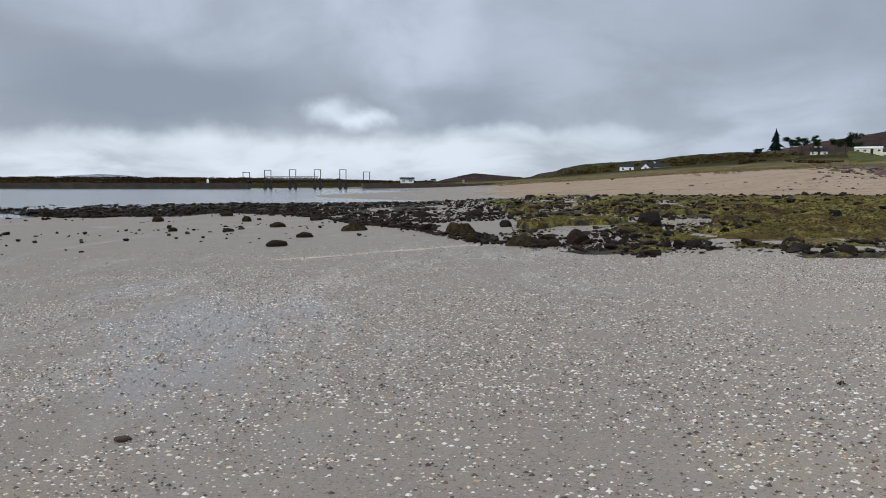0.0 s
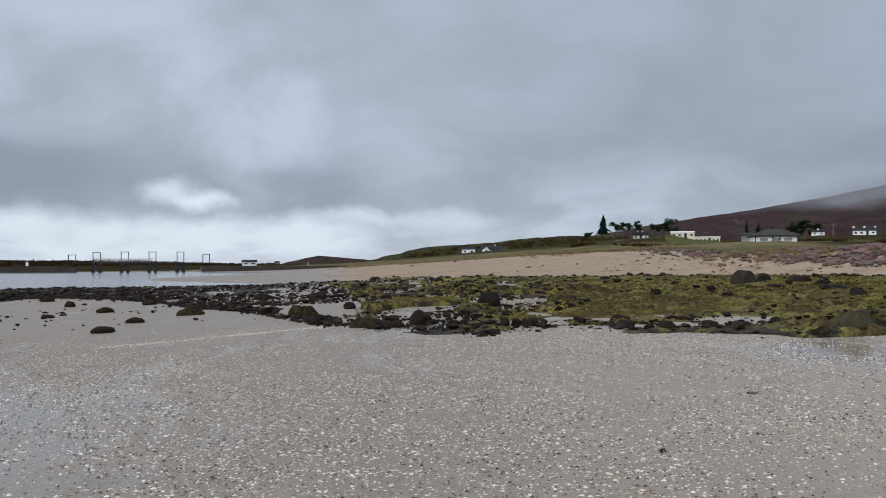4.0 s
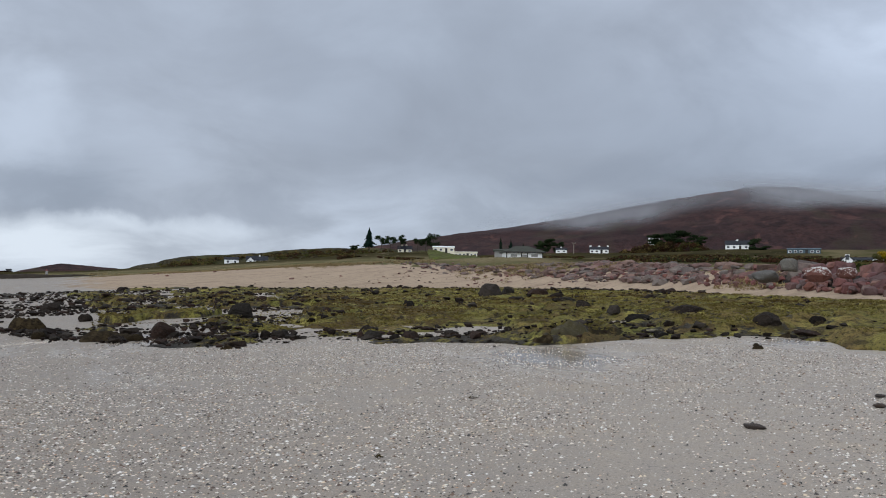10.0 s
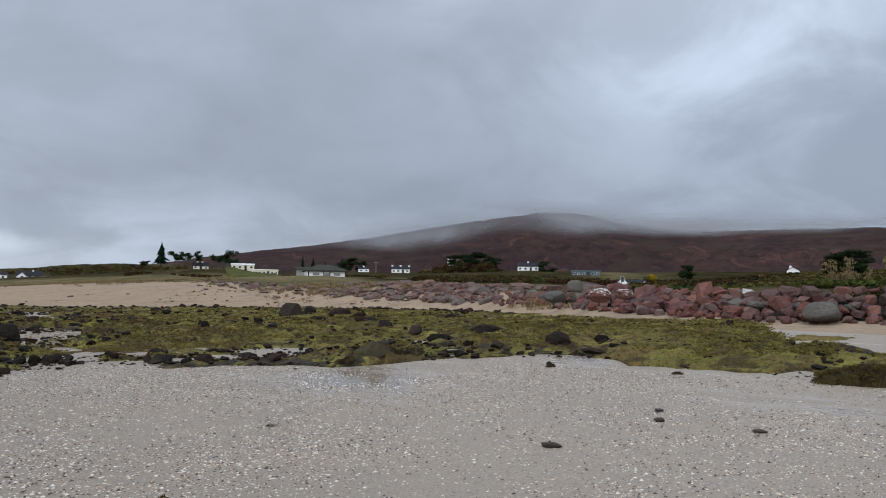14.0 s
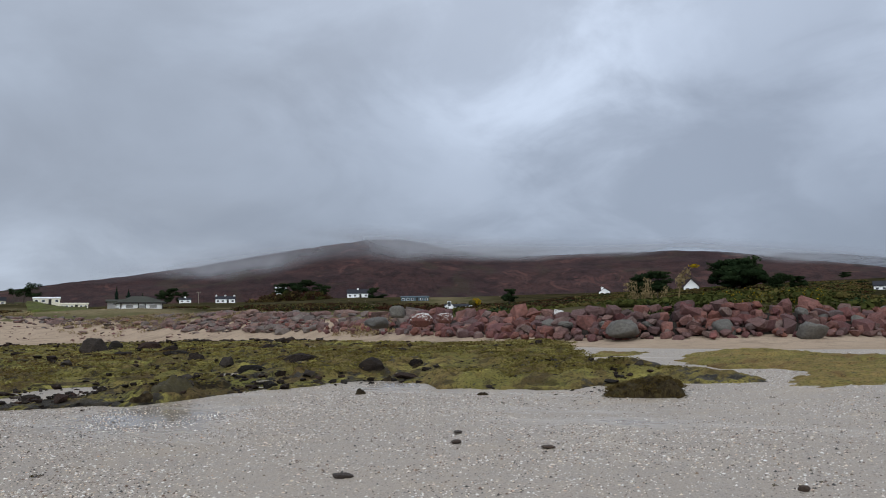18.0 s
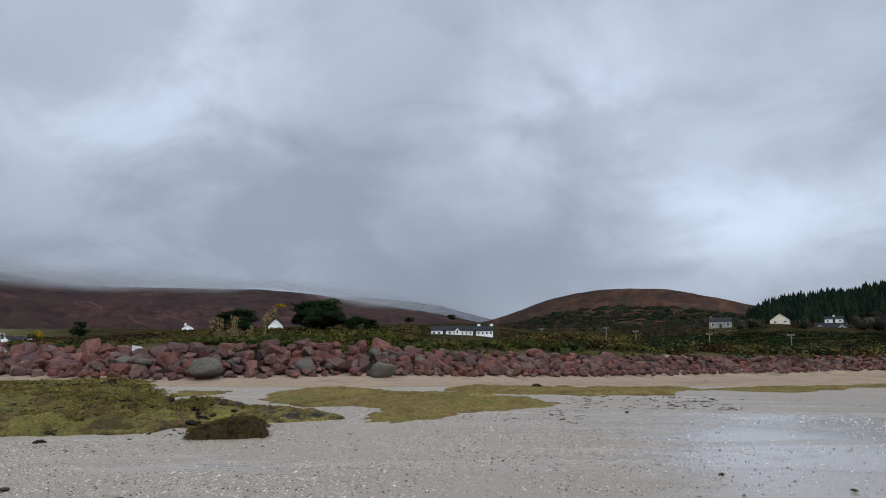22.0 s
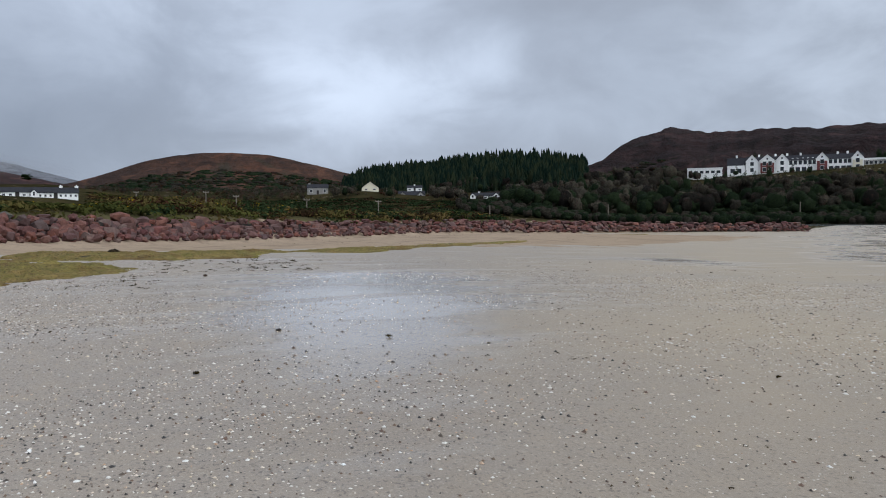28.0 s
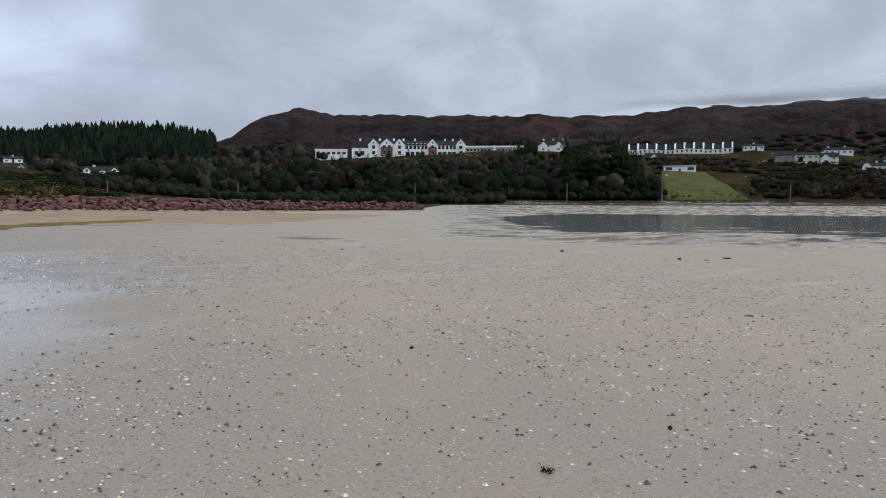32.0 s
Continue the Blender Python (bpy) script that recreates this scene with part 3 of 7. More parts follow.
def cushions(x, y, size, seed):
    """Rounded hummocks about one size across, 0 in the gaps and 1 on the crowns."""
    u, v = x / size, y / size
    iu, iv = np.floor(u), np.floor(v)
    best = np.full(np.shape(x), 9.0)
    for di in (-1, 0, 1):
        for dj in (-1, 0, 1):
            a, b = iu + di, iv + dj
            h1 = np.sin(a * 127.1 + b * 311.7 + seed) * 43758.5453
            h2 = np.sin(a * 269.5 + b * 183.3 + seed) * 24634.6345
            best = np.minimum(best, np.hypot(a + h1 - np.floor(h1) - u, b + h2 - np.floor(h2) - v))
    return np.sqrt(np.clip(1 - (best / 0.72) ** 2, 0, 1))


# ---------- ground sheet ----------
def build_ground():
    rings = np.r_[0.0, np.geomspace(1.2, 4600, 330)]
    az = np.r_[np.arange(-36, 178, 0.38), np.arange(178, 324, 3.0)]
    R, A = np.meshgrid(rings, az, indexing="ij")
    x, y = (CX + R * np.sin(np.radians(A))).ravel(), (CY + R * np.cos(np.radians(A))).ravel()
    z = lie(x, y)
    a, d = bearings(x, y)
    a = np.where(a < -60, a + 360, a)
    z += (fbm(x * 0.5, y * 0.5, 11, 2) - 0.5) * np.interp(d, [0, 10, 60], [0.02, 0.045, 0.09])
    flats = np.clip((a - 140) / 8, 0, 1) * np.clip((d - 22) / 12, 0, 1) * (d < 301)
    z += flats * (fbm(x * 0.022 + y * 0.03, (y * 0.10 - x * 0.045) * 1.8, 21, 4) - 0.5) * np.interp(d, [20, 45, 60, 85, 300], [0.10, 0.22, 0.10, 0.14, 0.42])
    z += flats * (fbm(x * 0.06 + y * 0.05, (y * 0.42 - x * 0.2) * 1.6, 23, 3) - 0.5) * np.interp(d, [20, 45, 58, 85, 300], [0.1, 0.20, 0.08, 0.1, 0.16])
    dune = edge(DUNE, np.clip(a, -40, 180))
    land = np.where(d > dune, 1.0, 0.0) * (a < 179)
    z += land * (fbm(x * 0.05, y * 0.05, 31, 4) - 0.5) * np.interp(d - dune, [0, 10, 120], [0.1, 0.4, 0.9])
    far = edge(REEF_FAR, np.clip(a, -34, 63))
    beach = np.where(a < 63, (d - far) / 5.0, (d - dune + np.interp(a, [63, 82, 90, 100, 108, 116, 126, 140], [8.5, 10, 14, 23, 34, 46, 58, 50])) / np.interp(a, [63, 105, 125], [3, 6, 14]))
    me = mesh_of("ground", np.stack([x, y, z], 1), grid_faces(len(rings), len(az), wrap=True), GROUND, True)
    attribute(me, "dry", np.clip(beach + 0.5, 0, 1) * np.clip((a + 1) / 9, 0, 1) * np.clip((141 - a) / 4, 0, 1) * np.clip((z - SEA - 0.25) / 0.3, 0, 1))
    attribute(me, "grass", np.clip((d - dune) / np.maximum(1.2, dune * 0.13) + 0.5, 0, 1) * (a < 179))
    attribute(me, "scrub", np.clip((d - 252) / 8, 0, 1) * np.clip((1 - a) / 3, 0, 1) + np.clip((a - 55) / 6, 0, 1) * np.clip((d - dune - 1) / 4, 0, 1) + np.clip((d - 285) / 20, 0, 1) * np.clip((56 - a) / 3, 0, 1) * 0.9 + np.clip((d - dune - 22) / 25, 0, 1) * np.clip((a - 31) / 4, 0, 1) * np.clip((61 - a) / 6, 0, 1) * (d < 285) * 0.95)
    pool = 1.35 * np.exp(-((a - 109) / 11) ** 2 - ((d - 10.5) / 5.5) ** 2) + 0.9 * np.exp(-((a - 36) / 6) ** 2 - ((d - 12) / 2) ** 2) + 0.8 * np.exp(-((a - 132) / 5) ** 2 - ((d - 23) / 2) ** 2)
    pool += 0.95 * np.exp(-((a + 21) / 11) ** 2 - ((d - 9) / 5) ** 2) + 0.5 * np.exp(-((a - 66) / 8) ** 2 - ((d - 9) / 1.5) ** 2) + 0.7 * np.clip((a - 136) / 8, 0, 1) * np.clip((d - 24) / 8, 0, 1)
    pool += 0.8 * np.exp(-((a - 52) / 4) ** 2 - ((d - 14) / 1.2) ** 2) + 0.6 * np.exp(-((a - 8) / 9) ** 2 - ((d - 18) / 4) ** 2)
    attribute(me, "wet", np.clip(pool, 0, 1))
    attribute(me, "tan", np.clip((a - 112) / 22, 0, 1) * np.clip((d - 3) / 6, 0.3, 1))
    attribute(me, "pale", np.interp(a, [-60, 0, 40, 85, 115, 178, 300], [0.0, 0.05, 0.9, 1.0, 0.5, 0.45, 0.0]))
    attribute(me, "shelly", np.interp(a, [-36, 100, 125, 150, 178, 300], [1, 1, 0.75, 0.5, 0.45, 1]) * np.interp(d, [0, 14, 24], [1, 0.8, 0.0]))
    return tagged(new("ground", me), "damp grey-brown shelly sand running up to dry beach and turf", "ground", kind="structure")


build_ground()
sv = np.array([(CX + r * math.sin(a * math.pi / 48), CY + r * math.cos(a * math.pi / 48), SEA) for r in (20, 300, 4700) for a in range(96)])
tagged(new("water", mesh_of("water", sv, grid_faces(3, 96, wrap=True), WATER)), "calm grey sea reflecting the overcast sky", "sea", kind="structure")


# ---------- hills ----------
SLOPES = {}

def hill(name, ridge, foot, mat, label, far=1.25, rough=1.0, steep=1.5, seed=1, n=260, m=34):
    """A hill from its skyline (bearing, distance, rise per metre of distance); foot: distance and height of its near foot."""
    t = np.array(ridge, float)
    az = np.linspace(t[0, 0], t[-1, 0], n)

    def smooth(col):
        v = np.interp(az, t[:, 0], t[:, col])
        w = max(1, n // 90)
        return np.convolve(np.pad(v, w, mode="edge"), np.ones(2 * w + 1) / (2 * w + 1), "valid")
    foot = (foot[0] - 25, foot[1] - 6)
    dr, zr = smooth(1), EYE + smooth(2) * smooth(1)
    zr = zr + (fbm(az * 1.1, az * 0 + seed, seed + 3, 4) - 0.5) * rough * dr * 0.0045
    rows = []
    for f in np.r_[np.linspace(0, 1, m), 1.06, 1.2, 1.5]:
        d = foot[0] + (dr - foot[0]) * f if f <= 1 else dr * (1 + (far - 1) * (f - 1) * 2)
        z = foot[1] + (zr - foot[1]) * (f ** steep if f <= 1 else 1 - ((f - 1) * 2) ** 2 * 0.9)
        x, y = CX + d * np.sin(np.radians(az)), CY + d * np.cos(np.radians(az))
        s = 9.0 / dr.mean()
        w = (fbm(x * s, y * s, seed + 9, 5) - 0.5) * rough * dr * 0.028 * (f * (1 - f) * 4 if f <= 1 else 0)
        rows.append(np.stack([x, y, np.maximum(z + w, foot[1] - 9)], 1))
    v = np.concatenate(rows)
    me = mesh_of(name, v, grid_faces(len(rows), n), mat, True)
    SLOPES[name] = (az, foot, dr, zr, steep)
    return tagged(new(name, me), label, "hill", kind="structure")


def on_slope(name, a, f):
    """A place on a hill at a bearing, a fraction f of the way from its foot to its ridge."""
    az, foot, dr, zr, steep = SLOPES[name]
    d0, z0 = np.interp(a, az, dr), np.interp(a, az, zr)
    return (*spot(a, foot[0] + (d0 - foot[0]) * f), foot[1] + (z0 - foot[1]) * f ** steep)


hill("mountain", [(20, 1500, 0.03), (24, 1500, 0.043), (28.2, 1500, 0.0557), (33.2, 1500, 0.067), (38.1, 1500, 0.0804), (42.8, 1500, 0.0956), (46.6, 1500, 0.1064), (50.7, 1500, 0.116), (53.5, 1500, 0.114), (56, 1500, 0.103), (59.8, 1500, 0.0924), (63, 1500, 0.0905), (66, 1500, 0.0912), (72.4, 1500, 0.0914), (76.5, 1500, 0.0861), (80.4, 1500, 0.0757), (85.2, 1500, 0.0618), (89, 1500, 0.048), (94, 1500, 0.03)], (480, 13), MOOR, "dark heather moor mountain with its summit in cloud", rough=0.38, steep=1.25, seed=2, n=420)
# moor tones lifted towards the sky: the far ridge's haze is painted in
FAR_MOOR = material("haze_tinted_moor", moor_look((0.145, 0.155, 0.175), (0.165, 0.17, 0.19), (0.15, 0.158, 0.175), 1.05))
hill("far_ridge", [(76, 2600, 0.07), (80, 2600, 0.083), (84, 2600, 0.076), (86, 2600, 0.0705), (89.2, 2600, 0.0543), (93, 2600, 0.04)], (1500, 40), FAR_MOOR, "ridge behind the moor, mist put into its pale colour", rough=0.5, seed=5, n=120)
hill("red_hill", [(86, 900, 0.035), (88, 900, 0.046), (90, 900, 0.0541), (93.6, 900, 0.0762), (96, 900, 0.0855), (97.6, 900, 0.0885), (99.5, 900, 0.0890), (102, 900, 0.0879), (105.8, 900, 0.0735), (108, 900, 0.0635), (112, 900, 0.052), (118, 900, 0.04)], (430, 15), RUST, "rounded hill of rust-brown bracken", rough=0.4, steep=1.3, seed=8)
hill("wooded_hill", [(103, 520, 0.03), (106, 520, 0.04), (108.3, 520, 0.047), (112, 520, 0.060), (116, 520, 0.071), (120, 520, 0.0745), (123, 520, 0.070), (125.2, 520, 0.062), (128, 520, 0.053), (132, 520, 0.045)], (380, 14), ROUGH, "low hill carrying a conifer plantation", rough=0.5, seed=12)
hill("crag_ridge", [(123, 1000, 0.05), (125, 1000, 0.062), (126.6, 1000, 0.0735), (127.7, 1000, 0.092), (128.9, 1000, 0.1055), (130, 1000, 0.1085), (131.3, 1000, 0.1135), (134, 1000, 0.1055), (138.3, 1000, 0.1067), (144.5, 1000, 0.1075), (150.7, 1000, 0.1042), (155.9, 1000, 0.1051), (158.6, 1000, 0.1125), (164, 1000, 0.1108), (168.6, 1000, 0.1135), (171.4, 1000, 0.113), (176, 1000, 0.108), (183, 1000, 0.08)], (470, 24), CRAG, "long craggy ridge of dark rock and heather", rough=1.7, steep=1.2, seed=17, n=420)
hill("green_knoll", [(5, 470, 0.004), (7.4, 470, 0.0132), (9, 470, 0.020), (11, 470, 0.0263), (15, 470, 0.0296), (18.8, 470, 0.0372), (22.3, 470, 0.0392), (24.2, 470, 0.039), (27.7, 470, 0.036), (31, 470, 0.030), (37, 470, 0.022)], (360, 6), ROUGH, "low rough pasture knoll with scrub", rough=0.6, steep=1.1, seed=22)
hill("brown_headland", [(-0.5, 800, 0.002), (1.2, 800, 0.0095), (2.2, 800, 0.0133), (3.2, 800, 0.0125), (4.5, 800, 0.0098), (6.2, 800, 0.0076), (10, 800, 0.005)], (560, 1), MOOR, "small brown headland across the water", rough=0.3, seed=27, n=90)
hill("island", [(-27.5, 3500, 0.0045), (-26, 3500, 0.0075), (-23.85, 3500, 0.0102), (-22.3, 3500, 0.0085), (-20, 3500, 0.0045)], (3200, -1), HAZE, "island on the horizon, distance haze put into its pale blue colour", rough=0.15, seed=30, n=80, m=8)

# ---------- stones ----------
def rock_points(seed, level=2, cuts=11, bite=0.62, squash=(1, 1, 1)):
    """A broken stone: the hull of a few uneven points; level 3 is rounder and finer."""
    rng = np.random.RandomState(seed)
    n = {1: 11, 2: 24, 3: 36}[level]
    p = rng.normal(size=(n, 3))
    p /= np.linalg.norm(p, axis=1)[:, None]
    p = np.sign(p) * np.abs(p) ** (0.74 if bite < 0.6 else 0.9)
    p *= rng.uniform(bite + 0.2, 1.08, n)[:, None]
    bm = bmesh.new()
    vs = [bm.verts.new(q) for q in p]
    made = bmesh.ops.convex_hull(bm, input=vs)
    bmesh.ops.delete(bm, geom=[g for g in bm.verts if not g.link_faces], context="VERTS")
    if level == 3:
        bmesh.ops.subdivide_edges(bm, edges=bm.edges[:], cuts=2, use_grid_fill=True, smooth=0.12)
        bmesh.ops.triangulate(bm, faces=bm.faces[:])
        for q in bm.verts:
            q.co *= 1 + 0.10 * noise.fractal(q.co * 2.2 + Vector((seed, 0, 0)), 0.8, 2.0, 4)
    bm.verts.index_update()
    v = np.array([q.co for q in bm.verts])
    f = np.array([[q.index for q in t.verts] for t in bm.faces])
    bm.free()
    return v * np.array(squash), f


def rock_meshes(name, mat, count, seed, level=2, cuts=11, bite=0.62, squash=(1, 1, 1), smooth=False):
    out = []
    for i in range(count):
        v, f = rock_points(seed + i, level, cuts, bite, squash)
        out.append(mesh_of(name, v, f, mat, smooth))
    return out


def scatter_rocks(name, places, mat, seed, label, category, level=1, cuts=8, bite=0.6):
    """Many small stones in one mesh; places: x, y, z, radius, flatness, turn."""
    kinds = [rock_points(seed + i, level, cuts, bite) for i in range(10)]
    vs, fs, n = [], [], 0
    for i, (x, y, z, r, flat, turn) in enumerate(places):
        v, f = kinds[i % 10]
        c, s = math.cos(turn), math.sin(turn)
        q = v * (r, r * 0.8, r * flat)
        vs.append(np.stack([q[:, 0] * c - q[:, 1] * s + x, q[:, 0] * s + q[:, 1] * c + y, q[:, 2] + z], 1))
        fs.append(f + n)
        n += len(v)
    me = mesh_of(name, np.concatenate(vs), np.concatenate(fs), mat)
    return tagged(new(name, me), label, category, kind="stuff")


# rock armour along the top of the beach
rng = np.random.RandomState(41)
toe = np.array([(*spot(a, d), z) for a, d, z in FOOT])
steps = np.r_[0, np.cumsum(np.hypot(*np.diff(toe[:, :2], axis=0).T))]
revetment = tagged(new("rock_revetment"), "long bank of heaped red sandstone boulders along the beach", "sea defence")
red = rock_meshes("boulder", RED_STONE, 24, 100, 2, 15, 0.45)
grey = rock_meshes("boulder", GREY_STONE, 4, 140, 3, 10, 0.62)
white = rock_meshes("boulder", WHITE_STONE, 3, 150, 2, 11, 0.6)
far_stones, slab_stones = [], []
count = 0
s = 0.0
while s < steps[-1]:
    here = [np.interp(s, steps, toe[:, i]) for i in range(3)]
    ahead = [np.interp(min(s + 1, steps[-1]), steps, toe[:, i]) - np.interp(max(s - 1, 0), steps, toe[:, i]) for i in range(2)]
    L = math.hypot(*ahead)
    out = (-ahead[1] / L, ahead[0] / L)
    az = math.degrees(math.atan2(here[0] - CX, here[1] - CY))
    if out[0] * (here[0] - CX) + out[1] * (here[1] - CY) < 0:
        out = (-out[0], -out[1])
    tall = np.interp(az, [33, 39, 47, 53, 57, 61, 68, 78, 88, 95, 103, 112, 118, 126, 140], [0.5, 1.25, 1.2, 1.2, 1.08, 1.15, 1.25, 1.28, 1.12, 1.08, 1.08, 1.05, 1.1, 1.1, 0.9])
    large = np.interp(az, [33, 48, 55, 62, 84, 92, 100, 116, 140], [1.75, 1.6, 1.2, 0.98, 0.95, 0.95, 1.0, 1.15, 1.3])
    rows = 5 if large < 1.35 else 4
    for j in range(rows):
        f = j / (rows - 1)
        size = rng.uniform(0.17, 0.35) * (1.4 if rng.rand() < 0.22 else 1.0) * large * (0.72 if j == 0 else 1)
        w = -0.2 + np.interp(az, [45, 58], [0.7, 0.0]) + f * 2.0 + rng.uniform(-0.2, 0.2)
        x, y = here[0] + out[0] * w + rng.uniform(-0.2, 0.2), here[1] + out[1] * w + rng.uniform(-0.2, 0.2)
        z = here[2] + size * 0.2 + max(0.0, az - 105) * 0.006 + f * (tall - 0.30) + rng.uniform(-0.09, 0.12)
        flat = rng.uniform(0.55, 0.95) * np.interp(az, [45, 60, 95, 110], [0.62, 1, 1, 0.72])
        if 60 < az < 92 and count < 292:
            r = rng.rand()
            pool = red if r < 0.95 else grey if r < 0.99 else white
            b = new("boulder", pool[rng.randint(len(pool))])
            b.parent = revetment
            b.matrix_local = pose(x, y, z, rng.uniform(-25, 25), rng.uniform(-25, 25), rng.uniform(0, 360)) @ Matrix.Diagonal((size * 1.15, size * 0.95, size * flat, 1))
            count += 1
        else:
            (slab_stones if az < 52 and rng.rand() < 0.75 else far_stones).append((x, y, z, size * 1.12, flat, rng.uniform(0, 6.3)))
    for _ in range(5):
        f = rng.rand()
        far_stones.append((here[0] + out[0] * (f * 2.0 - 0.35) + rng.uniform(-0.3, 0.3), here[1] + out[1] * (f * 2.0 - 0.35) + rng.uniform(-0.3, 0.3), here[2] + 0.02 + f * (tall - 0.5) + rng.uniform(-0.05, 0.1), rng.uniform(0.10, 0.27), rng.uniform(0.6, 0.9), rng.uniform(0, 6.3)))
    s += 0.46 * large
# packed earth and rubble under the stones, coloured near-black for shade in the gaps
core_v = []
for i in range(0, int(steps[-1]) + 1):
    c = [np.interp(i, steps, toe[:, q]) for q in range(3)]
    g = [np.interp(min(i + 1, steps[-1]), steps, toe[:, q]) - np.interp(max(i - 1, 0), steps, toe[:, q]) for q in range(2)]
    o = np.array([-g[1], g[0]]) / math.hypot(*g)
    if o @ np.array([c[0] - CX, c[1] - CY]) < 0:
        o = -o
    az = math.degrees(math.atan2(c[0] - CX, c[1] - CY))
    t = np.interp(az, [33, 39, 55, 103, 118, 140], [0.2, 0.7, 0.8, 0.85, 0.8, 0.5])
    for w, z in ((-0.1, -0.2), (0.5, t * 0.25), (1.7, t), (2.8, t * 0.9), (4.2, -0.4)):
        core_v.append((c[0] + o[0] * w, c[1] + o[1] * w, c[2] + z))
core = new("core", mesh_of("core", core_v, grid_faces(len(core_v) // 5, 5), DARK_STONE, True))
core.parent = revetment
ob = scatter_rocks("scree", slab_stones, SLAB, 230, "heaped grey-brown slabs", "", 2, 15, 0.42)
ob.parent = revetment
ob = scatter_rocks("rubble", far_stones, RED_STONE, 200, "heaped red sandstone boulders", "", 2, 15, 0.42)
ob.parent = revetment


# ---------- seaweed reef and mats ----------
def weed_rise(x, y, m, height, bare=None, reef=True):
    """Height of the weed over the sand: hummocks, hollows and a feathered rim; m is the way in from the edge."""
    a, d = bearings(x, y)
    body = np.clip(m / (1.0 if reef else 0.8), -0.5, 1)
    wx, wy = x + (fbm(x * 1.3, y * 1.3, 52, 2) - 0.5) * 0.6, y + (fbm(x * 1.3, y * 1.3, 53, 2) - 0.5) * 0.6
    lumps = cushions(wx, wy, 1.3, 5.0) * 0.35 + cushions(wx, wy, 0.7, 3.0) * 0.55 + cushions(wx, wy, 0.3, 8.0) * 0.38 + fbm(x * 0.5, y * 0.5, 51, 3) * 0.3
    hollow = np.clip((fbm(x * 0.33, y * 0.33, 71, 4) - np.interp(a, [20, 45], [0.34, 0.22])) * 6, -0.8, 1)
    if bare is not None:
        cut = np.interp(a, [-10, 0, 10], [0.57, 0.66, 0.70])
        hollow = np.where(bare(a, d) > 0.5, np.clip((fbm(x * 0.5, y * 0.5, 75, 4) - cut) * 6, -0.8, 0.5), hollow)
    rise = np.where(body > 0, np.maximum(body, 0) ** 0.6, body) * np.where(hollow > 0, 1, 0) * height * (0.08 + np.clip(lumps, 0, 1.6) ** 1.7 * 0.72) * np.clip(hollow, 0.0, 1)
    return rise + np.minimum(hollow, 0) * 0.12 - np.where(body < 0, 0.12, 0) + (fbm(x * 9, y * 9, 81, 2) - 0.5) * 0.05


def weed_sheet(name, near, far, label, height, step_az=0.13, step_d=0.0052, bare=None, outline=None):
    az = np.arange(near[0][0] - 0.8, near[-1][0] + 0.8, step_az)
    lo, hi = min(d for _, d in near) * 0.93, max(d for _, d in far) * 1.05
    ring = np.geomspace(lo, hi, max(12, int(math.log(hi / lo) / step_d)))
    R, A = np.meshgrid(ring, az, indexing="ij")
    x, y = (CX + R * np.sin(np.radians(A))).ravel(), (CY + R * np.cos(np.radians(A))).ravel()
    m = inside(x, y, near, far) if outline is None else within(x, y, outline)
    a, d = bearings(x, y)
    z = lie(x, y) + weed_rise(x, y, m, height, bare, outline is None)
    v, f = np.stack([x, y, z], 1), grid_faces(len(ring), len(az), m > -0.35)
    v, f, ids = used_only(v, f)
    me = mesh_of(name, v, f, WEED, True)
    b = np.zeros(len(ids)) if bare is None else bare(a, d)[ids] * 0.75 + np.clip(0.35 - m[ids] * 0.5, 0, 0.35)
    attribute(me, "bare", np.clip(b, 0, 1))
    attribute(me, "flat", np.ones(len(ids)) if outline is not None else np.interp(a[ids], [44, 62], [0, 0.3]))
    return tagged(new(name, me), label, "seaweed", kind="stuff")


def stony(a, d):
    """Where the reef is bare dark stone rather than weed."""
    x, y = spot_arrays(a, d)
    rag = (fbm(x * 0.22, y * 0.22, 37, 4) - 0.5) * 1.8
    base = np.interp(a, [-34, -2, 8, 15, 22, 30, 40], [1, 0.95, 0.9, 0.7, 0.3, 0.1, 0.05]) - 0.35 * np.clip((d - 20) / 8, 0, 1) * np.clip((a - 0) / 6, 0, 1) + 0.3 * np.clip((18 - d) / 2, 0, 1) * np.clip((46 - a) / 8, 0, 1)
    return np.clip(base + rag * np.interp(a, [-34, -5, 10], [0.3, 0.6, 1]), 0, 1)


def spot_arrays(a, d):
    return CX + d * np.sin(np.radians(a)), CY + d * np.cos(np.radians(a))


REEF_RISE = 0.19


def reef_top(x, y):
    """Ground or reef height, whichever is on top."""
    x, y = np.atleast_1d(np.asarray(x, float)), np.atleast_1d(np.asarray(y, float))
    m = inside(x, y, REEF_NEAR, REEF_FAR)
    return lie(x, y) + np.where(m > -0.3, np.maximum(0, weed_rise(x, y, m, REEF_RISE, stony)), 0)


weed_sheet("seaweed_reef", REEF_NEAR, REEF_FAR, "low reef of stones matted with yellow-green seaweed", REEF_RISE, bare=stony)
for outline in MATS:
    a0, a1 = min(a for a, d in outline), max(a for a, d in outline)
    d0, d1 = min(d for a, d in outline), max(d for a, d in outline)
    weed_sheet("seaweed_mat", [(a0, d0), (a1, d0)], [(a0, d1), (a1, d1)], "flat olive-green mat of seaweed on the sand", 0.085 if d0 < 18 else 0.06, 0.09, 0.0045, outline=outline)

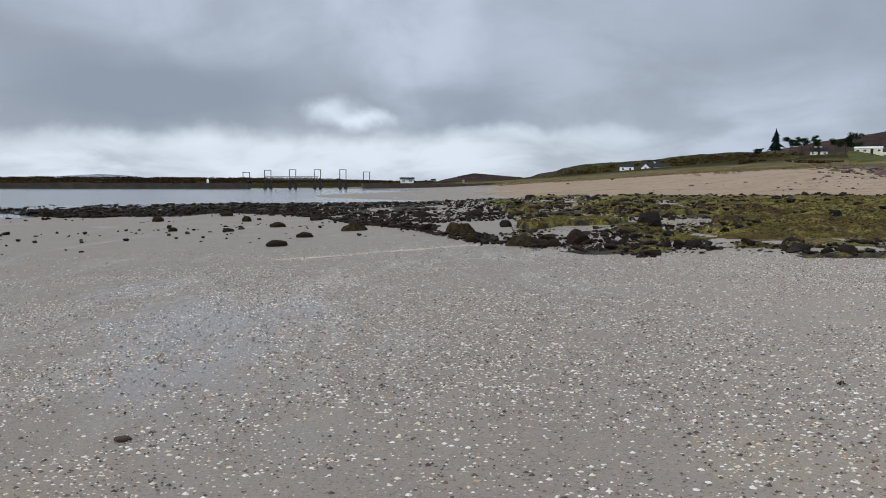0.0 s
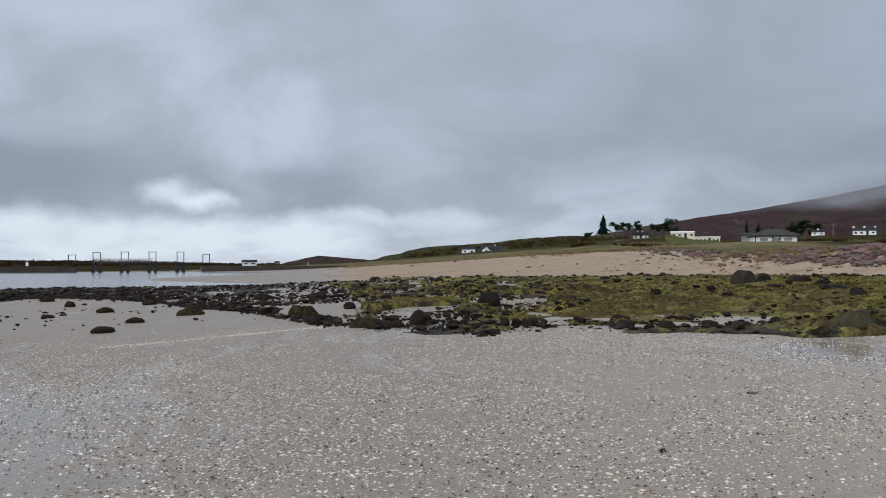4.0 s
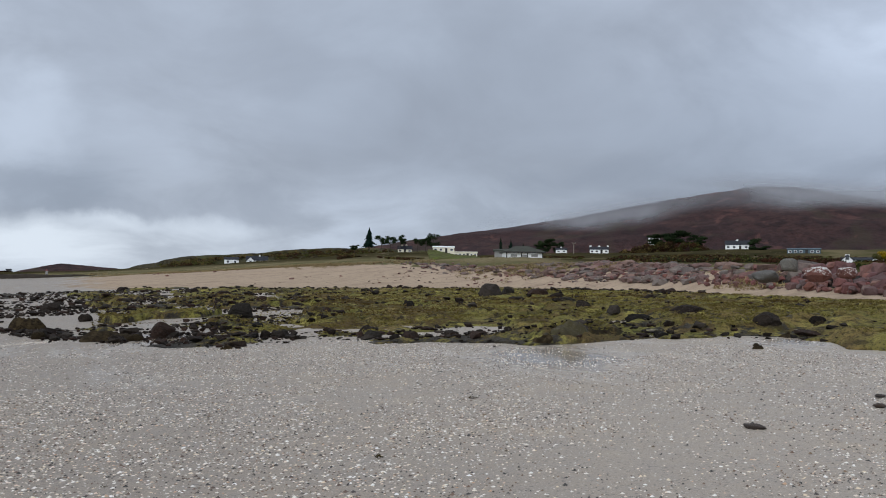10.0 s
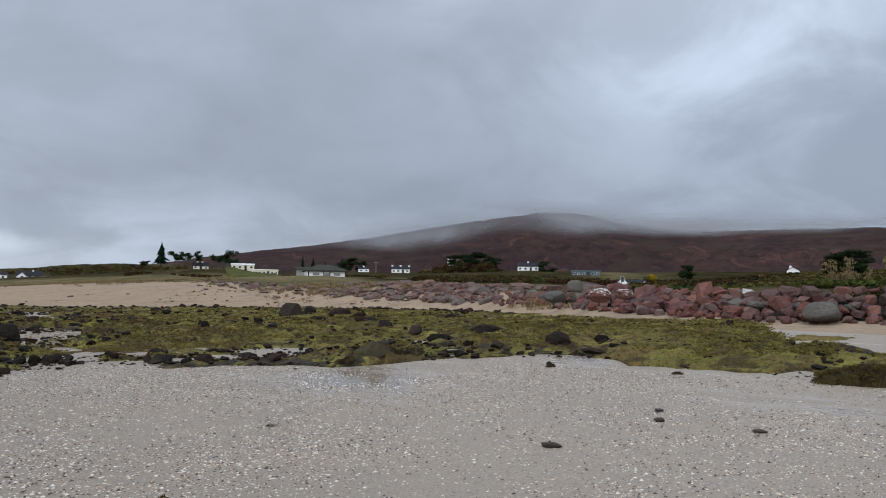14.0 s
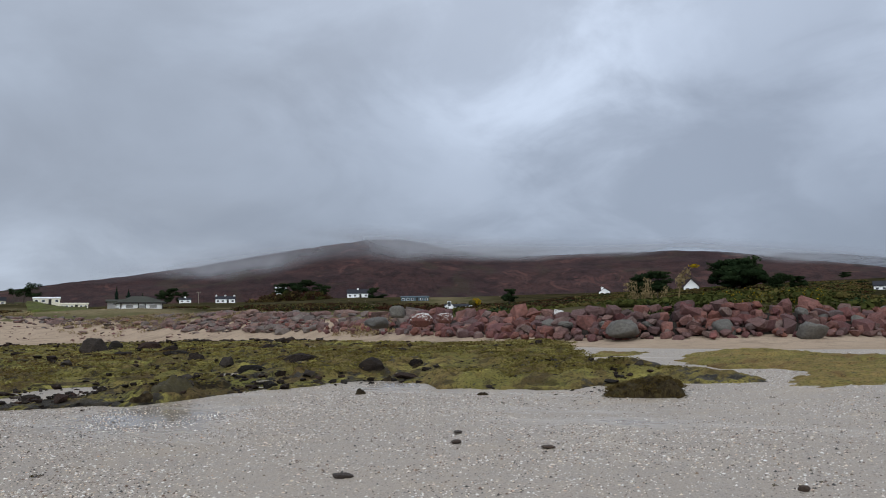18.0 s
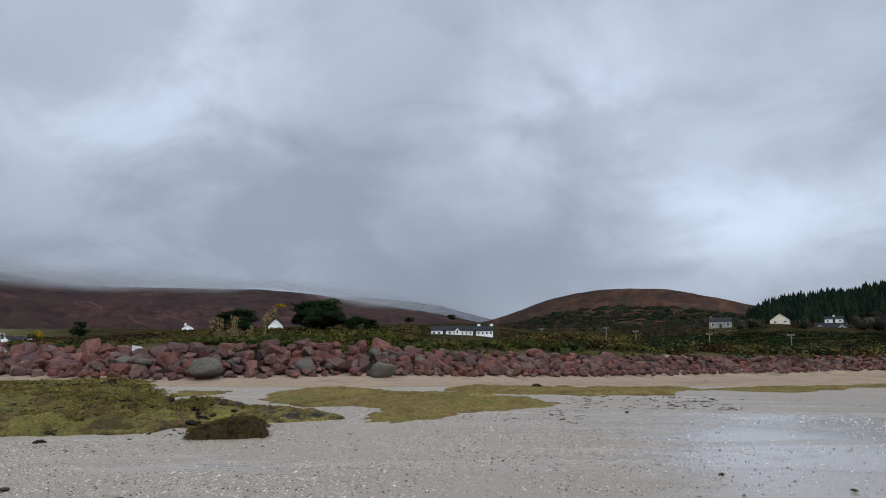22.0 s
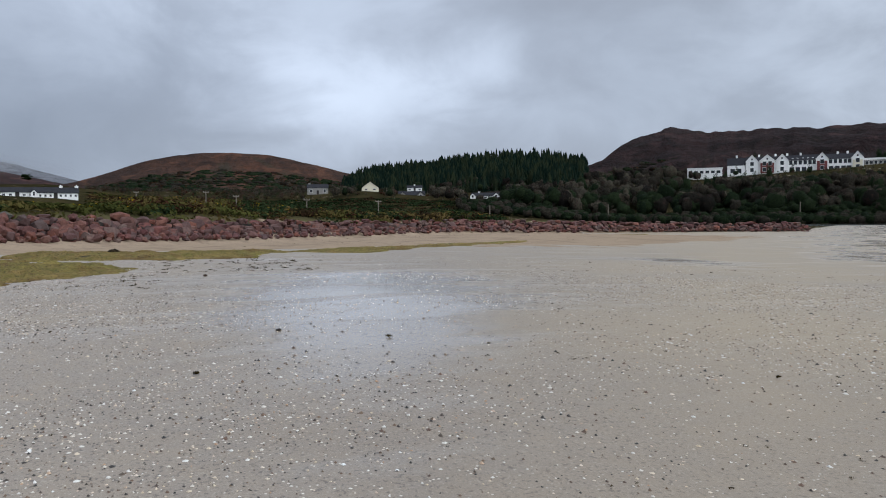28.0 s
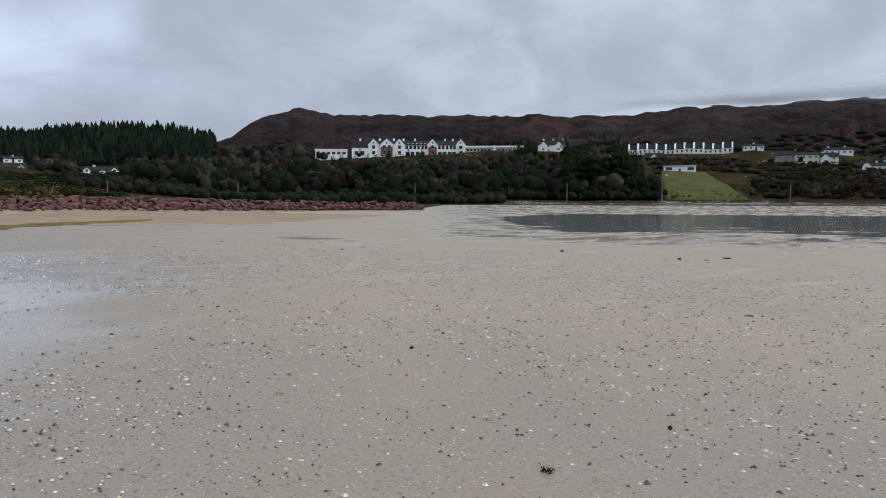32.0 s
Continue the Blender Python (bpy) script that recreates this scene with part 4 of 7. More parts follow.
# loose dark stones over the reef
spots = []
rng = np.random.RandomState(77)
for _ in range(60000):
    a = rng.uniform(-34, 78)
    lo, hi = float(edge(REEF_NEAR, a)), float(edge(REEF_FAR, a))
    if hi / lo < 1.25:
        continue
    dense = np.interp(a, [-34, -4, 0, 14, 25, 60, 78], [1.0, 0.95, 0.8, 0.7, 0.2, 0.08, 0.02])
    u = rng.rand() ** (1.4 if a < 5 else 1.0)
    d = lo * (hi / lo) ** u
    edgey = 1.0 if u < 0.08 else 0.0
    back = 1.0 if (u > 0.88 and 0 < a < 48) else 0.0
    if rng.rand() > max(dense, 0.45 * edgey * (a < 45), 0.1 * edgey, back * 0.85) * min(1.0, d / 34) ** 0.7:
        continue
    d += rng.normal() * 0.35
    x, y = spot(a, d)
    if fbm(np.array([x * 0.28]), np.array([y * 0.28]), 33, 3)[0] < np.interp(a, [-34, -6, 4, 12, 30], [0.30, 0.34, 0.39, 0.42, 0.44]) - (0.1 if back else 0.16 * edgey):
        continue
    size = min(0.022 + rng.exponential(0.036), 0.2) * (1.15 if back else 1.35 if edgey and rng.rand() < 0.3 else 1) * np.interp(d, [14, 40], [0.85, 1.3])
    spots.append((x, y, size, rng.uniform(0.28, 0.65), rng.uniform(0, 6.3)))
for _ in range(900):
    a, d = rng.uniform(-33, 6), 17 + 27 * rng.rand() ** 0.7
    x, y = spot(a, d)
    if d > float(edge(REEF_NEAR, a)) or rng.rand() > (d - 14) / 26 or fbm(np.array([x * 0.3]), np.array([y * 0.3]), 39, 3)[0] < 0.5:
        continue
    spots.append((x, y, min(0.03 + rng.exponential(0.04), 0.16), rng.uniform(0.4, 0.7), rng.uniform(0, 6.3)))
zs = reef_top([p[0] for p in spots], [p[1] for p in spots])
scatter_rocks("reef_stones", [(x, y, z + r * 0.22, r, fl, tu) for (x, y, r, fl, tu), z in zip(spots, zs)], DARK_STONE, 300, "strewn dark wet stones of the reef", "stones", 1, 8, 0.55)

# ---------- plants ----------
PINE = material("dark_conifer", leaf_look((0.007, 0.017, 0.013), (0.024, 0.041, 0.029), (0.028, 0.038, 0.021), 0.3))
EVERGREEN = material("dark_evergreen_leaves", leaf_look((0.010, 0.021, 0.010), (0.042, 0.060, 0.024)))
BARE = material("bare_winter_twigs", leaf_look((0.012, 0.011, 0.009), (0.122, 0.108, 0.080), (0.070, 0.038, 0.030), 0.10))
GORSE = material("gorse_bush", leaf_look((0.026, 0.034, 0.011), (0.125, 0.125, 0.035), (0.115, 0.082, 0.032), 0.38))
BLOOM = material("yellow_gorse_bloom", leaf_look((0.26, 0.17, 0.008), (0.36, 0.25, 0.014)))
BRACKEN = material("red_bracken", leaf_look((0.042, 0.018, 0.011), (0.068, 0.032, 0.018), (0.032, 0.023, 0.013), 0.4))
STRAW = material("dry_straw_stems", leaf_look((0.19, 0.14, 0.07), (0.31, 0.24, 0.125)))
BARK = material("grey_bark", plain((0.075, 0.06, 0.048), 0.9, 0.4, 3.0))


def leaves(clumps, seed, tall=0.8):
    """Quads scattered through ellipsoids, facing outwards; clumps: x, y, z, half width, half height, count, leaf size."""
    r = np.random.RandomState(seed)
    c = np.array(clumps, float)
    own = c[:, 7] if c.shape[1] > 7 else np.clip((fbm(c[:, 0] * 0.09, c[:, 1] * 0.09, 61, 3) - 0.32) * 1.6, 0, 1) * 0.6 + r.rand(len(c)) * 0.4
    idx = np.repeat(np.arange(len(c)), c[:, 5].astype(int))
    n = len(idx)
    w = r.normal(size=(n, 3))
    w /= np.linalg.norm(w, axis=1)[:, None]
    rad = r.rand(n) ** 0.33
    p = c[idx, :3] + w * rad[:, None] * np.stack([c[idx, 3], c[idx, 3], c[idx, 4]], 1)
    size = c[idx, 6] * r.uniform(0.55, 1.25, n)
    form = w / np.stack([c[idx, 3], c[idx, 3], c[idx, 4]], 1)
    form /= np.linalg.norm(form, axis=1)[:, None]
    out = form * 1.1 + r.normal(size=(n, 3)) * 0.32
    out /= np.linalg.norm(out, axis=1)[:, None]
    a = np.cross(out, r.normal(size=(n, 3)))
    a /= np.linalg.norm(a, axis=1)[:, None]
    b = np.cross(out, a)
    a, b = a * size[:, None], b * size[:, None] * tall
    v = np.stack([p - a, p - b * 0.7, p + a, p + b * 0.7], 1).reshape(-1, 3)
    return v, np.arange(4 * n).reshape(-1, 4), np.repeat(own[idx], 4)


def leaf_thing(name, clumps, mat, seed, label="", category="", kind="stuff", parent=None, tall=0.8):
    v, f, own = leaves(clumps, seed, tall)
    me = mesh_of(name, v, f, mat)
    attribute(me, "tone", own)
    ob = new(name, me)
    ob.parent = parent
    return tagged(ob, label, category, kind=kind)


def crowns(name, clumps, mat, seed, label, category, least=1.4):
    """Solid dark hulls inside the larger crowns of a far wood, under their outer leaves."""
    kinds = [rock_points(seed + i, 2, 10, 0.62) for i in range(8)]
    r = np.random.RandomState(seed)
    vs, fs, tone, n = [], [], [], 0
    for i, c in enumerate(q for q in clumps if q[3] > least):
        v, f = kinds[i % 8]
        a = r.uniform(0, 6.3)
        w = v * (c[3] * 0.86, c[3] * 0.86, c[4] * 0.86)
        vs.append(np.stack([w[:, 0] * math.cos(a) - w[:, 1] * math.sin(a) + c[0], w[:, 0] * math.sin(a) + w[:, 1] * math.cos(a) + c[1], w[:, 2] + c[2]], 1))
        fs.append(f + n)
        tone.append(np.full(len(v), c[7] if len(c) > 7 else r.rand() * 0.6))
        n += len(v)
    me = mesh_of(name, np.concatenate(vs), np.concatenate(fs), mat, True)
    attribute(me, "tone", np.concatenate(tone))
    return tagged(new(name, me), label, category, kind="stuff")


def limb(bm, a, b, ra, rb, sides=7):
    """A tapered limb from a to b."""
    a, b = Vector(a), Vector(b)
    m = (b - a).to_track_quat("Z", "Y").to_matrix()
    ring = []
    for p, r in ((a, ra), (b, rb)):
        ring.append([bm.verts.new(p + m @ Vector((r * math.cos(2 * math.pi * i / sides), r * math.sin(2 * math.pi * i / sides), 0))) for i in range(sides)])
    for i in range(sides):
        bm.faces.new((ring[0][i], ring[0][(i + 1) % sides], ring[1][(i + 1) % sides], ring[1][i]))
    bm.faces.new(ring[1])
    bm.faces.new(ring[0][::-1])


def box(bm, x0, y0, z0, x1, y1, z1):
    v = [bm.verts.new((x, y, z)) for z in (z0, z1) for y in (y0, y1) for x in (x0, x1)]
    for q in ((0, 2, 3, 1), (4, 5, 7, 6), (0, 1, 5, 4), (2, 6, 7, 3), (0, 4, 6, 2), (1, 3, 7, 5)):
        bm.faces.new([v[i] for i in q])


def boxed(name, dims, mat, parent, label=""):
    bm = bmesh.new()
    box(bm, *dims)
    return part(name, bm, mat, parent, label)


def spruce(bm_v, bm_f, x, y, z, h, w, r, taper=0.7):
    """Adds one ragged conifer to lists of points and faces."""
    tiers = 7
    for i in range(tiers):
        f = i / tiers
        z0, rad = z + h * (0.10 + 0.84 * f), w * (1 - f) ** taper * r.uniform(0.72, 1.2)
        top = z0 + h * 0.25
        n, base = 11, len(bm_v)
        bm_v.append((x + r.uniform(-0.05, 0.05) * w, y, min(top, z + h)))
        turn = r.uniform(0, 6.3)
        for j in range(n):
            rr = rad * (1.0 if j % 2 else 0.55) * r.uniform(0.75, 1.15)
            a = turn + 2 * math.pi * j / n
            bm_v.append((x + rr * math.cos(a), y + rr * math.sin(a), z0 - (0.05 * h if j % 2 else 0) + r.uniform(-0.02, 0.02) * h))
        for j in range(n):
            bm_f.append((base, base + 1 + j, base + 1 + (j + 1) % n))


def tree(az, d, base, top, width, mat, label, seed, style="wind", bare=0.35):
    """A single tree: trunk, limbs and a crown of many small leaf clumps."""
    x, y = spot(az, d)
    z0, h = EYE + base * d, (top - base) * d
    r = np.random.RandomState(seed)
    root = tagged(new("tree"), label, "tree")
    root.location = (x, y, z0)
    if style == "spruce":
        bm = bmesh.new()
        limb(bm, (0, 0, -1), (0, 0, h * 0.95), h * 0.028, h * 0.006)
        part("trunk", bm, BARK, root)
        v, f = [], []
        spruce(v, f, 0, 0, h * 0.04, h * 0.98, width * 0.5, r)
        ob = new("crown", mesh_of("crown", v, f, mat))
        ob.parent = root
        cl = [(r.normal() * width * 0.16 * (1 - q), r.normal() * width * 0.16 * (1 - q), h * (0.12 + 0.85 * q), width * 0.30 * (1.05 - q), h * 0.06, 55, 0.22) for q in np.linspace(0, 1, 13)]
        leaf_thing("foliage", cl, mat, seed, kind="", parent=root)
        return root
    bm = bmesh.new()
    lean = r.uniform(0.02, 0.12) * h
    limb(bm, (0, 0, -1), (lean * 0.5, 0, h * 0.5), h * 0.035, h * 0.022)
    limb(bm, (lean * 0.5, 0, h * 0.5), (lean, 0, h * 0.8), h * 0.022, h * 0.01)
    part("trunk", bm, BARK, root)
    cl = []
    for i in range(9):
        a, q = r.uniform(0, 6.3), r.uniform(bare, 0.95)
        reach = width * 0.5 * (1.1 - 0.5 * abs(q - 0.6)) * r.uniform(0.5, 1)
        tip = (lean * q + reach * math.cos(a), reach * math.sin(a), h * min(0.97, q + 0.1))
        bm = bmesh.new()
        limb(bm, (lean * q * 0.8, 0, h * q * 0.8), tip, h * 0.012, h * 0.004, 5)
        part("limb", bm, BARK, root)
        cl.append((*tip, width * r.uniform(0.17, 0.27), h * r.uniform(0.08, 0.13), 120, max(0.22, width * 0.04)))
        mid = [t * 0.65 for t in tip[:2]] + [tip[2] * r.uniform(0.85, 1.0)]
        cl.append((*mid, width * 0.2, h * 0.1, 90, max(0.22, width * 0.04)))
    if bare < 0.2:
        for i in range(16):
            a, q, f = r.uniform(0, 6.3), r.rand() ** 0.6, r.uniform(0.12, 0.9)
            reach = width * 0.42 * q * math.sqrt(max(0.05, 1 - (f - 0.35) ** 2 * 2.2))
            cl.append((reach * math.cos(a), reach * math.sin(a), h * f, width * 0.17, h * 0.12, 100, max(0.22, width * 0.04)))
    leaf_thing("crown", cl, mat, seed, kind="", parent=root)
    return root


tree(23.17, 345, 0.0375, 0.0650, 7.4, PINE, "tall dark spruce standing on the pasture knoll", 1, "spruce")
for i, (az, top, w) in enumerate([(24.05, 0.0548, 6.0), (24.75, 0.0545, 4.4), (25.45, 0.0560, 5.2), (26.75, 0.0520, 6.0), (27.35, 0.0535, 5.2), (27.85, 0.0580, 6.4)]):
    tree(az, 345, 0.0385 if az < 26 else 0.034, top, w, EVERGREEN, "windswept thin tree beside the farmhouse", 10 + i)
tree(22.1, 350, 0.036, 0.0425, 3.6, EVERGREEN, "low round dark tree on the knoll", 20, bare=0.1)
macro = tree(76.9, 198, 0.040, 0.0775, 11.5, EVERGREEN, "broad dark cypress with bare lower trunks", 30, bare=0.45)
r = np.random.RandomState(8)
dome = []
for i in range(120):
    a, q = r.uniform(0, 6.3), r.rand() ** 0.55
    dome.append((8.0 * q * math.cos(a), 6 * q * math.sin(a), 2.0 + 5.7 * (1 - q**2.4) * r.uniform(0.5, 1.0), 1.45, 0.75, 130, 0.36))
for i in range(26):
    a, q = r.uniform(0, 6.3), r.rand() ** 0.6
    dome.append((6.5 * q * math.cos(a), 4 * q * math.sin(a), r.uniform(0.9, 2.8), 1.3, 0.8, 90, 0.36))
leaf_thing("crown", dome, EVERGREEN, 31, kind="", parent=macro)
bm = bmesh.new()
for q in (-0.9, 0.6, 1.5):
    limb(bm, (q, 0.2, -1), (q * 1.4, 0.3, 4.2), 0.3, 0.18)
part("trunk", bm, BARK, macro)
for az, d, b, t, w, s in [(79.6, 195, 0.038, 0.0575, 6.0, 33), (80.6, 200, 0.040, 0.053, 4, 34), (71.4, 150, 0.036, 0.0645, 7.4, 35), (70.2, 152, 0.036, 0.058, 5, 36), (60.75, 200, 0.029, 0.0478, 4.2, 37), (36.1, 385, 0.034, 0.0525, 9, 38), (37.2, 390, 0.034, 0.050, 6, 39), (44.2, 385, 0.045, 0.060, 10, 40), (45.6, 385, 0.045, 0.0625, 13, 41), (46.8, 385, 0.043, 0.0585, 9, 42), (50.6, 365, 0.037, 0.0535, 5.5, 43), (51.3, 365, 0.036, 0.044, 6, 44), (86.6, 330, 0.053, 0.0595, 4, 45), (83.5, 330, 0.05, 0.056, 4, 46)]:
    tree(az, d, b, t, w, EVERGREEN, "rounded dark evergreen tree", s, bare=0.12)
for az, t in [(32.95, 0.0548), (33.7, 0.052), (34.6, 0.047)]:
    tree(az, 380, 0.034, t, 3.4, PINE, "pointed dark conifer behind the pavilion", 50 + int(az), "spruce")


def cap(table, az):
    t = np.array(table, float)
    return float(np.interp(az, t[:, 0], t[:, 1]))


# plantation on the hill
SKY_TREES = [(107.4, 0.062), (108.2, 0.069), (109, 0.077), (110, 0.0815), (113, 0.083), (114, 0.086), (115.5, 0.090), (117.5, 0.094), (120, 0.0965), (122, 0.0955), (123.6, 0.0925), (124.4, 0.088), (125.0, 0.0895), (125.5, 0.080)]
stand_v, stand_f, stand_tone = [], [], []
r = np.random.RandomState(5)
for i in range(2600):
    az = r.uniform(107.5, 125.4)
    d = r.uniform(425, 522)
    x, y = spot(az, d)
    t = r.uniform(-0.006, 0.0) if d < 500 else min(0.0022, -0.0022 + r.normal() * 0.0017)
    top = EYE + (cap(SKY_TREES, az) - (522 - d) * 0.00030 * r.uniform(0.7, 1.4)) * d + t * d
    h, before = r.uniform(9, 14), len(stand_v)
    spruce(stand_v, stand_f, x, y, top - h, h, r.uniform(1.5, 3.3), r, r.uniform(0.42, 0.75))
    stand_tone += [r.rand() ** 1.5] * (len(stand_v) - before)
plantation = mesh_of("conifer_plantation", stand_v, stand_f, PINE)
attribute(plantation, "tone", stand_tone)
tagged(new("conifer_plantation", plantation), "dense dark plantation of spruce on the hill", "forest", kind="stuff")

# winter woodland on the slopes round the bay
FRONT = [(96, 0.026), (100, 0.038), (104, 0.044), (104.7, 0.037), (106.5, 0.037), (107, 0.050), (108.4, 0.050), (108.7, 0.040), (110.2, 0.040), (110.5, 0.048), (111.2, 0.048), (111.5, 0.031), (113.6, 0.031), (114, 0.050), (116.4, 0.048), (116.8, 0.029), (119.2, 0.029), (119.5, 0.05), (121, 0.054), (124, 0.056), (127, 0.062), (130, 0.066), (132, 0.056), (134, 0.053), (140, 0.053), (147.5, 0.058), (150, 0.058), (156, 0.05), (157, 0.03), (158, 0.012), (162.5, 0.006), (163.5, 0.028), (166, 0.036), (172, 0.028)]
BACK = [(90, 0.038), (96, 0.042), (100, 0.045), (104, 0.050), (108, 0.052), (112, 0.054), (116, 0.058), (120, 0.062), (124, 0.068), (128, 0.074), (131, 0.072), (134, 0.062), (150, 0.066), (156, 0.058), (165, 0.052), (172, 0.05)]
twigs, greens, browns, trunks = [], [], [], bmesh.new()
r = np.random.RandomState(6)
for i in range(4400):
    az = r.uniform(90, 173) if i < 3200 else r.uniform(99, 122)
    back = r.rand() < 0.30
    mid = 134 < az < 151
    d = r.uniform(420, 500) if back and not mid else r.uniform(306, 438 if mid else 410)
    x, y = spot(az, d)
    z = float(KNOTS.shape[0] * 0) + lie1(x, y)
    h = r.uniform(4.5, 10.5) * (0.5 if az > 158 else 1.0)
    shade = r.rand() ** 1.5
    most = EYE + cap(BACK if back and not mid else FRONT, az) * d * (r.uniform(0.9, 1.02) if mid else r.uniform(0.62, 1.0)) - z
    hide = (104.8 < az < 106.6 or 108.6 < az < 110.2 or 111.4 < az < 113.7 or 116.7 < az < 119.3 or 157.4 < az < 163.6)
    if most < 1.0 and (hide or az > 156):
        continue
    h = min(h, max(most, 2.2 if not hide else 1.8))
    w = h * r.uniform(0.26, 0.45)
    kind = r.rand()
    low = d < 322 and 118 < az < 158
    n = int(30 + 13 * h)
    spec = (x, y, z + h * 0.58, w, h * 0.44, n, 0.15 + 0.036 * h)
    if low and kind < 0.6 or kind < (0.34 if az > 130 else 0.2):
        greens.append(spec)
    elif kind < (0.7 if az > 157 else 0.32) and (az < 121 or az > 156):
        browns.append((x, y, z + h * 0.3, w * 1.3, h * 0.3, n, 0.3))
    else:
        twigs.append((*spec, shade))
        for _ in range(2):
            twigs.append((x + r.normal() * w * 0.5, y + r.normal() * w * 0.5, z + h * r.uniform(0.5, 0.85), w * 0.55, h * 0.2, n // 2, 0.15 + 0.03 * h, min(1, max(0, shade + r.normal() * 0.08))))
        if r.rand() < 0.2 and az > 106:
            limb(trunks, (x, y, z - 0.5), (x + r.normal() * 0.3, y, z + h * 0.95), 0.15, 0.05, 5)
for i in range(46):
    az, d = r.choice([148.4, 150.6, 151.2, 147.4]) + r.normal() * 0.3, r.uniform(425, 446)
    x, y = spot(az, d)
    top = EYE + d * r.uniform(0.055, 0.074 if abs(az - 149.6) > 0.9 else 0.064)
    for q in (0.3, 0.55, 0.8, 0.95):
        greens.append((x + r.normal() * 0.8, y, top - 9 * (1 - q), 2.6 * (1.25 - q), 1.8, 50, 0.45))
for i in range(90):
    az, d = r.uniform(132, 147.5), r.uniform(428, 443)
    x, y = spot(az, d)
    top = EYE + d * r.uniform(0.048, 0.0585 if r.rand() < 0.8 else 0.066)
    for q in (0.5, 0.75, 0.95):
        greens.append((x + r.normal() * 0.8, y, top - 6 * (1 - q), 2.2 * (1.3 - q), 1.4, 46, 0.4))
for i in range(30):
    az, d = r.choice([138.5, 144.5, 145.6, 147.2, 148.3, 150.5, 136.5]) + r.normal() * 0.35, r.uniform(472, 488)
    x, y = spot(az, d)
    top = EYE + d * r.uniform(0.064, 0.077)
    for q in (0.3, 0.55, 0.8, 0.95):
        greens.append((x + r.normal() * 0.8, y, top - 9 * (1 - q), 3.4 * (1.25 - q), 2.2, 60, 0.55))
for i in range(70):
    az, d = r.uniform(150.6, 156.2), r.uniform(315, 350)
    x, y = spot(az, d)
    z = lie1(x, y)
    top = EYE + d * np.interp(az, [151, 152.3, 153, 154.5, 155.8], [0.062, 0.085, 0.088, 0.078, 0.055]) * r.uniform(0.72, 1.0)
    for q in np.linspace(0.15, 1, 7):
        greens.append((x + r.normal() * 0.9, y + r.normal() * 0.9, z + (top - z) * q, 3.0 * (1.2 - q) * r.uniform(0.6, 1.2), 1.3, 44, 0.5))
for i in range(1300):
    az = r.uniform(116, 157.2)
    d = r.uniform(276 if az < 146 else 303, 312)
    x, y = spot(az, d)
    z = lie1(x, y)
    h = r.uniform(1.5, 4.2)
    (greens if r.rand() < 0.55 else twigs).append((x, y, z + h * 0.5, h * 0.6, h * 0.5, 40, 0.36))
for i in range(1300):
    az, d = r.uniform(156.5, 174), r.uniform(312, 446)
    if 157.2 < az < 164 and d < 402:
        continue
    x, y = spot(az, d)
    z, h = lie1(x, y), r.uniform(0.8, 2.6)
    kind = r.rand()
    spec = (x, y, z + h * 0.4, h * r.uniform(0.8, 1.5), h * 0.55, 46, 0.4)
    (browns if kind < 0.55 else greens if kind < 0.75 else twigs).append(spec)
for i in range(300):
    az, d = r.uniform(133, 157), r.uniform(304, 326)
    x, y = spot(az, d)
    z, h = lie1(x, y), r.uniform(2.5, 6.5)
    for _ in range(3):
        greens.append((x + r.normal() * h * 0.3, y + r.normal() * h * 0.2, z + h * r.uniform(0.3, 0.75), h * 0.36, h * 0.26, 60, 0.42))
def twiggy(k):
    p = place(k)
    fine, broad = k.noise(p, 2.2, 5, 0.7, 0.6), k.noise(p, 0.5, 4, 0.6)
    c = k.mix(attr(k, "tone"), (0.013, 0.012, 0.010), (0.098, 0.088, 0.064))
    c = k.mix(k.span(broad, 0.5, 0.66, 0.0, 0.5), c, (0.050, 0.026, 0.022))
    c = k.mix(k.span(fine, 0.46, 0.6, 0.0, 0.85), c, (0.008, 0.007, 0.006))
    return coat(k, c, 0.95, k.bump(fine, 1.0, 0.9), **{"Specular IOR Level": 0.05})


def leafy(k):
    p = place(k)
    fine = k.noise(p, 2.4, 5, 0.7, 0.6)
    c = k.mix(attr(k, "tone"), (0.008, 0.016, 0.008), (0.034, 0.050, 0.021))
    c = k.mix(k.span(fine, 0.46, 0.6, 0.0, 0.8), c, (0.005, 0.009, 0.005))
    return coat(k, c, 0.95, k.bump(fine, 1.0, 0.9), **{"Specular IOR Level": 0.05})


twigs = [(*t[:7], t[7] if len(t) > 7 else 0.35) for t in twigs]
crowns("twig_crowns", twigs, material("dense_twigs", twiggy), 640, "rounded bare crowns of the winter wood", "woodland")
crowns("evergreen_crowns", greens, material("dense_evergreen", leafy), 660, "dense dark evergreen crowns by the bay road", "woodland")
leaf_thing("bare_woodland", [(*t[:3], t[3] * 1.04, t[4] * 1.04, int(t[5] * 1.0), t[6] * 0.95, t[7]) for t in twigs], BARE, 61, "bare brown winter woodland on the bay slope", "woodland", tall=0.22)
leaf_thing("evergreen_thicket", [(*t[:3], t[3] * 1.04, t[4] * 1.04, t[5], t[6] * 0.8) for t in greens], EVERGREEN, 62, "dark evergreen thicket along the bay road", "woodland", tall=0.5)
leaf_thing("bracken_slope", browns, BRACKEN, 63, "red-brown bracken between the trees", "bracken")
tagged(part("woodland_trunks", trunks, material("pale_winter_bark", plain((0.15, 0.13, 0.105), 0.9, 0.4, 3.0))), "thin grey trunks in the winter wood", "woodland", kind="stuff")

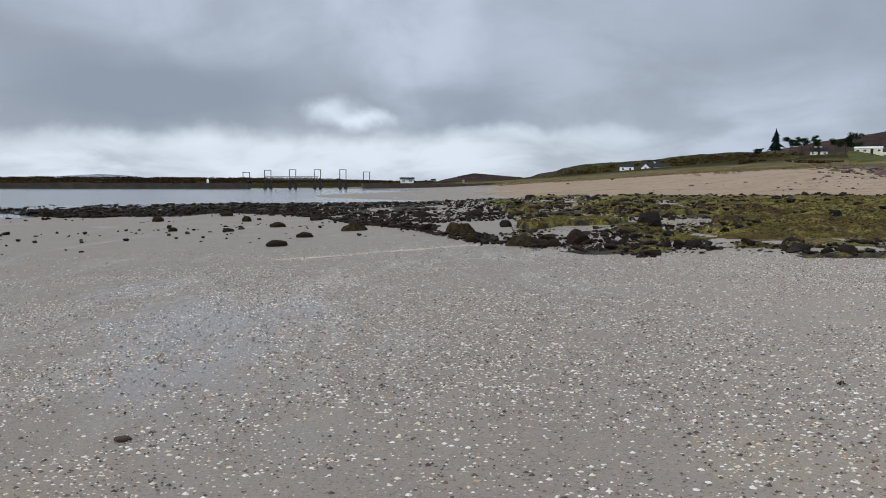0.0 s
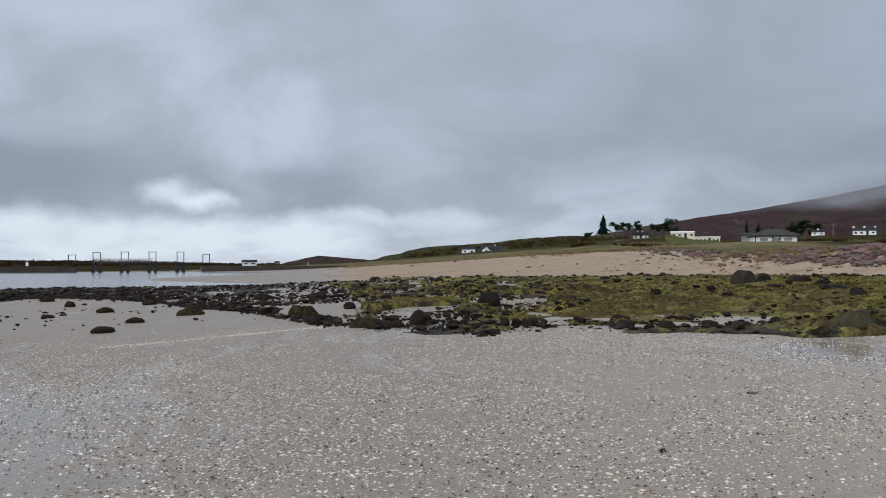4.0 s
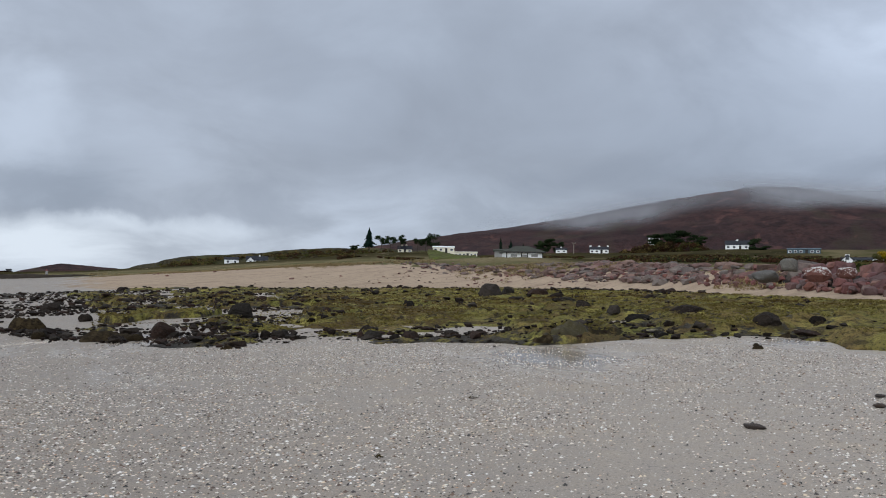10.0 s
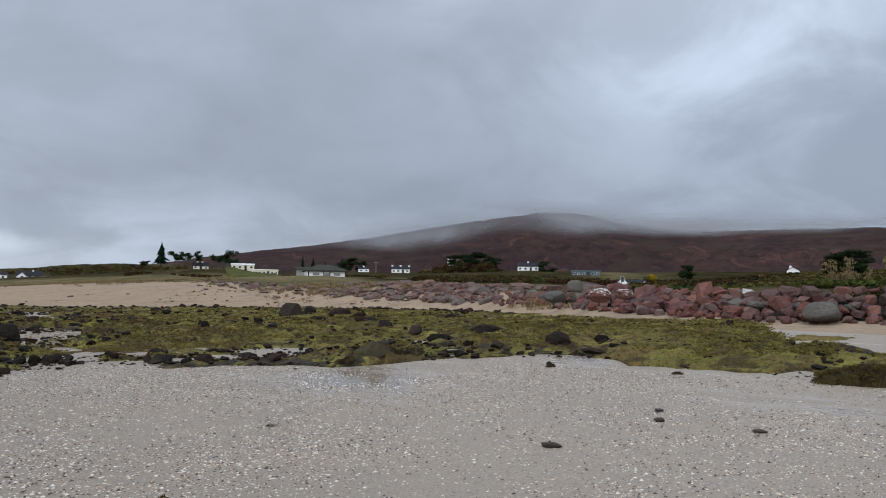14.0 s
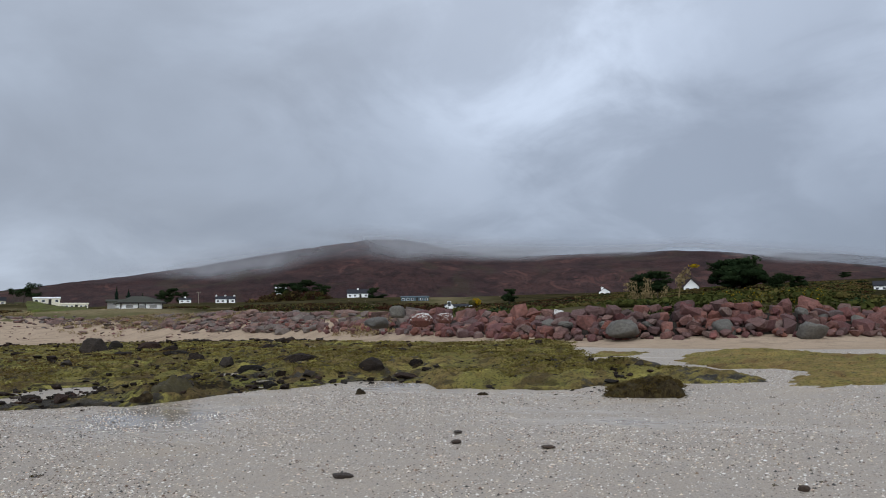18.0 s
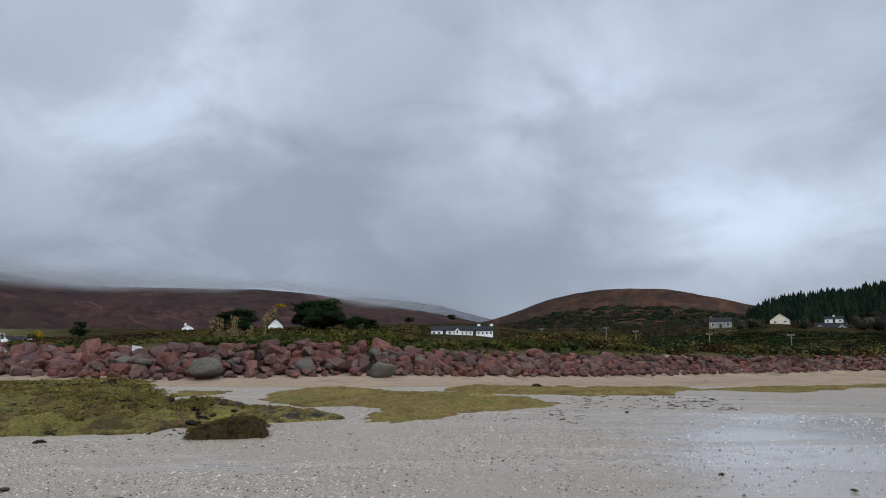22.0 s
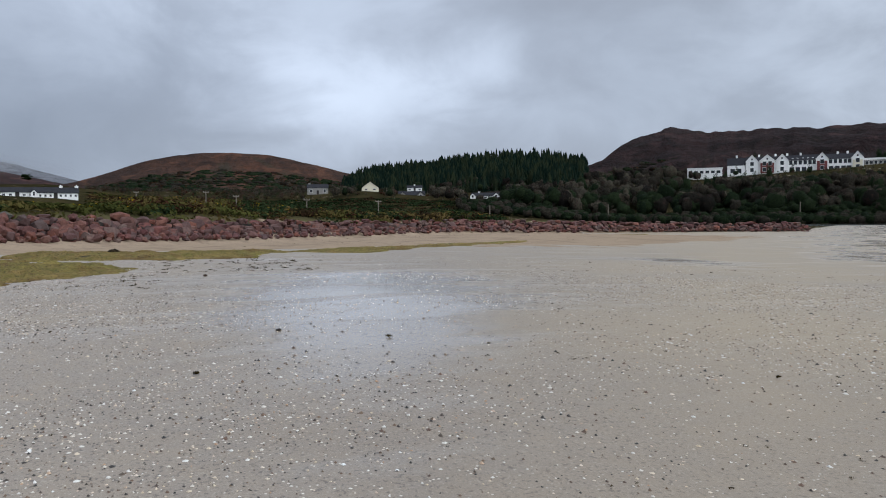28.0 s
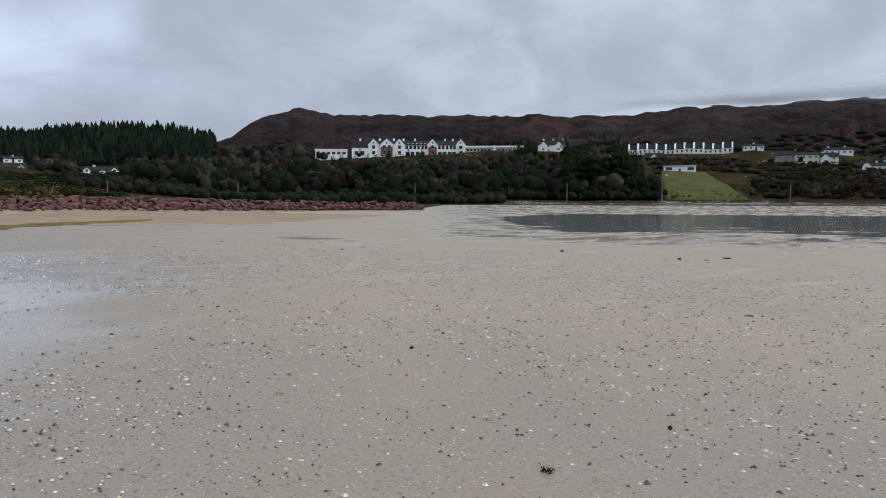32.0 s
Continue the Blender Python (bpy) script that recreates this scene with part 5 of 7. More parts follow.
# gorse and scrub behind the sea defence, on the knoll and along the field edges
bush, bloom, rust, shadowed = [], [], [], []
r = np.random.RandomState(9)
GORSE_CAP = [(58, 0.028), (66, 0.030), (72, 0.034), (76, 0.043), (80, 0.045), (83, 0.034), (84.5, 0.0265), (90.2, 0.0255), (93, 0.036), (97, 0.036), (101, 0.030), (106, 0.022), (112, 0.016), (117, 0.016), (119.5, 0.004)]
for i in range(15000):
    az = r.uniform(57, 119)
    lo = float(edge([(a, d) for a, d, z in TOE], az)) + 3.4
    d = lo * (310 / lo) ** (r.rand() ** 0.7)
    if 84.6 < az < 90.2 and d > 200:
        continue
    if az < 66 and r.rand() < 0.6 or d < 45 and az < 72 and r.rand() < 0.4:
        continue
    x, y = spot(az, d)
    z = lie1(x, y)
    h = r.uniform(0.3, 1.0) * (1.7 if r.rand() < 0.12 else 1) * (0.5 + d / 130) * (0.55 if az < 66 else 1)
    lim = EYE + cap(GORSE_CAP, az) * d - z
    h = min(h, max(lim, 0.22))
    w = max(h, 0.7 + d * 0.006) * r.uniform(0.8, 1.5)
    n = int(70 if d < 110 else 34)
    kind = r.rand()
    (rust if kind < (0.7 if az < 66 else 0.22) and d > 45 else shadowed if kind > (0.92 if az < 100 else 0.25 if d > 110 else 0.6) else bush).append((x, y, z + h * 0.3, w, h * 0.6, n, 0.06 + d * 0.0019))
    if r.rand() < (0.16 if 74 < az < 93 and d < 75 or 95 < az < 104 and d < 130 else 0.02) and az > 74:
        bloom.append((x, y, z + h * 0.5, w * 0.8, h * 0.5, int(n * 0.4), 0.03 + d * 0.0008))
for i in range(620):
    az, d = r.uniform(8.5, 25), r.uniform(380, 462)
    if 12.2 < az < 16.5 and d < 436:
        continue
    x, y = spot(az, d)
    e = np.interp(az, [8, 11, 15, 18.8, 25], [0.012, 0.0225, 0.0275, 0.035, 0.037]) * (0.55 + 0.45 * (d - 360) / 102)
    h = r.uniform(0.7, 2.0)
    (rust if r.rand() < 0.4 else bush).append((x, y, EYE + e * d + 0.2, h * 1.5, h * 0.7, 40, 0.4))
for i in range(2600):
    az = r.uniform(21, 66)
    d = r.uniform(285, 345 if az < 40 else 450) + 20 * math.sin(az * 0.9)
    x, y = spot(az, d)
    z = lie1(x, y)
    e = np.interp(az, [21, 28, 32, 42, 48, 60, 66], [0.029, 0.026, 0.029, 0.032, 0.034, 0.03, 0.032])
    h = min(r.uniform(0.8, 2.6), EYE + e * d - z + 0.4)
    if h < 0.5 or 28.5 < az < 31.3 or 38.9 < az < 41.2:
        continue
    (rust if r.rand() < 0.6 else bush).append((x, y, z + h * 0.4, h * 1.3, h * 0.55, 34, 0.35))
for i in range(4200):
    az, d = r.uniform(41, 67), 105 * (290 / 105) ** r.rand()
    if 55.6 < az < 59.4 and d < 186 or fbm(np.array([az * 1.3]), np.array([d * 0.02]), 14, 2)[0] < 0.33:
        continue
    x, y = spot(az, d)
    z = lie1(x, y)
    h = min(r.uniform(0.6, 2.2), EYE + 0.031 * d - z)
    if h < 0.3:
        continue
    kind = r.rand()
    (rust if kind < 0.6 else shadowed if kind < 0.8 else bush).append((x, y, z + h * 0.35, h * 1.6, h * 0.55, 24, 0.06 + d * 0.0014))
for i in range(330):
    az, d = r.uniform(41.6, 48.2), r.uniform(372, 392)
    x, y = spot(az, d)
    e = np.interp(az, [41.6, 43.2, 45, 47, 48.2], [0.036, 0.045, 0.050, 0.046, 0.036]) * r.uniform(0.75, 1)
    (rust if r.rand() < 0.55 else bush).append((x, y, EYE + e * d, 1.8, 1.3, 40, 0.42))
leaf_thing("gorse_scrub", bush, GORSE, 71, "low green gorse scrub behind the boulder bank", "scrub")
leaf_thing("dark_scrub", shadowed, EVERGREEN, 77, "dark green bushes among the gorse", "scrub")
leaf_thing("gorse_bloom", bloom, BLOOM, 72, "yellow gorse flowers over the scrub", "flowers")
leaf_thing("brown_scrub", rust, BRACKEN, 73, "brown winter scrub and hedges along the fields", "scrub")

# dead grass along the ragged top of the beach
marram = []
r = np.random.RandomState(26)
for i in range(2600):
    az = r.uniform(4, 52)
    d = float(edge(DUNE, az)) * (1 + r.normal() * 0.05 + 0.02)
    x, y = spot(az, d)
    if fbm(np.array([x * 0.11]), np.array([y * 0.11]), 46, 3)[0] < 0.45:
        continue
    marram.append((x, y, lie1(x, y) + 0.12, 0.25 + d * 0.003, 0.14 + d * 0.0008, 22, 0.09 + d * 0.0009))
leaf_thing("dune_grass", marram, STRAW, 76, "tufts of dead grass along the top of the beach", "grass", tall=0.3)

# dark scrub and rough growth on the lower hillsides
slope_dark, slope_brown = [], []
r = np.random.RandomState(19)
for name, a0, a1, f0, f1, count in [("red_hill", 90, 114, 0.0, 0.62, 3800), ("crag_ridge", 126, 173, 0.0, 0.42, 1300), ("mountain", 36, 84, 0.0, 0.12, 420), ("wooded_hill", 104, 130, 0.0, 0.45, 300)]:
    for i in range(count):
        a, f = r.uniform(a0, a1), f0 + (f1 - f0) * r.rand() ** 1.7
        if name == "crag_ridge" and 134 < a < 163 and f < 0.05:
            continue
        x, y, z = on_slope(name, a, f)
        w = r.uniform(2, 5.5)
        (slope_dark if r.rand() < 0.55 else slope_brown).append((x, y, z + w * 0.2, w, w * 0.42, 24, 0.7 + 0.08 * w))
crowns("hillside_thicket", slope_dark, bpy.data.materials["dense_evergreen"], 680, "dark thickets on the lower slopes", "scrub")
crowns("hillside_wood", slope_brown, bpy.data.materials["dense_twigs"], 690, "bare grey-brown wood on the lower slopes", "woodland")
leaf_thing("hillside_scrub", slope_dark, EVERGREEN, 74, "dark scrub in the folds of the hills", "scrub")
leaf_thing("hillside_bracken", slope_brown, BRACKEN, 75, "brown bracken and thorn on the hillsides", "bracken")

# straw-coloured shrub and a leaning stem on the bank
shrub = tagged(new("dry_shrub"), "straw-coloured dry shrub with bent stems on the bank", "shrub")
x0, y0 = spot(70.6, 42)
shrub.location = (x0, y0, lie1(x0, y0))
r = np.random.RandomState(12)
tips = []
for i in range(36):
    bm = bmesh.new()
    px, py = r.uniform(-1.9, 1.9), r.uniform(-0.6, 0.6)
    h, bend = r.uniform(0.7, 1.55), r.normal() * 0.25
    limb(bm, (px * 0.5, py * 0.5, -0.2), (px * 0.8 + bend * 0.3, py, h * 0.6), 0.022, 0.016, 4)
    limb(bm, (px * 0.8 + bend * 0.3, py, h * 0.6), (px * 0.95 + bend, py, h), 0.016, 0.006, 4)
    part("stem", bm, STRAW, shrub)
    tips.append((px * 0.95 + bend, py, h, 0.18, 0.12, 14, 0.06))
    tips.append((px * 0.75, py, h * 0.55, 0.18, 0.22, 7, 0.06))
leaf_thing("foliage", tips, STRAW, 13, kind="", parent=shrub)
leaf_thing("foliage", [(r.uniform(-2.2, 2.2), 0.5, r.uniform(0.0, 0.6), 0.4, 0.3, 50, 0.07) for _ in range(9)], GORSE, 14, "green lower leaves", kind="", parent=shrub)
stalk = tagged(new("flower_stalk"), "tall leaning stalk with a yellow flower head", "plant")
xs, ys = spot(72.7, 40)
stalk.location = (xs, ys, lie1(xs, ys))
bm = bmesh.new()
tx, ty = spot(73.9, 40)
zt = EYE + 0.0715 * 40 - stalk.location.z
limb(bm, (0, 0, -0.2), ((tx - xs) * 0.25, (ty - ys) * 0.25, zt * 0.7), 0.05, 0.035, 6)
limb(bm, ((tx - xs) * 0.25, (ty - ys) * 0.25, zt * 0.7), (tx - xs, ty - ys, zt), 0.035, 0.015, 6)
part("stem", bm, STRAW, stalk)
leaf_thing("leaf_tuft", [((tx - xs) * q, (ty - ys) * q, zt * (0.55 + 0.4 * q), 0.2, 0.35, 50, 0.09) for q in (0.1, 0.3, 0.6)], STRAW, 15, kind="", parent=stalk)
leaf_thing("flower", [(tx - xs + 0.1, ty - ys, zt, 0.28, 0.14, 70, 0.07)], BLOOM, 16, "yellow flower head", kind="", parent=stalk)

# ---------- buildings ----------
WHITE = material("white_render", plain((0.86, 0.86, 0.84), 0.85, 0.08, 0.5))
CREAM = material("cream_render", plain((0.72, 0.67, 0.52), 0.85, 0.12, 0.5))
STONE_WALL = material("grey_masonry", plain((0.30, 0.29, 0.27), 0.9, 0.3, 0.8))
RED_PAINT = material("red_paint", plain((0.17, 0.045, 0.045), 0.7, 0.3, 0.8))
BLUE_PAINT = material("blue_grey_cladding", plain((0.07, 0.105, 0.125), 0.7, 0.2, 0.8))
SLATE = material("dark_slate", plain((0.036, 0.037, 0.043), 0.9, 0.35, 0.9, shine=0.08))
GREEN_ROOF = material("mossy_green_roof", plain((0.060, 0.062, 0.050), 0.9, 0.35, 1.1, shine=0.1))
GLASS = material("dark_window_glass", lambda k: coat(k, (0.02, 0.024, 0.028), 0.08))
TRIM = material("white_trim", plain((0.84, 0.84, 0.83), 0.6, 0.08, 1.0))
CONCRETE = material("stained_concrete", plain((0.075, 0.060, 0.048), 0.9, 0.45, 0.35))
TARRED = material("tarred_timber", plain((0.035, 0.032, 0.03), 0.8, 0.3, 1.5))
POLE_WOOD = material("weathered_pole", plain((0.22, 0.19, 0.155), 0.9, 0.3, 2.0))
STEEL = material("galvanised_steel", plain((0.30, 0.31, 0.32), 0.5, 0.2, 2.0, 0.6))
ROAD_STONE = material("sea_wall_stone", plain((0.085, 0.078, 0.07), 0.9, 0.5, 0.6))


def gabled(bm, x0, x1, y0, y1, z0, eave, ridge, along=True):
    """A block with gable ends; along: the ridge runs along x."""
    if along:
        ym = (y0 + y1) / 2
        ends = [[bm.verts.new((x, *p)) for p in ((y0, z0), (y1, z0), (y1, eave), (ym, ridge), (y0, eave))] for x in (x0, x1)]
    else:
        xm = (x0 + x1) / 2
        ends = [[bm.verts.new((p[0], y, p[1])) for p in ((x0, z0), (x1, z0), (x1, eave), (xm, ridge), (x0, eave))] for y in (y0, y1)]
    bm.faces.new(ends[0][::-1])
    bm.faces.new(ends[1])
    for i in range(5):
        bm.faces.new((ends[0][i], ends[0][(i + 1) % 5], ends[1][(i + 1) % 5], ends[1][i]))


def roof_slab(bm, x0, x1, y0, y1, eave, ridge, along=True, over=0.25, thick=0.16):
    """Two pitched slabs with overhang."""
    a0, a1, b0, b1 = (x0, x1, y0, y1) if along else (y0, y1, x0, x1)
    bm_ = (b0 + b1) / 2
    slope = (ridge - eave) / (bm_ - b0)
    for side in (-1, 1):
        bo = b0 - over if side < 0 else b1 + over
        zo = eave - over * slope
        q = []
        for a in (a0 - over, a1 + over):
            for b, z in ((bo, zo), (bm_, ridge)):
                for dz in (0.03, 0.03 + thick):
                    q.append(bm.verts.new((a, b, z + dz) if along else (b, a, z + dz)))
        for s in ((0, 2, 3, 1), (4, 5, 7, 6), (0, 1, 5, 4), (2, 6, 7, 3), (0, 4, 6, 2), (1, 3, 7, 5)):
            bm.faces.new([q[i] for i in s])
    bmesh.ops.recalc_face_normals(bm, faces=bm.faces)


def window(root, x, z, w, h, y=0.0, name="window"):
    """A window on the front: a white surround standing proud, and a pane."""
    bm = bmesh.new()
    t = 0.09
    for dims in ((x - w / 2, y - 0.06, z, x - w / 2 + t, y + 0.05, z + h), (x + w / 2 - t, y - 0.06, z, x + w / 2, y + 0.05, z + h), (x - w / 2 + t, y - 0.06, z, x + w / 2 - t, y + 0.05, z + t), (x - w / 2 + t, y - 0.06, z + h - t, x + w / 2 - t, y + 0.05, z + h)):
        box(bm, *dims)
    ob = part(name, bm, TRIM, root)
    boxed("pane", (x - w / 2 + t, y - 0.025, z + t, x + w / 2 - t, y + 0.03, z + h - t), GLASS, ob)


def house(az1, az2, d, e, wall=WHITE, roof=SLATE, eave=2.6, rise=2.0, deep=6.5, turn=0.0, chimneys=(0.08, 0.92), windows=3, storeys=1, front_gables=(), label="white cottage with a dark slate roof", name="house", ridge_along=True, group="", wide=1.2):
    """A house seen from the bay: it fills the bearings az1..az2 at distance d, with its foot at rise e."""
    am = (az1 + az2) / 2
    x, y = spot(am, d)
    root = tagged(new(name), label, "house", group)
    root.matrix_world = pose(x, y, EYE + e * d, 0, 0, -am + turn)
    L = d * math.radians(az2 - az1)
    bm = bmesh.new()
    gabled(bm, -L / 2, L / 2, 0, deep, -4, eave, eave + rise, ridge_along)
    part("wall", bm, wall, root)
    bm = bmesh.new()
    roof_slab(bm, -L / 2, L / 2, 0, deep, eave, eave + rise, ridge_along)
    part("roof", bm, roof, root)
    for c in chimneys:
        bm = bmesh.new()
        cx, cy = -L / 2 + L * c, deep / 2
        box(bm, cx - 0.45, cy - 0.35, eave + rise - 0.5, cx + 0.45, cy + 0.35, eave + rise + 0.5)
        box(bm, cx - 0.55, cy - 0.45, eave + rise + 0.5, cx + 0.55, cy + 0.45, eave + rise + 0.62)
        limb(bm, (cx, cy, eave + rise + 0.62), (cx, cy, eave + rise + 0.85), 0.14, 0.12, 6)
        part("chimney", bm, wall, root)
    for i, (c, w) in enumerate(front_gables):
        cx = -L / 2 + L * c
        bm = bmesh.new()
        gabled(bm, cx - w / 2, cx + w / 2, -0.8, deep / 2, -4, eave, eave + w * 0.48, False)
        ob = part("gable_wing", bm, wall, root)
        bm = bmesh.new()
        roof_slab(bm, cx - w / 2, cx + w / 2, -0.8, deep / 2, eave, eave + w * 0.48, False, 0.2)
        part("gable_roof", bm, roof, ob)
        window(root, cx, 0.9, min(1.3, w * 0.4), 1.2, -0.8)
    for s in range(storeys):
        h = eave / storeys
        for i in range(windows):
            cx = -L / 2 + L * (i + 0.5) / windows
            if any(abs(cx + L / 2 - L * c) < w / 2 + 0.4 for c, w in front_gables):
                continue
            if s == 0 and i == windows // 2 and windows > 2:
                boxed("door", (cx - 0.5, -0.05, -0.1, cx + 0.5, 0.06, 2.0), TARRED, root)
            else:
                window(root, cx, s * h + h * 0.36, min(wide, L / windows * (0.55 if wide < 2 else 0.8)), h * (0.42 if wide < 2 else 0.55))
    return root


house(12.84, 13.83, 420, 0.0152, wall=WHITE, eave=2.7, rise=1.2, windows=2, chimneys=(), label="small white cottage below the knoll")
house(14.35, 15.87, 420, 0.0158, eave=2.2, rise=2.2, windows=3, chimneys=(0.62,), front_gables=((0.2, 3.5),), label="white cottage with dark slate roof below the knoll")
house(25.3, 26.35, 345, 0.0332, wall=CREAM, eave=1.8, rise=1.5, windows=3, chimneys=(0.3, 0.6), label="pale farmhouse with slate roof under windswept trees")
house(27.9, 29.5, 335, 0.0345, wall=CREAM, roof=TRIM, eave=2.3, rise=0.5, windows=4, chimneys=(), label="long pale farm shed with a white roof", name="farm_shed")
house(29.5, 31.2, 330, 0.0280, wall=CREAM, roof=CREAM, eave=2.3, rise=0.35, windows=6, chimneys=(), label="low cream outbuilding beside the farm", name="outbuilding")
house(37.0, 37.8, 380, 0.0351, eave=1.7, rise=0.9, windows=2, chimneys=(0.5,), label="small white house among dark trees")
house(39.45, 40.8, 380, 0.0345, eave=2.2, rise=1.3, deep=5.5, windows=4, storeys=1, chimneys=(0.04, 0.5, 0.96), label="white cottage with three white chimneys")
house(43.6, 44.4, 400, 0.0530, eave=0.9, rise=0.9, windows=2, chimneys=(), label="white house half hidden in scrub")
house(48.8, 50.35, 370, 0.0395, eave=2.4, rise=1.9, windows=4, chimneys=(0.5,), label="white bungalow with a dark slate roof")
house(52.75, 54.8, 340, 0.0338, wall=BLUE_PAINT, roof=BLUE_PAINT, eave=2.2, rise=0.4, windows=6, chimneys=(), label="blue-grey clad holiday building")
house(56.0, 58.4, 180, 0.0222, eave=0.9, rise=0.5, deep=5, windows=2, chimneys=(), front_gables=((0.14, 2.1), (0.88, 2.1)), label="white house with two small gables behind the bank")
house(67.3, 68.1, 280, 0.0375, eave=1.3, rise=1.1, windows=2, chimneys=(0.3,), ridge_along=False, label="white gabled house beyond the field")
house(73.2, 74.25, 205, 0.0395, eave=1.2, rise=1.9, deep=8, windows=2, chimneys=(), ridge_along=False, label="white gable-fronted house by the cypress")
house(85.05, 87.0, 243, 0.0322, eave=1.7, rise=1.3, windows=5, chimneys=(), label="white bungalow wing with a slate roof")
house(86.9, 89.6, 242, 0.0312, eave=1.8, rise=1.5, windows=9, chimneys=(0.62, 0.97), front_gables=((0.03, 1.6),), label="long white bungalow with a slate roof in the gorse")
house(104.9, 106.4, 352, 0.0368, wall=STONE_WALL, eave=3.2, rise=1.6, windows=3, chimneys=(0.1,), label="pale grey house among bare trees")
house(108.85, 110.1, 340, 0.0405, wall=CREAM, eave=1.7, rise=2.7, deep=8, windows=2, storeys=1, chimneys=(), ridge_along=False, label="cream gable-fronted house under the plantation")
house(111.55, 113.5, 370, 0.0305, wall=STONE_WALL, eave=1.9, rise=1.9, windows=4, chimneys=(), front_gables=((0.16, 3.2), (0.84, 3.2)), label="grey stone house with two gables")
house(112.2, 113.3, 395, 0.0400, wall=WHITE, eave=2.0, rise=1.2, windows=3, chimneys=(0.5,), label="pale house above the stone house")
house(116.95, 118.2, 325, 0.0285, eave=1.7, rise=1.3, windows=3, chimneys=(0.45,), front_gables=((0.08, 2.2),), label="white house with slate roof at the wood edge")
house(118.3, 119.1, 327, 0.0285, eave=1.7, rise=1.3, windows=2, chimneys=(), front_gables=((0.6, 2.6),), label="white gabled house at the wood edge")

# pavilion by the beach: a hipped roof with deep eaves over white walls
pav = tagged(new("beach_pavilion"), "white beach pavilion with a low hipped green-grey roof", "pavilion")
px, py = spot(34.45, 110)
pav.matrix_world = pose(px, py, 0, 0, 0, -34.45 + 8)
ez, rz = EYE + 0.0352 * 110, EYE + 0.0444 * 110
bm = bmesh.new()
lo = [bm.verts.new(p) for p in ((-2.95, -2.3, ez), (2.95, -2.3, ez), (2.95, 3.3, ez), (-2.95, 3.3, ez))]
up_ = [bm.verts.new((p.co.x, p.co.y, ez + 0.12)) for p in lo]
rd = [bm.verts.new((-0.9, 0.5, rz)), bm.verts.new((0.9, 0.5, rz))]
for i in range(4):
    bm.faces.new((lo[i], lo[(i + 1) % 4], up_[(i + 1) % 4], up_[i]))
bm.faces.new(lo[::-1])
bm.faces.new((up_[0], up_[1], rd[1], rd[0]))
bm.faces.new((up_[2], up_[3], rd[0], rd[1]))
bm.faces.new((up_[1], up_[2], rd[1]))
bm.faces.new((up_[3], up_[0], rd[0]))
part("roof", bm, GREEN_ROOF, pav)
boxed("wall", (-2.6, -2.0, 2.2, 2.6, 2.9, ez - 0.01), WHITE, pav)
for x in (-2.6, -0.5, 0.35, 2.48):
    boxed("pillar", (x, -2.08, 2.2, x + 0.12, -1.99, ez - 0.05), TARRED, pav)
boxed("door", (-0.36, -2.05, 2.2, 0.33, -1.99, ez - 0.3), STONE_WALL, pav)
for x in (-1.5, 1.4):
    boxed("shutter", (x - 0.45, -2.04, ez - 0.62, x + 0.45, -1.99, ez - 0.25), STONE_WALL, pav)
boxed("fascia", (-2.97, -2.33, ez - 0.08, 2.97, -2.28, ez + 0.1), TARRED, pav)
house(32.4, 33.5, 125, 0.0300, wall=STONE_WALL, roof=GREEN_ROOF, eave=0.9, rise=0.25, deep=3, windows=0, chimneys=(), label="small grey shelter behind the pavilion", name="shelter")

# hotel above the bay
hotel = tagged(new("hotel"), "long white hotel with five steep gables and slate roof", "hotel")
hx, hy = spot(139.2, 450)
hotel.matrix_world = pose(hx, hy, EYE + 0.0545 * 450, 0, 0, -139.2)
U = 0.110


def hu(u):
    return (u - 541.5) * U


bm = bmesh.new()
gabled(bm, hu(330), hu(840), 0, 11, -6, 6.5, 9.4)
part("wall", bm, WHITE, hotel)
bm = bmesh.new()
roof_slab(bm, hu(330), hu(840), 0, 11, 6.5, 9.4)
part("roof", bm, SLATE, hotel)
bm = bmesh.new()
gabled(bm, hu(243), hu(328), 0.5, 9, -6, 5.0, 9.0)
part("end_wing", bm, WHITE, hotel)
bm = bmesh.new()
roof_slab(bm, hu(243), hu(328), 0.5, 9, 5.0, 9.0)
part("wing_roof", bm, SLATE, hotel)
boxed("sun_room", (hu(246), -2.5, -6, hu(326), 0.45, 4.3), WHITE, hotel)
for u0, u1, mat in ((330, 386, WHITE), (392, 462, RED_PAINT), (465, 521, WHITE), (640, 693, RED_PAINT), (790, 840, CREAM)):
    bm = bmesh.new()
    w = hu(u1) - hu(u0)
    gabled(bm, hu(u0), hu(u1), -1.2, 5, -6, 6.7, 10.0, False)
    g = part("gable_wing", bm, WHITE, hotel)
    bm = bmesh.new()
    roof_slab(bm, hu(u0), hu(u1), -1.2, 5, 6.7, 10.0, False, 0.25)
    part("gable_roof", bm, TRIM, g)
    if mat is not WHITE:
        boxed("bay_front", (hu(u0) + 0.5, -1.5, 0.2, hu(u1) - 0.5, -1.15, 5.6), mat, g)
    for zz in (1.0, 4.2):
        for q in ((0.32, 0.68) if w > 6.5 else (0.5,)):
            window(hotel, hu(u0) + w * q, zz, 1.9, 2.2, -1.52 if mat is not WHITE else -1.2)
    window(hotel, hu(u0) + w * 0.5, 7.2, 0.9, 1.1, -1.2)
for u in (531, 552, 573, 594, 615, 633, 703, 723, 744, 765, 783):
    window(hotel, hu(u), 4.1, 1.7, 2.3)
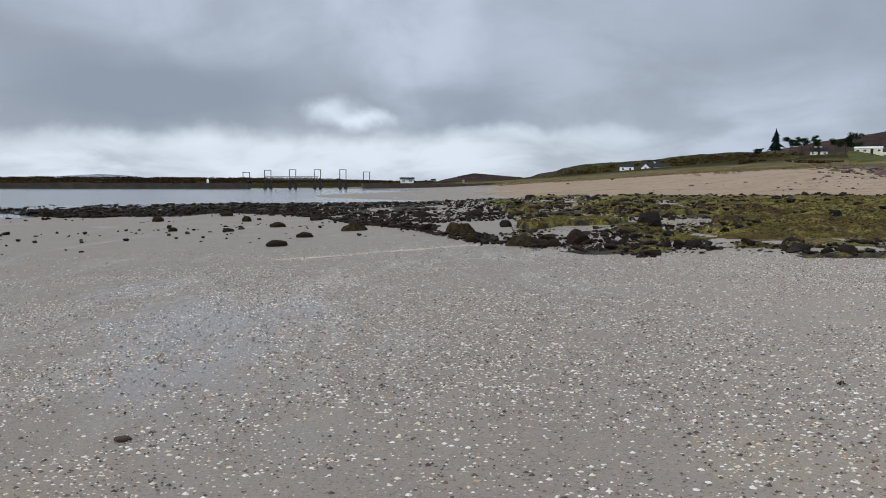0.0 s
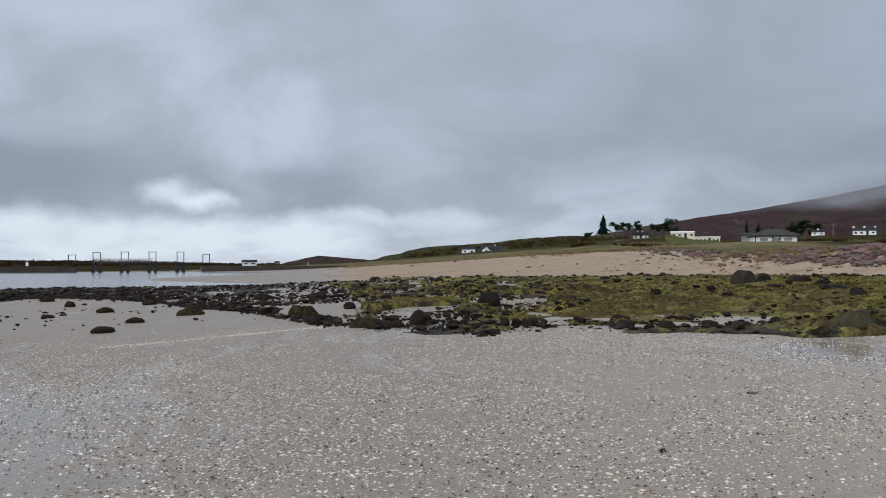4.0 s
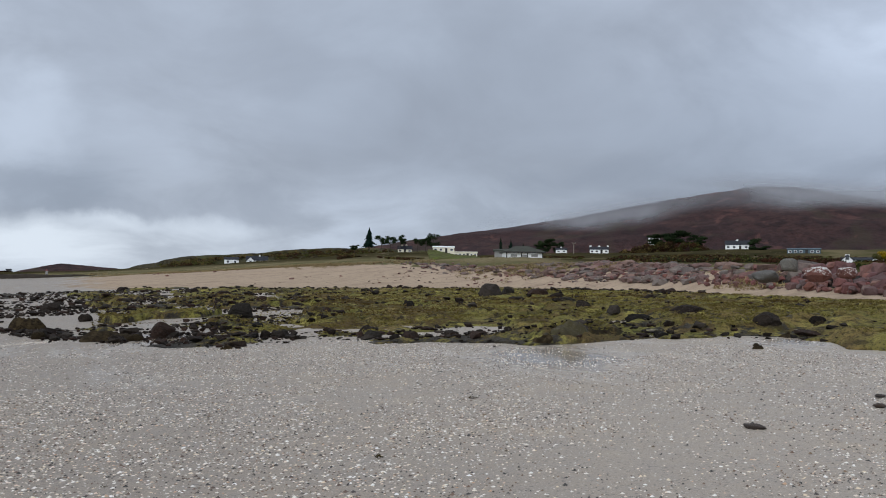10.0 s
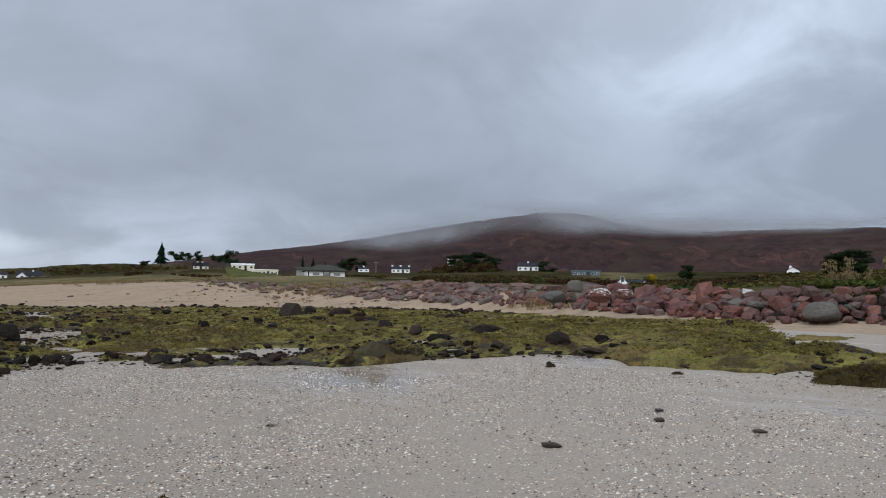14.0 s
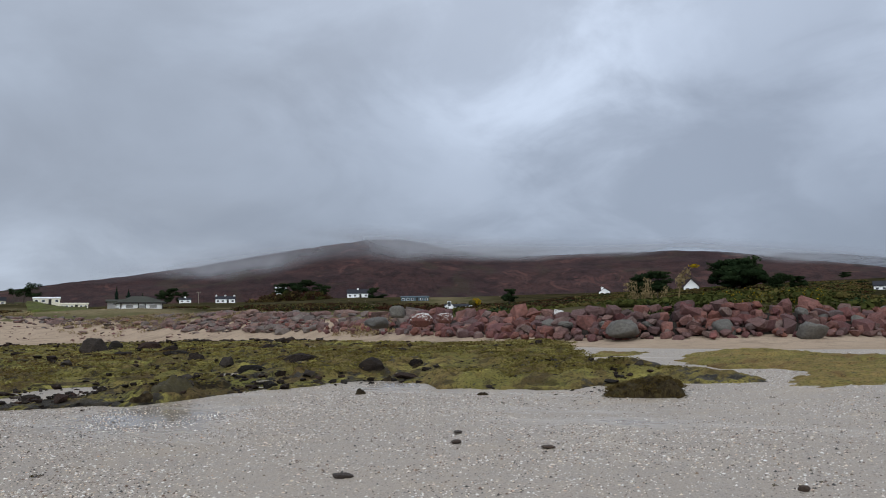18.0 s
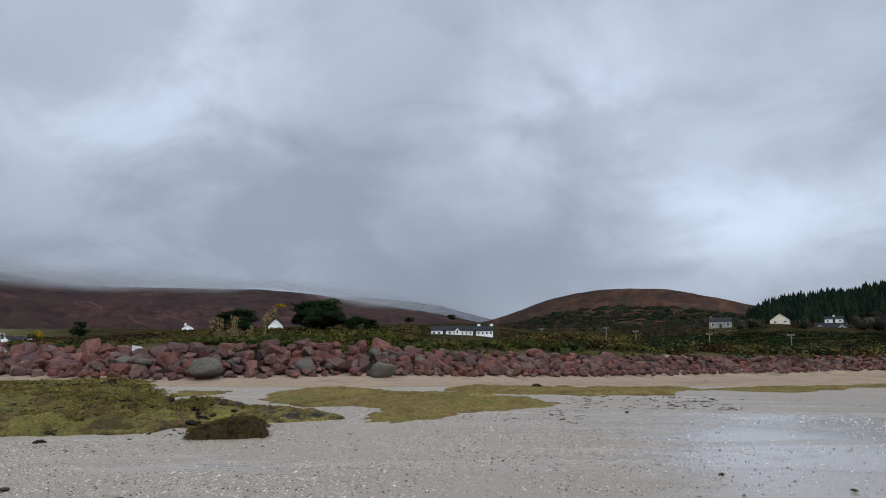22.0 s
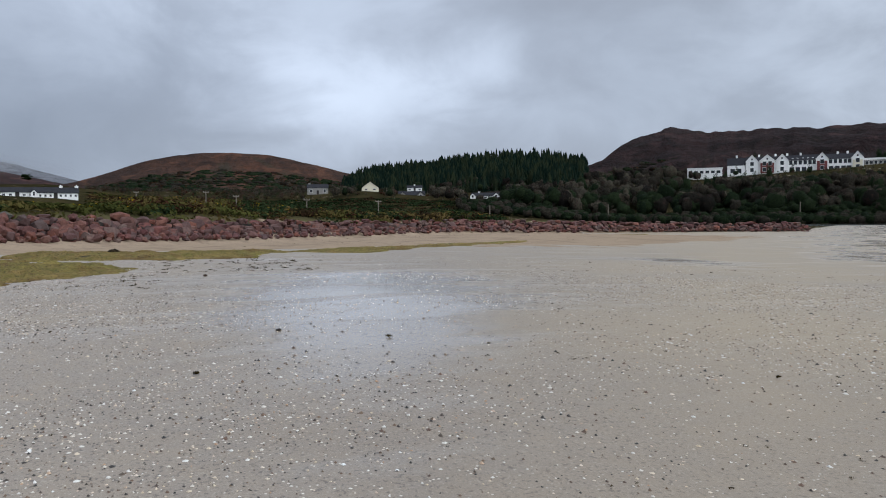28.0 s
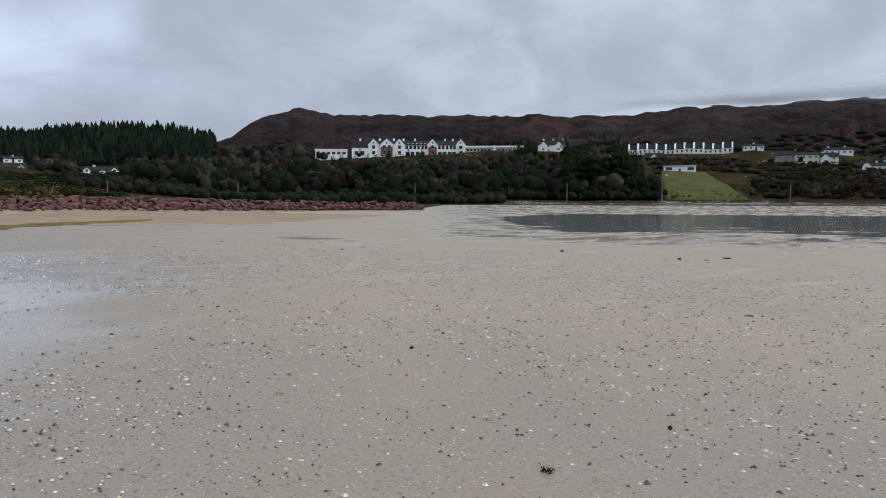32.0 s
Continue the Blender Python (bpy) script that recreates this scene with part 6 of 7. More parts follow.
for u in (535, 562, 589, 616, 705, 731, 757, 780):
    window(hotel, hu(u), 0.5, 2.3, 2.4)
for u in (270, 300):
    window(hotel, hu(u), 0.6, 2.4, 2.4, -2.5)
for u in (285, 388, 463, 515, 575, 735, 777):
    boxed("chimney", (hu(u) - 0.5, 5.0, 8.2, hu(u) + 0.5, 6.0, 10.7), WHITE, hotel)
for i in range(5):
    u = 540 + i * 22
    boxed("skylight", (hu(u) - 0.5, 1.6, 7.4, hu(u) + 0.5, 2.3, 7.8), TRIM, hotel)
wing = tagged(new("hotel_annexe"), "low flat-roofed white annexe with strip windows", "annexe")
wx, wy = spot(133.55, 445)
wing.matrix_world = pose(wx, wy, EYE + 0.0548 * 445, 0, 0, -133.55)
boxed("wall", (-9, 0, -6, 9, 8, 3.4), WHITE, wing)
boxed("roof_edge", (-9.3, -0.3, 3.4, 9.3, 8.3, 3.9), TRIM, wing)
for i in range(6):
    window(wing, -7.4 + i * 2.9, 0.8, 2.0, 1.6)
block = tagged(new("hotel_block"), "long flat-roofed bedroom block with white fascia", "annexe")
wx, wy = spot(145.5, 458)
block.matrix_world = pose(wx, wy, EYE + 0.0610 * 458, 0, 0, -145.5)
boxed("wall", (-17, 0, -6, 17, 9, 2.3), STONE_WALL, block)
boxed("fascia", (-17.3, -0.4, 2.3, 17.3, 9.3, 3.3), TRIM, block)
boxed("stair_tower", (-0.6, -0.8, -6, 0.8, 3, 3.5), WHITE, block)
for i in range(16):
    if i not in (7, 8):
        window(block, -15.5 + i * 2.07, 0.0, 1.5, 1.8)

house(148.7, 150.7, 455, 0.0600, eave=4.0, rise=3.0, windows=4, storeys=2, chimneys=(0.2, 0.55, 0.9), front_gables=((0.2, 4), (0.75, 4)), label="white two-storey house with gables above the wood")
for i in range(11):
    a = 155.2 + i * 0.635
    step = 0.0015 * math.sin(i * 1.3) / 1.6
    t = house(a, a + 0.62, 480, 0.0545 + step, eave=3.3, rise=2.9, deep=7, windows=2, storeys=1, chimneys=(0.02,), label="white terraced house with a steep slate roof", name="terraced_house", group="terrace above the bay")
    L = 480 * math.radians(0.62)
    for x in (-L / 2, L / 2):
        bm = bmesh.new()
        gabled(bm, x - 0.42, x + 0.42, -0.9, 7.5, -3, 3.4, 6.9)
        part("parapet", bm, WHITE, t)
house(156.3, 157.6, 450, 0.0455, eave=2.0, rise=3.2, windows=2, chimneys=(), front_gables=((0.5, 5.5),), label="grey gabled house below the terrace")
house(157.6, 159.8, 400, 0.0325, eave=3.0, rise=0.4, wide=3.2, windows=3, chimneys=(), roof=STONE_WALL, label="white flat-roofed bungalow above a green field", name="bungalow")
house(162.85, 164.2, 470, 0.0580, eave=2.4, rise=1.3, windows=4, chimneys=(0.5,), label="small white bungalow under the moor")
house(162.3, 163.8, 455, 0.0410, wall=STONE_WALL, eave=2.3, rise=1.9, windows=3, chimneys=(0.85,), label="grey slate-roofed house on the slope")
house(163.85, 164.95, 452, 0.0412, eave=2.0, rise=1.2, windows=4, chimneys=(), label="low white row beside the grey house")
house(164.9, 166.2, 450, 0.0408, wall=STONE_WALL, eave=4.8, rise=2.4, windows=3, storeys=2, chimneys=(0.95,), label="two-storey stone house on the slope")
house(166.1, 167.6, 447, 0.0400, wall=CREAM, eave=5.0, rise=1.4, windows=4, storeys=2, chimneys=(), label="two-storey pale yellow house")
house(167.65, 168.75, 446, 0.0400, eave=3.6, rise=2.4, windows=2, storeys=2, chimneys=(0.1, 0.9), front_gables=((0.3, 3.5),), label="white gabled house with chimneys")
house(167.85, 169.6, 475, 0.0505, eave=2.7, rise=1.5, windows=5, chimneys=(0.15, 0.7), label="white bungalow with dark roof below the moor")
house(168.05, 168.8, 430, 0.0275, eave=2.4, rise=1.4, windows=2, chimneys=(), label="little white cottage on the slope")
house(169.0, 170.3, 448, 0.0322, wall=STONE_WALL, eave=2.6, rise=1.8, windows=3, chimneys=(0.8,), label="grey rendered house with a slate roof")
house(170.15, 171.7, 440, 0.0312, eave=2.6, rise=1.7, windows=4, chimneys=(0.5,), front_gables=((0.15, 4),), label="white bungalow with a gable and dark roof")
house(171.3, 173.0, 450, 0.0370, eave=3.0, rise=2.0, windows=3, chimneys=(0.2,), label="white house at the end of the village")


az_g, d_g = 58.2, 150
x, y = spot(az_g, d_g)
gorse = tagged(new("gorse_bush"), "round gorse bush covered in yellow flowers behind the bank", "bush")
gorse.location = (x, y, lie1(x, y))
leaf_thing("foliage", [(r.uniform(-1.1, 1.1), 0, 0.9 + r.uniform(-0.4, 0.3), 0.8, 0.7, 90, 0.16) for _ in range(6)], GORSE, 91, kind="", parent=gorse)
leaf_thing("flower", [(r.uniform(-1.0, 1.0), -0.2, 1.3 + r.uniform(-0.5, 0.4), 0.8, 0.6, 90, 0.13) for _ in range(7)], BLOOM, 92, "dense yellow flowers", kind="", parent=gorse)


# ---------- fields, road and sea wall ----------
def field_look(k):
    p = place(k)
    c = k.mix(k.noise(p, 0.08, 4), (0.050, 0.068, 0.013), (0.115, 0.125, 0.026))
    c = k.mix(k.span(k.noise(p, 0.5, 6, 0.7, 0.6), 0.5, 0.62, 0.0, 0.7), c, (0.030, 0.026, 0.011))
    c = k.mix(k.span(k.noise(p, 0.22, 6, 0.65), 0.42, 0.62, 0.0, 0.75), c, (0.060, 0.050, 0.020))
    return coat(k, c, 0.9, k.bump(k.noise(p, 3, 3), 0.6, 0.2), **{"Specular IOR Level": 0.1})


FIELD = material("lush_grass", field_look)


def field(corners, label, lift=0.35):
    """A pasture laid over the ground; corners: bearing and distance, near pair then far pair."""
    (a0, d0), (a1, d1), (a2, d2), (a3, d3) = corners
    n = 26
    u, w = np.meshgrid(np.linspace(0, 1, n), np.linspace(0, 1, n), indexing="ij")
    az = (a0 + (a1 - a0) * u) * (1 - w) + (a3 + (a2 - a3) * u) * w
    d = (d0 + (d1 - d0) * u) * (1 - w) + (d3 + (d2 - d3) * u) * w
    x, y = CX + d * np.sin(np.radians(az)), CY + d * np.cos(np.radians(az))
    z = lie(x.ravel(), y.ravel()) + lift + (fbm(x.ravel() * 0.12, y.ravel() * 0.12, 3, 4) - 0.5) * 2.2
    rim = (np.minimum(np.minimum(u, 1 - u), np.minimum(w, 1 - w)).ravel() < 0.01)
    z = np.where(rim, z - lift - 1.2, z)
    return tagged(new("field", mesh_of("field", np.stack([x.ravel(), y.ravel(), z], 1), grid_faces(n, n), FIELD, True)), label, "field", kind="structure")


field([(157.6, 304), (163.6, 304), (160.4, 396), (157.3, 396)], "steep green pasture running down to the bay road", 0.7)
field([(27.6, 262), (31.6, 250), (31.2, 322), (27.4, 330)], "bright green paddock below the farm", 0.8)

road_wall = tagged(new("road_wall"), "low dark stone wall along the bay road", "sea wall")
r = np.random.RandomState(3)
for i in range(64):
    a0 = 124 + i * 0.8
    (xa, ya), (xb, yb) = spot(a0, 300 + 2 * math.sin(i * 0.3)), spot(a0 + 0.8, 300 + 2 * math.sin(i * 0.3 + 0.3))
    bm = bmesh.new()
    h = 0.55 + r.uniform(-0.08, 0.08)
    n = Vector((ya - yb, xb - xa, 0)).normalized() * 0.4
    q = [bm.verts.new(p) for p in ((xa - n.x, ya - n.y, -0.8), (xb - n.x, yb - n.y, -0.8), (xb + n.x, yb + n.y, -0.8), (xa + n.x, ya + n.y, -0.8), (xa - n.x * 0.7, ya - n.y * 0.7, h), (xb - n.x * 0.7, yb - n.y * 0.7, h), (xb + n.x * 0.7, yb + n.y * 0.7, h), (xa + n.x * 0.7, ya + n.y * 0.7, h))]
    for s in ((0, 1, 5, 4), (1, 2, 6, 5), (2, 3, 7, 6), (3, 0, 4, 7), (4, 5, 6, 7)):
        bm.faces.new([q[j] for j in s])
    part("wall_length", bm, ROAD_STONE, road_wall)
litter = []
for i in range(160):
    x, y = spot(r.uniform(140, 172), 299.5 - r.exponential(1.5))
    litter.append((x, y, r.uniform(-0.2, 0.25), r.uniform(0.12, 0.5), 0.7, r.uniform(0, 6)))
scatter_rocks("shore_stones", litter, GREY_STONE, 500, "pale stones at the foot of the road wall", "stones")


def power_pole(az, d, top, base=None, arm=True):
    x, y = spot(az, d)
    z0 = lie1(x, y) if base is None else base
    root = tagged(new("power_pole"), "weathered wooden power pole with a crossarm" if arm else "plain weathered wooden pole by the bay road", "pole")
    root.matrix_world = pose(x, y, z0, 0, 0, -az + 20)
    h = EYE + top * d - z0
    bm = bmesh.new()
    limb(bm, (0, 0, -1), (0, 0, h), 0.2, 0.14, 8)
    part("pole", bm, POLE_WOOD, root)
    if arm:
        boxed("crossarm", (-0.9, -0.14, h - 0.45, 0.9, 0.14, h - 0.2), POLE_WOOD, root)
        for q in (-0.8, 0.0, 0.8):
            bm = bmesh.new()
            limb(bm, (q, 0, h - 0.2), (q, 0, h + 0.05), 0.09, 0.06, 6)
            part("insulator", bm, STONE_WALL, root)
    return root


for az, d, top in [(97.8, 262, 0.0414), (99.87, 250, 0.0365), (104.85, 225, 0.0318), (110.06, 225, 0.0292), (38.3, 372, 0.0490), (93.2, 300, 0.041)]:
    power_pole(az, d, top)
for az, top in [(118.3, 0.0212), (126.9, 0.0214), (139.64, 0.0202), (150.8, 0.0200), (165.87, 0.0165)]:
    power_pole(az, 298 if az > 120 else 240, top, arm=False)
lamp = tagged(new("street_lamp"), "tall grey street lamp on the bay road", "street lamp")
x, y = spot(157.5, 298)
lamp.matrix_world = pose(x, y, 0.3, 0, 0, -157.5)
bm = bmesh.new()
limb(bm, (0, 0, -1), (0, 0, 9.2), 0.17, 0.1, 8)
part("post", bm, STEEL, lamp)
bm = bmesh.new()
limb(bm, (0, 0, 9.1), (1.3, 0, 9.9), 0.08, 0.06, 6)
part("arm", bm, STEEL, lamp)
boxed("lantern", (1.0, -0.25, 9.75, 2.0, 0.25, 10.1), TRIM, lamp)
mast = tagged(new("radio_mast"), "thin radio mast on the moor skyline", "mast")
x, y = spot(71.45, 1495)
mast.location = (x, y, EYE + 0.0905 * 1495)
bm = bmesh.new()
for q in (-1.2, 1.2):
    limb(bm, (q, 0, -3), (q * 0.3, 0, 14), 0.35, 0.25, 5)
for i in range(6):
    limb(bm, (-1.1 + i * 0.15, 0, i * 2.2), (1.1 - i * 0.15, 0, i * 2.2 + 2), 0.15, 0.15, 4)
part("lattice", bm, STEEL, mast)

# ---------- harbour across the water ----------
LINE = 240.0


def quay(az, off=0.0):
    """A place on the straight quay line, which faces bearing -10."""
    a = math.radians(az + 10)
    d = LINE / math.cos(a)
    x, y = spot(az, d)
    return x + off * math.sin(math.radians(-10)), y + off * math.cos(math.radians(-10))


bridge = tagged(new("harbour_bridge"), "old timber harbour bridge with portal frames on paired piers", "bridge")
bridge.matrix_world = pose(*quay(-10), 0, 0, 0, 10)
FRAMES = [(-14.3, 4.55), (-12.8, 5.25), (-11.04, 5.45), (-9.26, 5.5), (-7.42, 5.55), (-5.69, 4.9)]


def quay_x(az):
    return LINE * math.tan(math.radians(az + 10))


for i, (az, top) in enumerate(FRAMES):
    cx = quay_x(az)
    for q in (-0.95, 0.95):
        bm = bmesh.new()
        box(bm, cx + q - 0.11, -0.11, 2.3, cx + q + 0.11, 0.11, top)
        part("portal_post", bm, TARRED, bridge)
    boxed("portal_beam", (cx - 1.1, -0.1, top, cx + 1.1, 0.1, top + 0.16), TARRED, bridge)
    if 0 < i < 5:
        for q in (-0.85, 0.85):
            bm = bmesh.new()
            box(bm, cx + q - 0.36, -0.5, 0.5, cx + q + 0.36, 1.6, 2.3)
            box(bm, cx + q - 0.5, -0.65, -1.6, cx + q + 0.5, 1.75, 0.5)
            part("pier", bm, TARRED, bridge)
boxed("deck", (quay_x(-14.3), -0.4, 2.2, quay_x(-5.7), 1.6, 2.5), TARRED, bridge)
for y in (-0.4, 1.55):
    boxed("handrail", (quay_x(-13.0), y, 3.45, quay_x(-9.2), y + 0.08, 3.6), STONE_WALL, bridge)
n = 16
for i in range(n):
    x0, x1 = [quay_x(-13.0) + (quay_x(-9.2) - quay_x(-13.0)) * q / n for q in (i, i + 1)]
    bm = bmesh.new()
    limb(bm, (x0, -0.35, 2.5), (x1, -0.35, 3.5), 0.07, 0.07, 4)
    limb(bm, (x1, -0.35, 2.5), (x0, -0.35, 3.5), 0.07, 0.07, 4)
    part("lattice", bm, STONE_WALL, bridge)


def seawall(name, a0, a1, top, label, deep=6.0):
    root = tagged(new(name), label, "quay")
    n = 14
    for i in range(n):
        p, q = a0 + (a1 - a0) * i / n, a0 + (a1 - a0) * (i + 1) / n
        (xa, ya), (xb, yb), (xc, yc), (xd, yd) = quay(p), quay(q), quay(q, deep), quay(p, deep)
        t = top + 0.12 * math.sin(i * 1.7)
        bm = bmesh.new()
        lo_ = [bm.verts.new((*c, -1.5)) for c in ((xa, ya), (xb, yb), (xc, yc), (xd, yd))]
        hi_ = [bm.verts.new((*c, t)) for c in ((xa, ya), (xb, yb), (xc, yc), (xd, yd))]
        for j in range(4):
            bm.faces.new((lo_[j], lo_[(j + 1) % 4], hi_[(j + 1) % 4], hi_[j]))
        bm.faces.new(hi_)
        part("wall_length", bm, CONCRETE, root)
    return root


seawall("breakwater", -34, -14.2, 1.35, "long dark weed-stained breakwater", 14)
seawall("pier_wall", -5.9, 4.5, 1.5, "dark stone pier wall running to the beach", 10)
house(-3.2, -2.2, 262, 0.0003, eave=1.35, rise=0.45, deep=4, windows=2, chimneys=(), label="small white harbour hut with a dark roof", name="harbour_hut")
house(-0.85, -0.55, 420, 0.0012, eave=1.3, rise=0.6, deep=4, windows=1, chimneys=(), label="tiny far white cottage")
for az, h, m in ((-17.0, 1.3, TRIM), (1.55, 1.7, STONE_WALL)):
    mark = tagged(new("harbour_marker"), "white harbour marker post on the quay", "marker")
    mark.location = (*quay(az, 2), 1.4)
    bm = bmesh.new()
    box(bm, -0.3, -0.3, -0.2, 0.3, 0.3, h * 0.7)
    part("post", bm, m, mark)
    bm = bmesh.new()
    limb(bm, (0, 0, h * 0.7), (0, 0, h), 0.35, 0.1, 8)
    part("cap", bm, RED_PAINT if az > 0 else TRIM, mark)
low = []
r = np.random.RandomState(15)
for i in range(700):
    az = r.uniform(-36, -1)
    d = r.uniform(330, 470)
    x, y = spot(az, d)
    low.append((x, y, lie1(x, y) + 0.2, r.uniform(2.0, 5.5), r.uniform(0.3, 0.8), 30, 0.6))
leaf_thing("shore_scrub", low, BRACKEN, 16, "dark low scrub on the far harbour shore", "scrub")

# ---------- single stones on the reef and sand: x, y, width, height ----------
DARK = [(0.82, 20.56, 0.3, 0.18), (2.16, 25.8, 0.42, 0.23), (1.47, 33.54, 0.79, 0.35), (-0.89, 34.24, 0.76, 0.35), (9.11, 31.25, 0.48, 0.31), (10.26, 52.02, 0.97, 0.35), (10.78, 45.17, 1.09, 0.31), (7.39, 64.48, 0.95, 0.48), (6.74, 14.4, 0.35, 0.16), (6.8, 13.49, 0.24, 0.11), (5.32, 16.1, 0.42, 0.17), (5.05, 16.39, 0.25, 0.15), (17.65, 27.34, 1.14, 0.62), (19.5, 26.45, 0.96, 0.43), (15.22, 18.15, 0.51, 0.34)]
DARK2 = [(13.32, 14.64, 0.37, 0.26), (12.57, 12.89, 0.6, 0.18), (13.7, 12.62, 0.94, 0.24), (20.11, 20.49, 0.52, 0.29), (21.33, 17.42, 0.6, 0.24), (12.77, 9.72, 0.5, 0.25), (16.68, 12.02, 0.53, 0.21), (14.52, 9.88, 0.31, 0.15), (8.11, 13.6, 0.35, 0.12), (7.1, 13.46, 0.4, 0.15), (11.99, 23.42, 0.42, 0.35), (16.7, 23.77, 0.84, 0.3), (19.14, 24.6, 0.68, 0.27), (16.68, 20.82, 0.66, 0.23), (19.91, 29.34, 0.62, 0.41)]
BROWN = [(3.78, 14.45, 0.22, 0.09), (10.51, 8.07, 0.19, 0.09), (11.52, 9.97, 0.26, 0.08), (10.88, 6.01, 0.21, 0.07), (20.86, -0.95, 0.42, 0.17), (14.3, 9.7, 0.22, 0.15), (12.2, 8.82, 0.32, 0.09), (10.8, 8.33, 0.15, 0.07), (8.56, 11.02, 0.4, 0.14)]
GREY = [(3.2, 18.03, 0.49, 0.35), (5.66, 20.89, 0.64, 0.41)]
WEEDY = [(1.98, 17.99, 1.04, 0.29), (2.54, 17.62, 0.39, 0.18), (-4.23, 19.75, 0.54, 0.2), (-9.38, 26.91, 0.3, 0.17), (-7.28, 26.31, 0.37, 0.16), (-4.03, 22.75, 0.45, 0.21), (-2.91, 25.43, 0.91, 0.34), (-12.55, 34.17, 0.49, 0.32), (-8.54, 33.84, 0.41, 0.31), (-10.87, 39.12, 0.6, 0.33), (0.78, 19.68, 0.29, 0.2), (-16.05, 50.83, 0.87, 0.35), (-5.47, 33.76, 0.61, 0.25), (0.57, 23.03, 0.92, 0.41), (-6.11, 28.78, 0.52, 0.26)]
OLIVE = [(9.05, 10.92, 0.72, 0.29)]
PEBBLES = [(5.85, 4.33, 0.18, 0.07), (7.56, 4.3, 0.11, 0.05), (8.07, 4.62, 0.12, 0.03), (7.63, 3.3, 0.14, 0.03), (6.87, 0.92, 0.08, 0.055), (5.81, 0.25, 0.09, 0.03), (8.66, -2.06, 0.05, 0.04), (-1.94, 4.61, 0.11, 0.03), (15.15, -2.24, 0.09, 0.05), (10.94, -17.54, 0.1, 0.07), (7.44, -19.4, 0.21, 0.06), (8.09, -18.0, 0.1, 0.06), (3.75, -13.64, 0.07, 0.04)]
SCRAPS = [(4.77, 7.15, 0.14, 0.02), (2.81, 5.31, 0.13, 0.05), (7.94, -2.96, 0.11, 0.02), (7.14, -1.09, 0.1, 0.03), (3.0, -4.74, 0.05, 0.03), (3.19, -3.65, 0.09, 0.04), (3.91, -9.29, 0.14, 0.02), (5.34, -5.18, 0.06, 0.02), (9.52, -0.01, 0.06, 0.03)]


def stones(rows, mat, label, category, seed, cuts=10, bite=0.6, smooth=False, lift=0.12, name="rock", group="rocks on the reef", seat=0.7):
    kinds = rock_meshes(name, mat, 6, seed, 3, cuts, bite, smooth=smooth)
    for me in kinds:
        lump = 0.06 if smooth else 0.02
        for p in me.vertices:
            p.co *= 1 + lump * (noise.fractal(p.co * 2.6 + Vector((seed, 0, 0)), 0.8, 2.0, 4))
    rr = np.random.RandomState(seed)
    for i, (x, y, w, h) in enumerate(rows):
        d = math.hypot(x - CX, y - CY)
        ox, oy = (x - CX) / d * w * 0.35, (y - CY) / d * w * 0.35
        ob = new(name, kinds[i % 6])
        ob.matrix_world = pose(x + ox, y + oy, float(reef_top(x + ox, y + oy)[0]) * seat + lie1(x + ox, y + oy) * (1 - seat) + h * lift + 0.01, 0, 0, rr.uniform(0, 360)) @ Matrix.Diagonal((w * 0.54, w * 0.48, h * (0.92 - lift * 0.5), 1))
        tagged(ob, label, category, group)


stones(DARK + DARK2, DARK_STONE, "dark wet angular rock bedded in the seaweed", "rock", 600)
stones(GREY, DARK_STONE, "smooth dark grey-brown boulder among the reef stones", "rock", 630, 6, 0.75)


def mound(x, y, w, h, mat, label, category, seed, name="rock", group="rocks on the reef", rag=0.35, dome=2.4, skew=0.0):
    """A low rock with a ragged outline and lumpy top, sunk into the sand."""
    n, m = 15, 40
    d = math.hypot(x - CX, y - CY)
    cx, cy = x + (x - CX) / d * w * 0.3, y + (y - CY) / d * w * 0.3
    face = math.atan2(x - CX, y - CY)
    q, a = np.meshgrid(np.linspace(0, 1, n), np.linspace(0, 2 * math.pi, m, endpoint=False), indexing="ij")
    out = 1 + rag * (fbm(np.cos(a) * 1.3 + 9, np.sin(a) * 1.3 + seed, seed, 3) - 0.5) * 2
    u, v = q * out * np.cos(a) * 0.5 * w, q * out * np.sin(a) * 0.36 * w
    tex = fbm(u / w * 4 + seed, v / w * 4, seed + 3, 4)
    z = h * 0.85 * (np.clip(1 - q**dome, 0, 1) ** 0.5 * (0.45 + 1.15 * (tex - 0.2)) + 0.05 * (fbm(u / w * 16, v / w * 16, seed + 5, 2) - 0.5)) - 0.03 * q
    z = z * (1 + skew * u / w * 2)
    c, s_ = math.cos(-face), math.sin(-face)
    pts = np.stack([u * c - v * s_, u * s_ + v * c, z], -1).reshape(-1, 3)
    ob = new(name, mesh_of(name, pts, grid_faces(n, m, wrap=True), mat, True))
    ob.location = (cx, cy, 0.5 * lie1(cx, cy) + 0.5 * float(reef_top(cx, cy)[0]) + 0.01)
    return tagged(ob, label, category, group)


def wrack_look(k):
    p = k.add("ShaderNodeTexCoord").outputs["Object"]
    own = k.add("ShaderNodeObjectInfo").outputs["Random"]
    n, f = k.noise(p, 9, 5, 0.65, 0.6), k.noise(p, 45, 4, 0.7)
    c = k.mix(k.span(n, 0.35, 0.65), (0.018, 0.012, 0.007), (0.066, 0.048, 0.024))
    c = k.mix(k.math("MULTIPLY", own, 0.5), c, (0.03, 0.025, 0.02))
    c = k.mix(k.span(f, 0.5, 0.7, 0.0, 0.8), c, (0.010, 0.008, 0.005))
    return coat(k, c, 0.9, k.bump(k.math("ADD", n, f), 1.0, 0.04), **{"Specular IOR Level": 0.05})


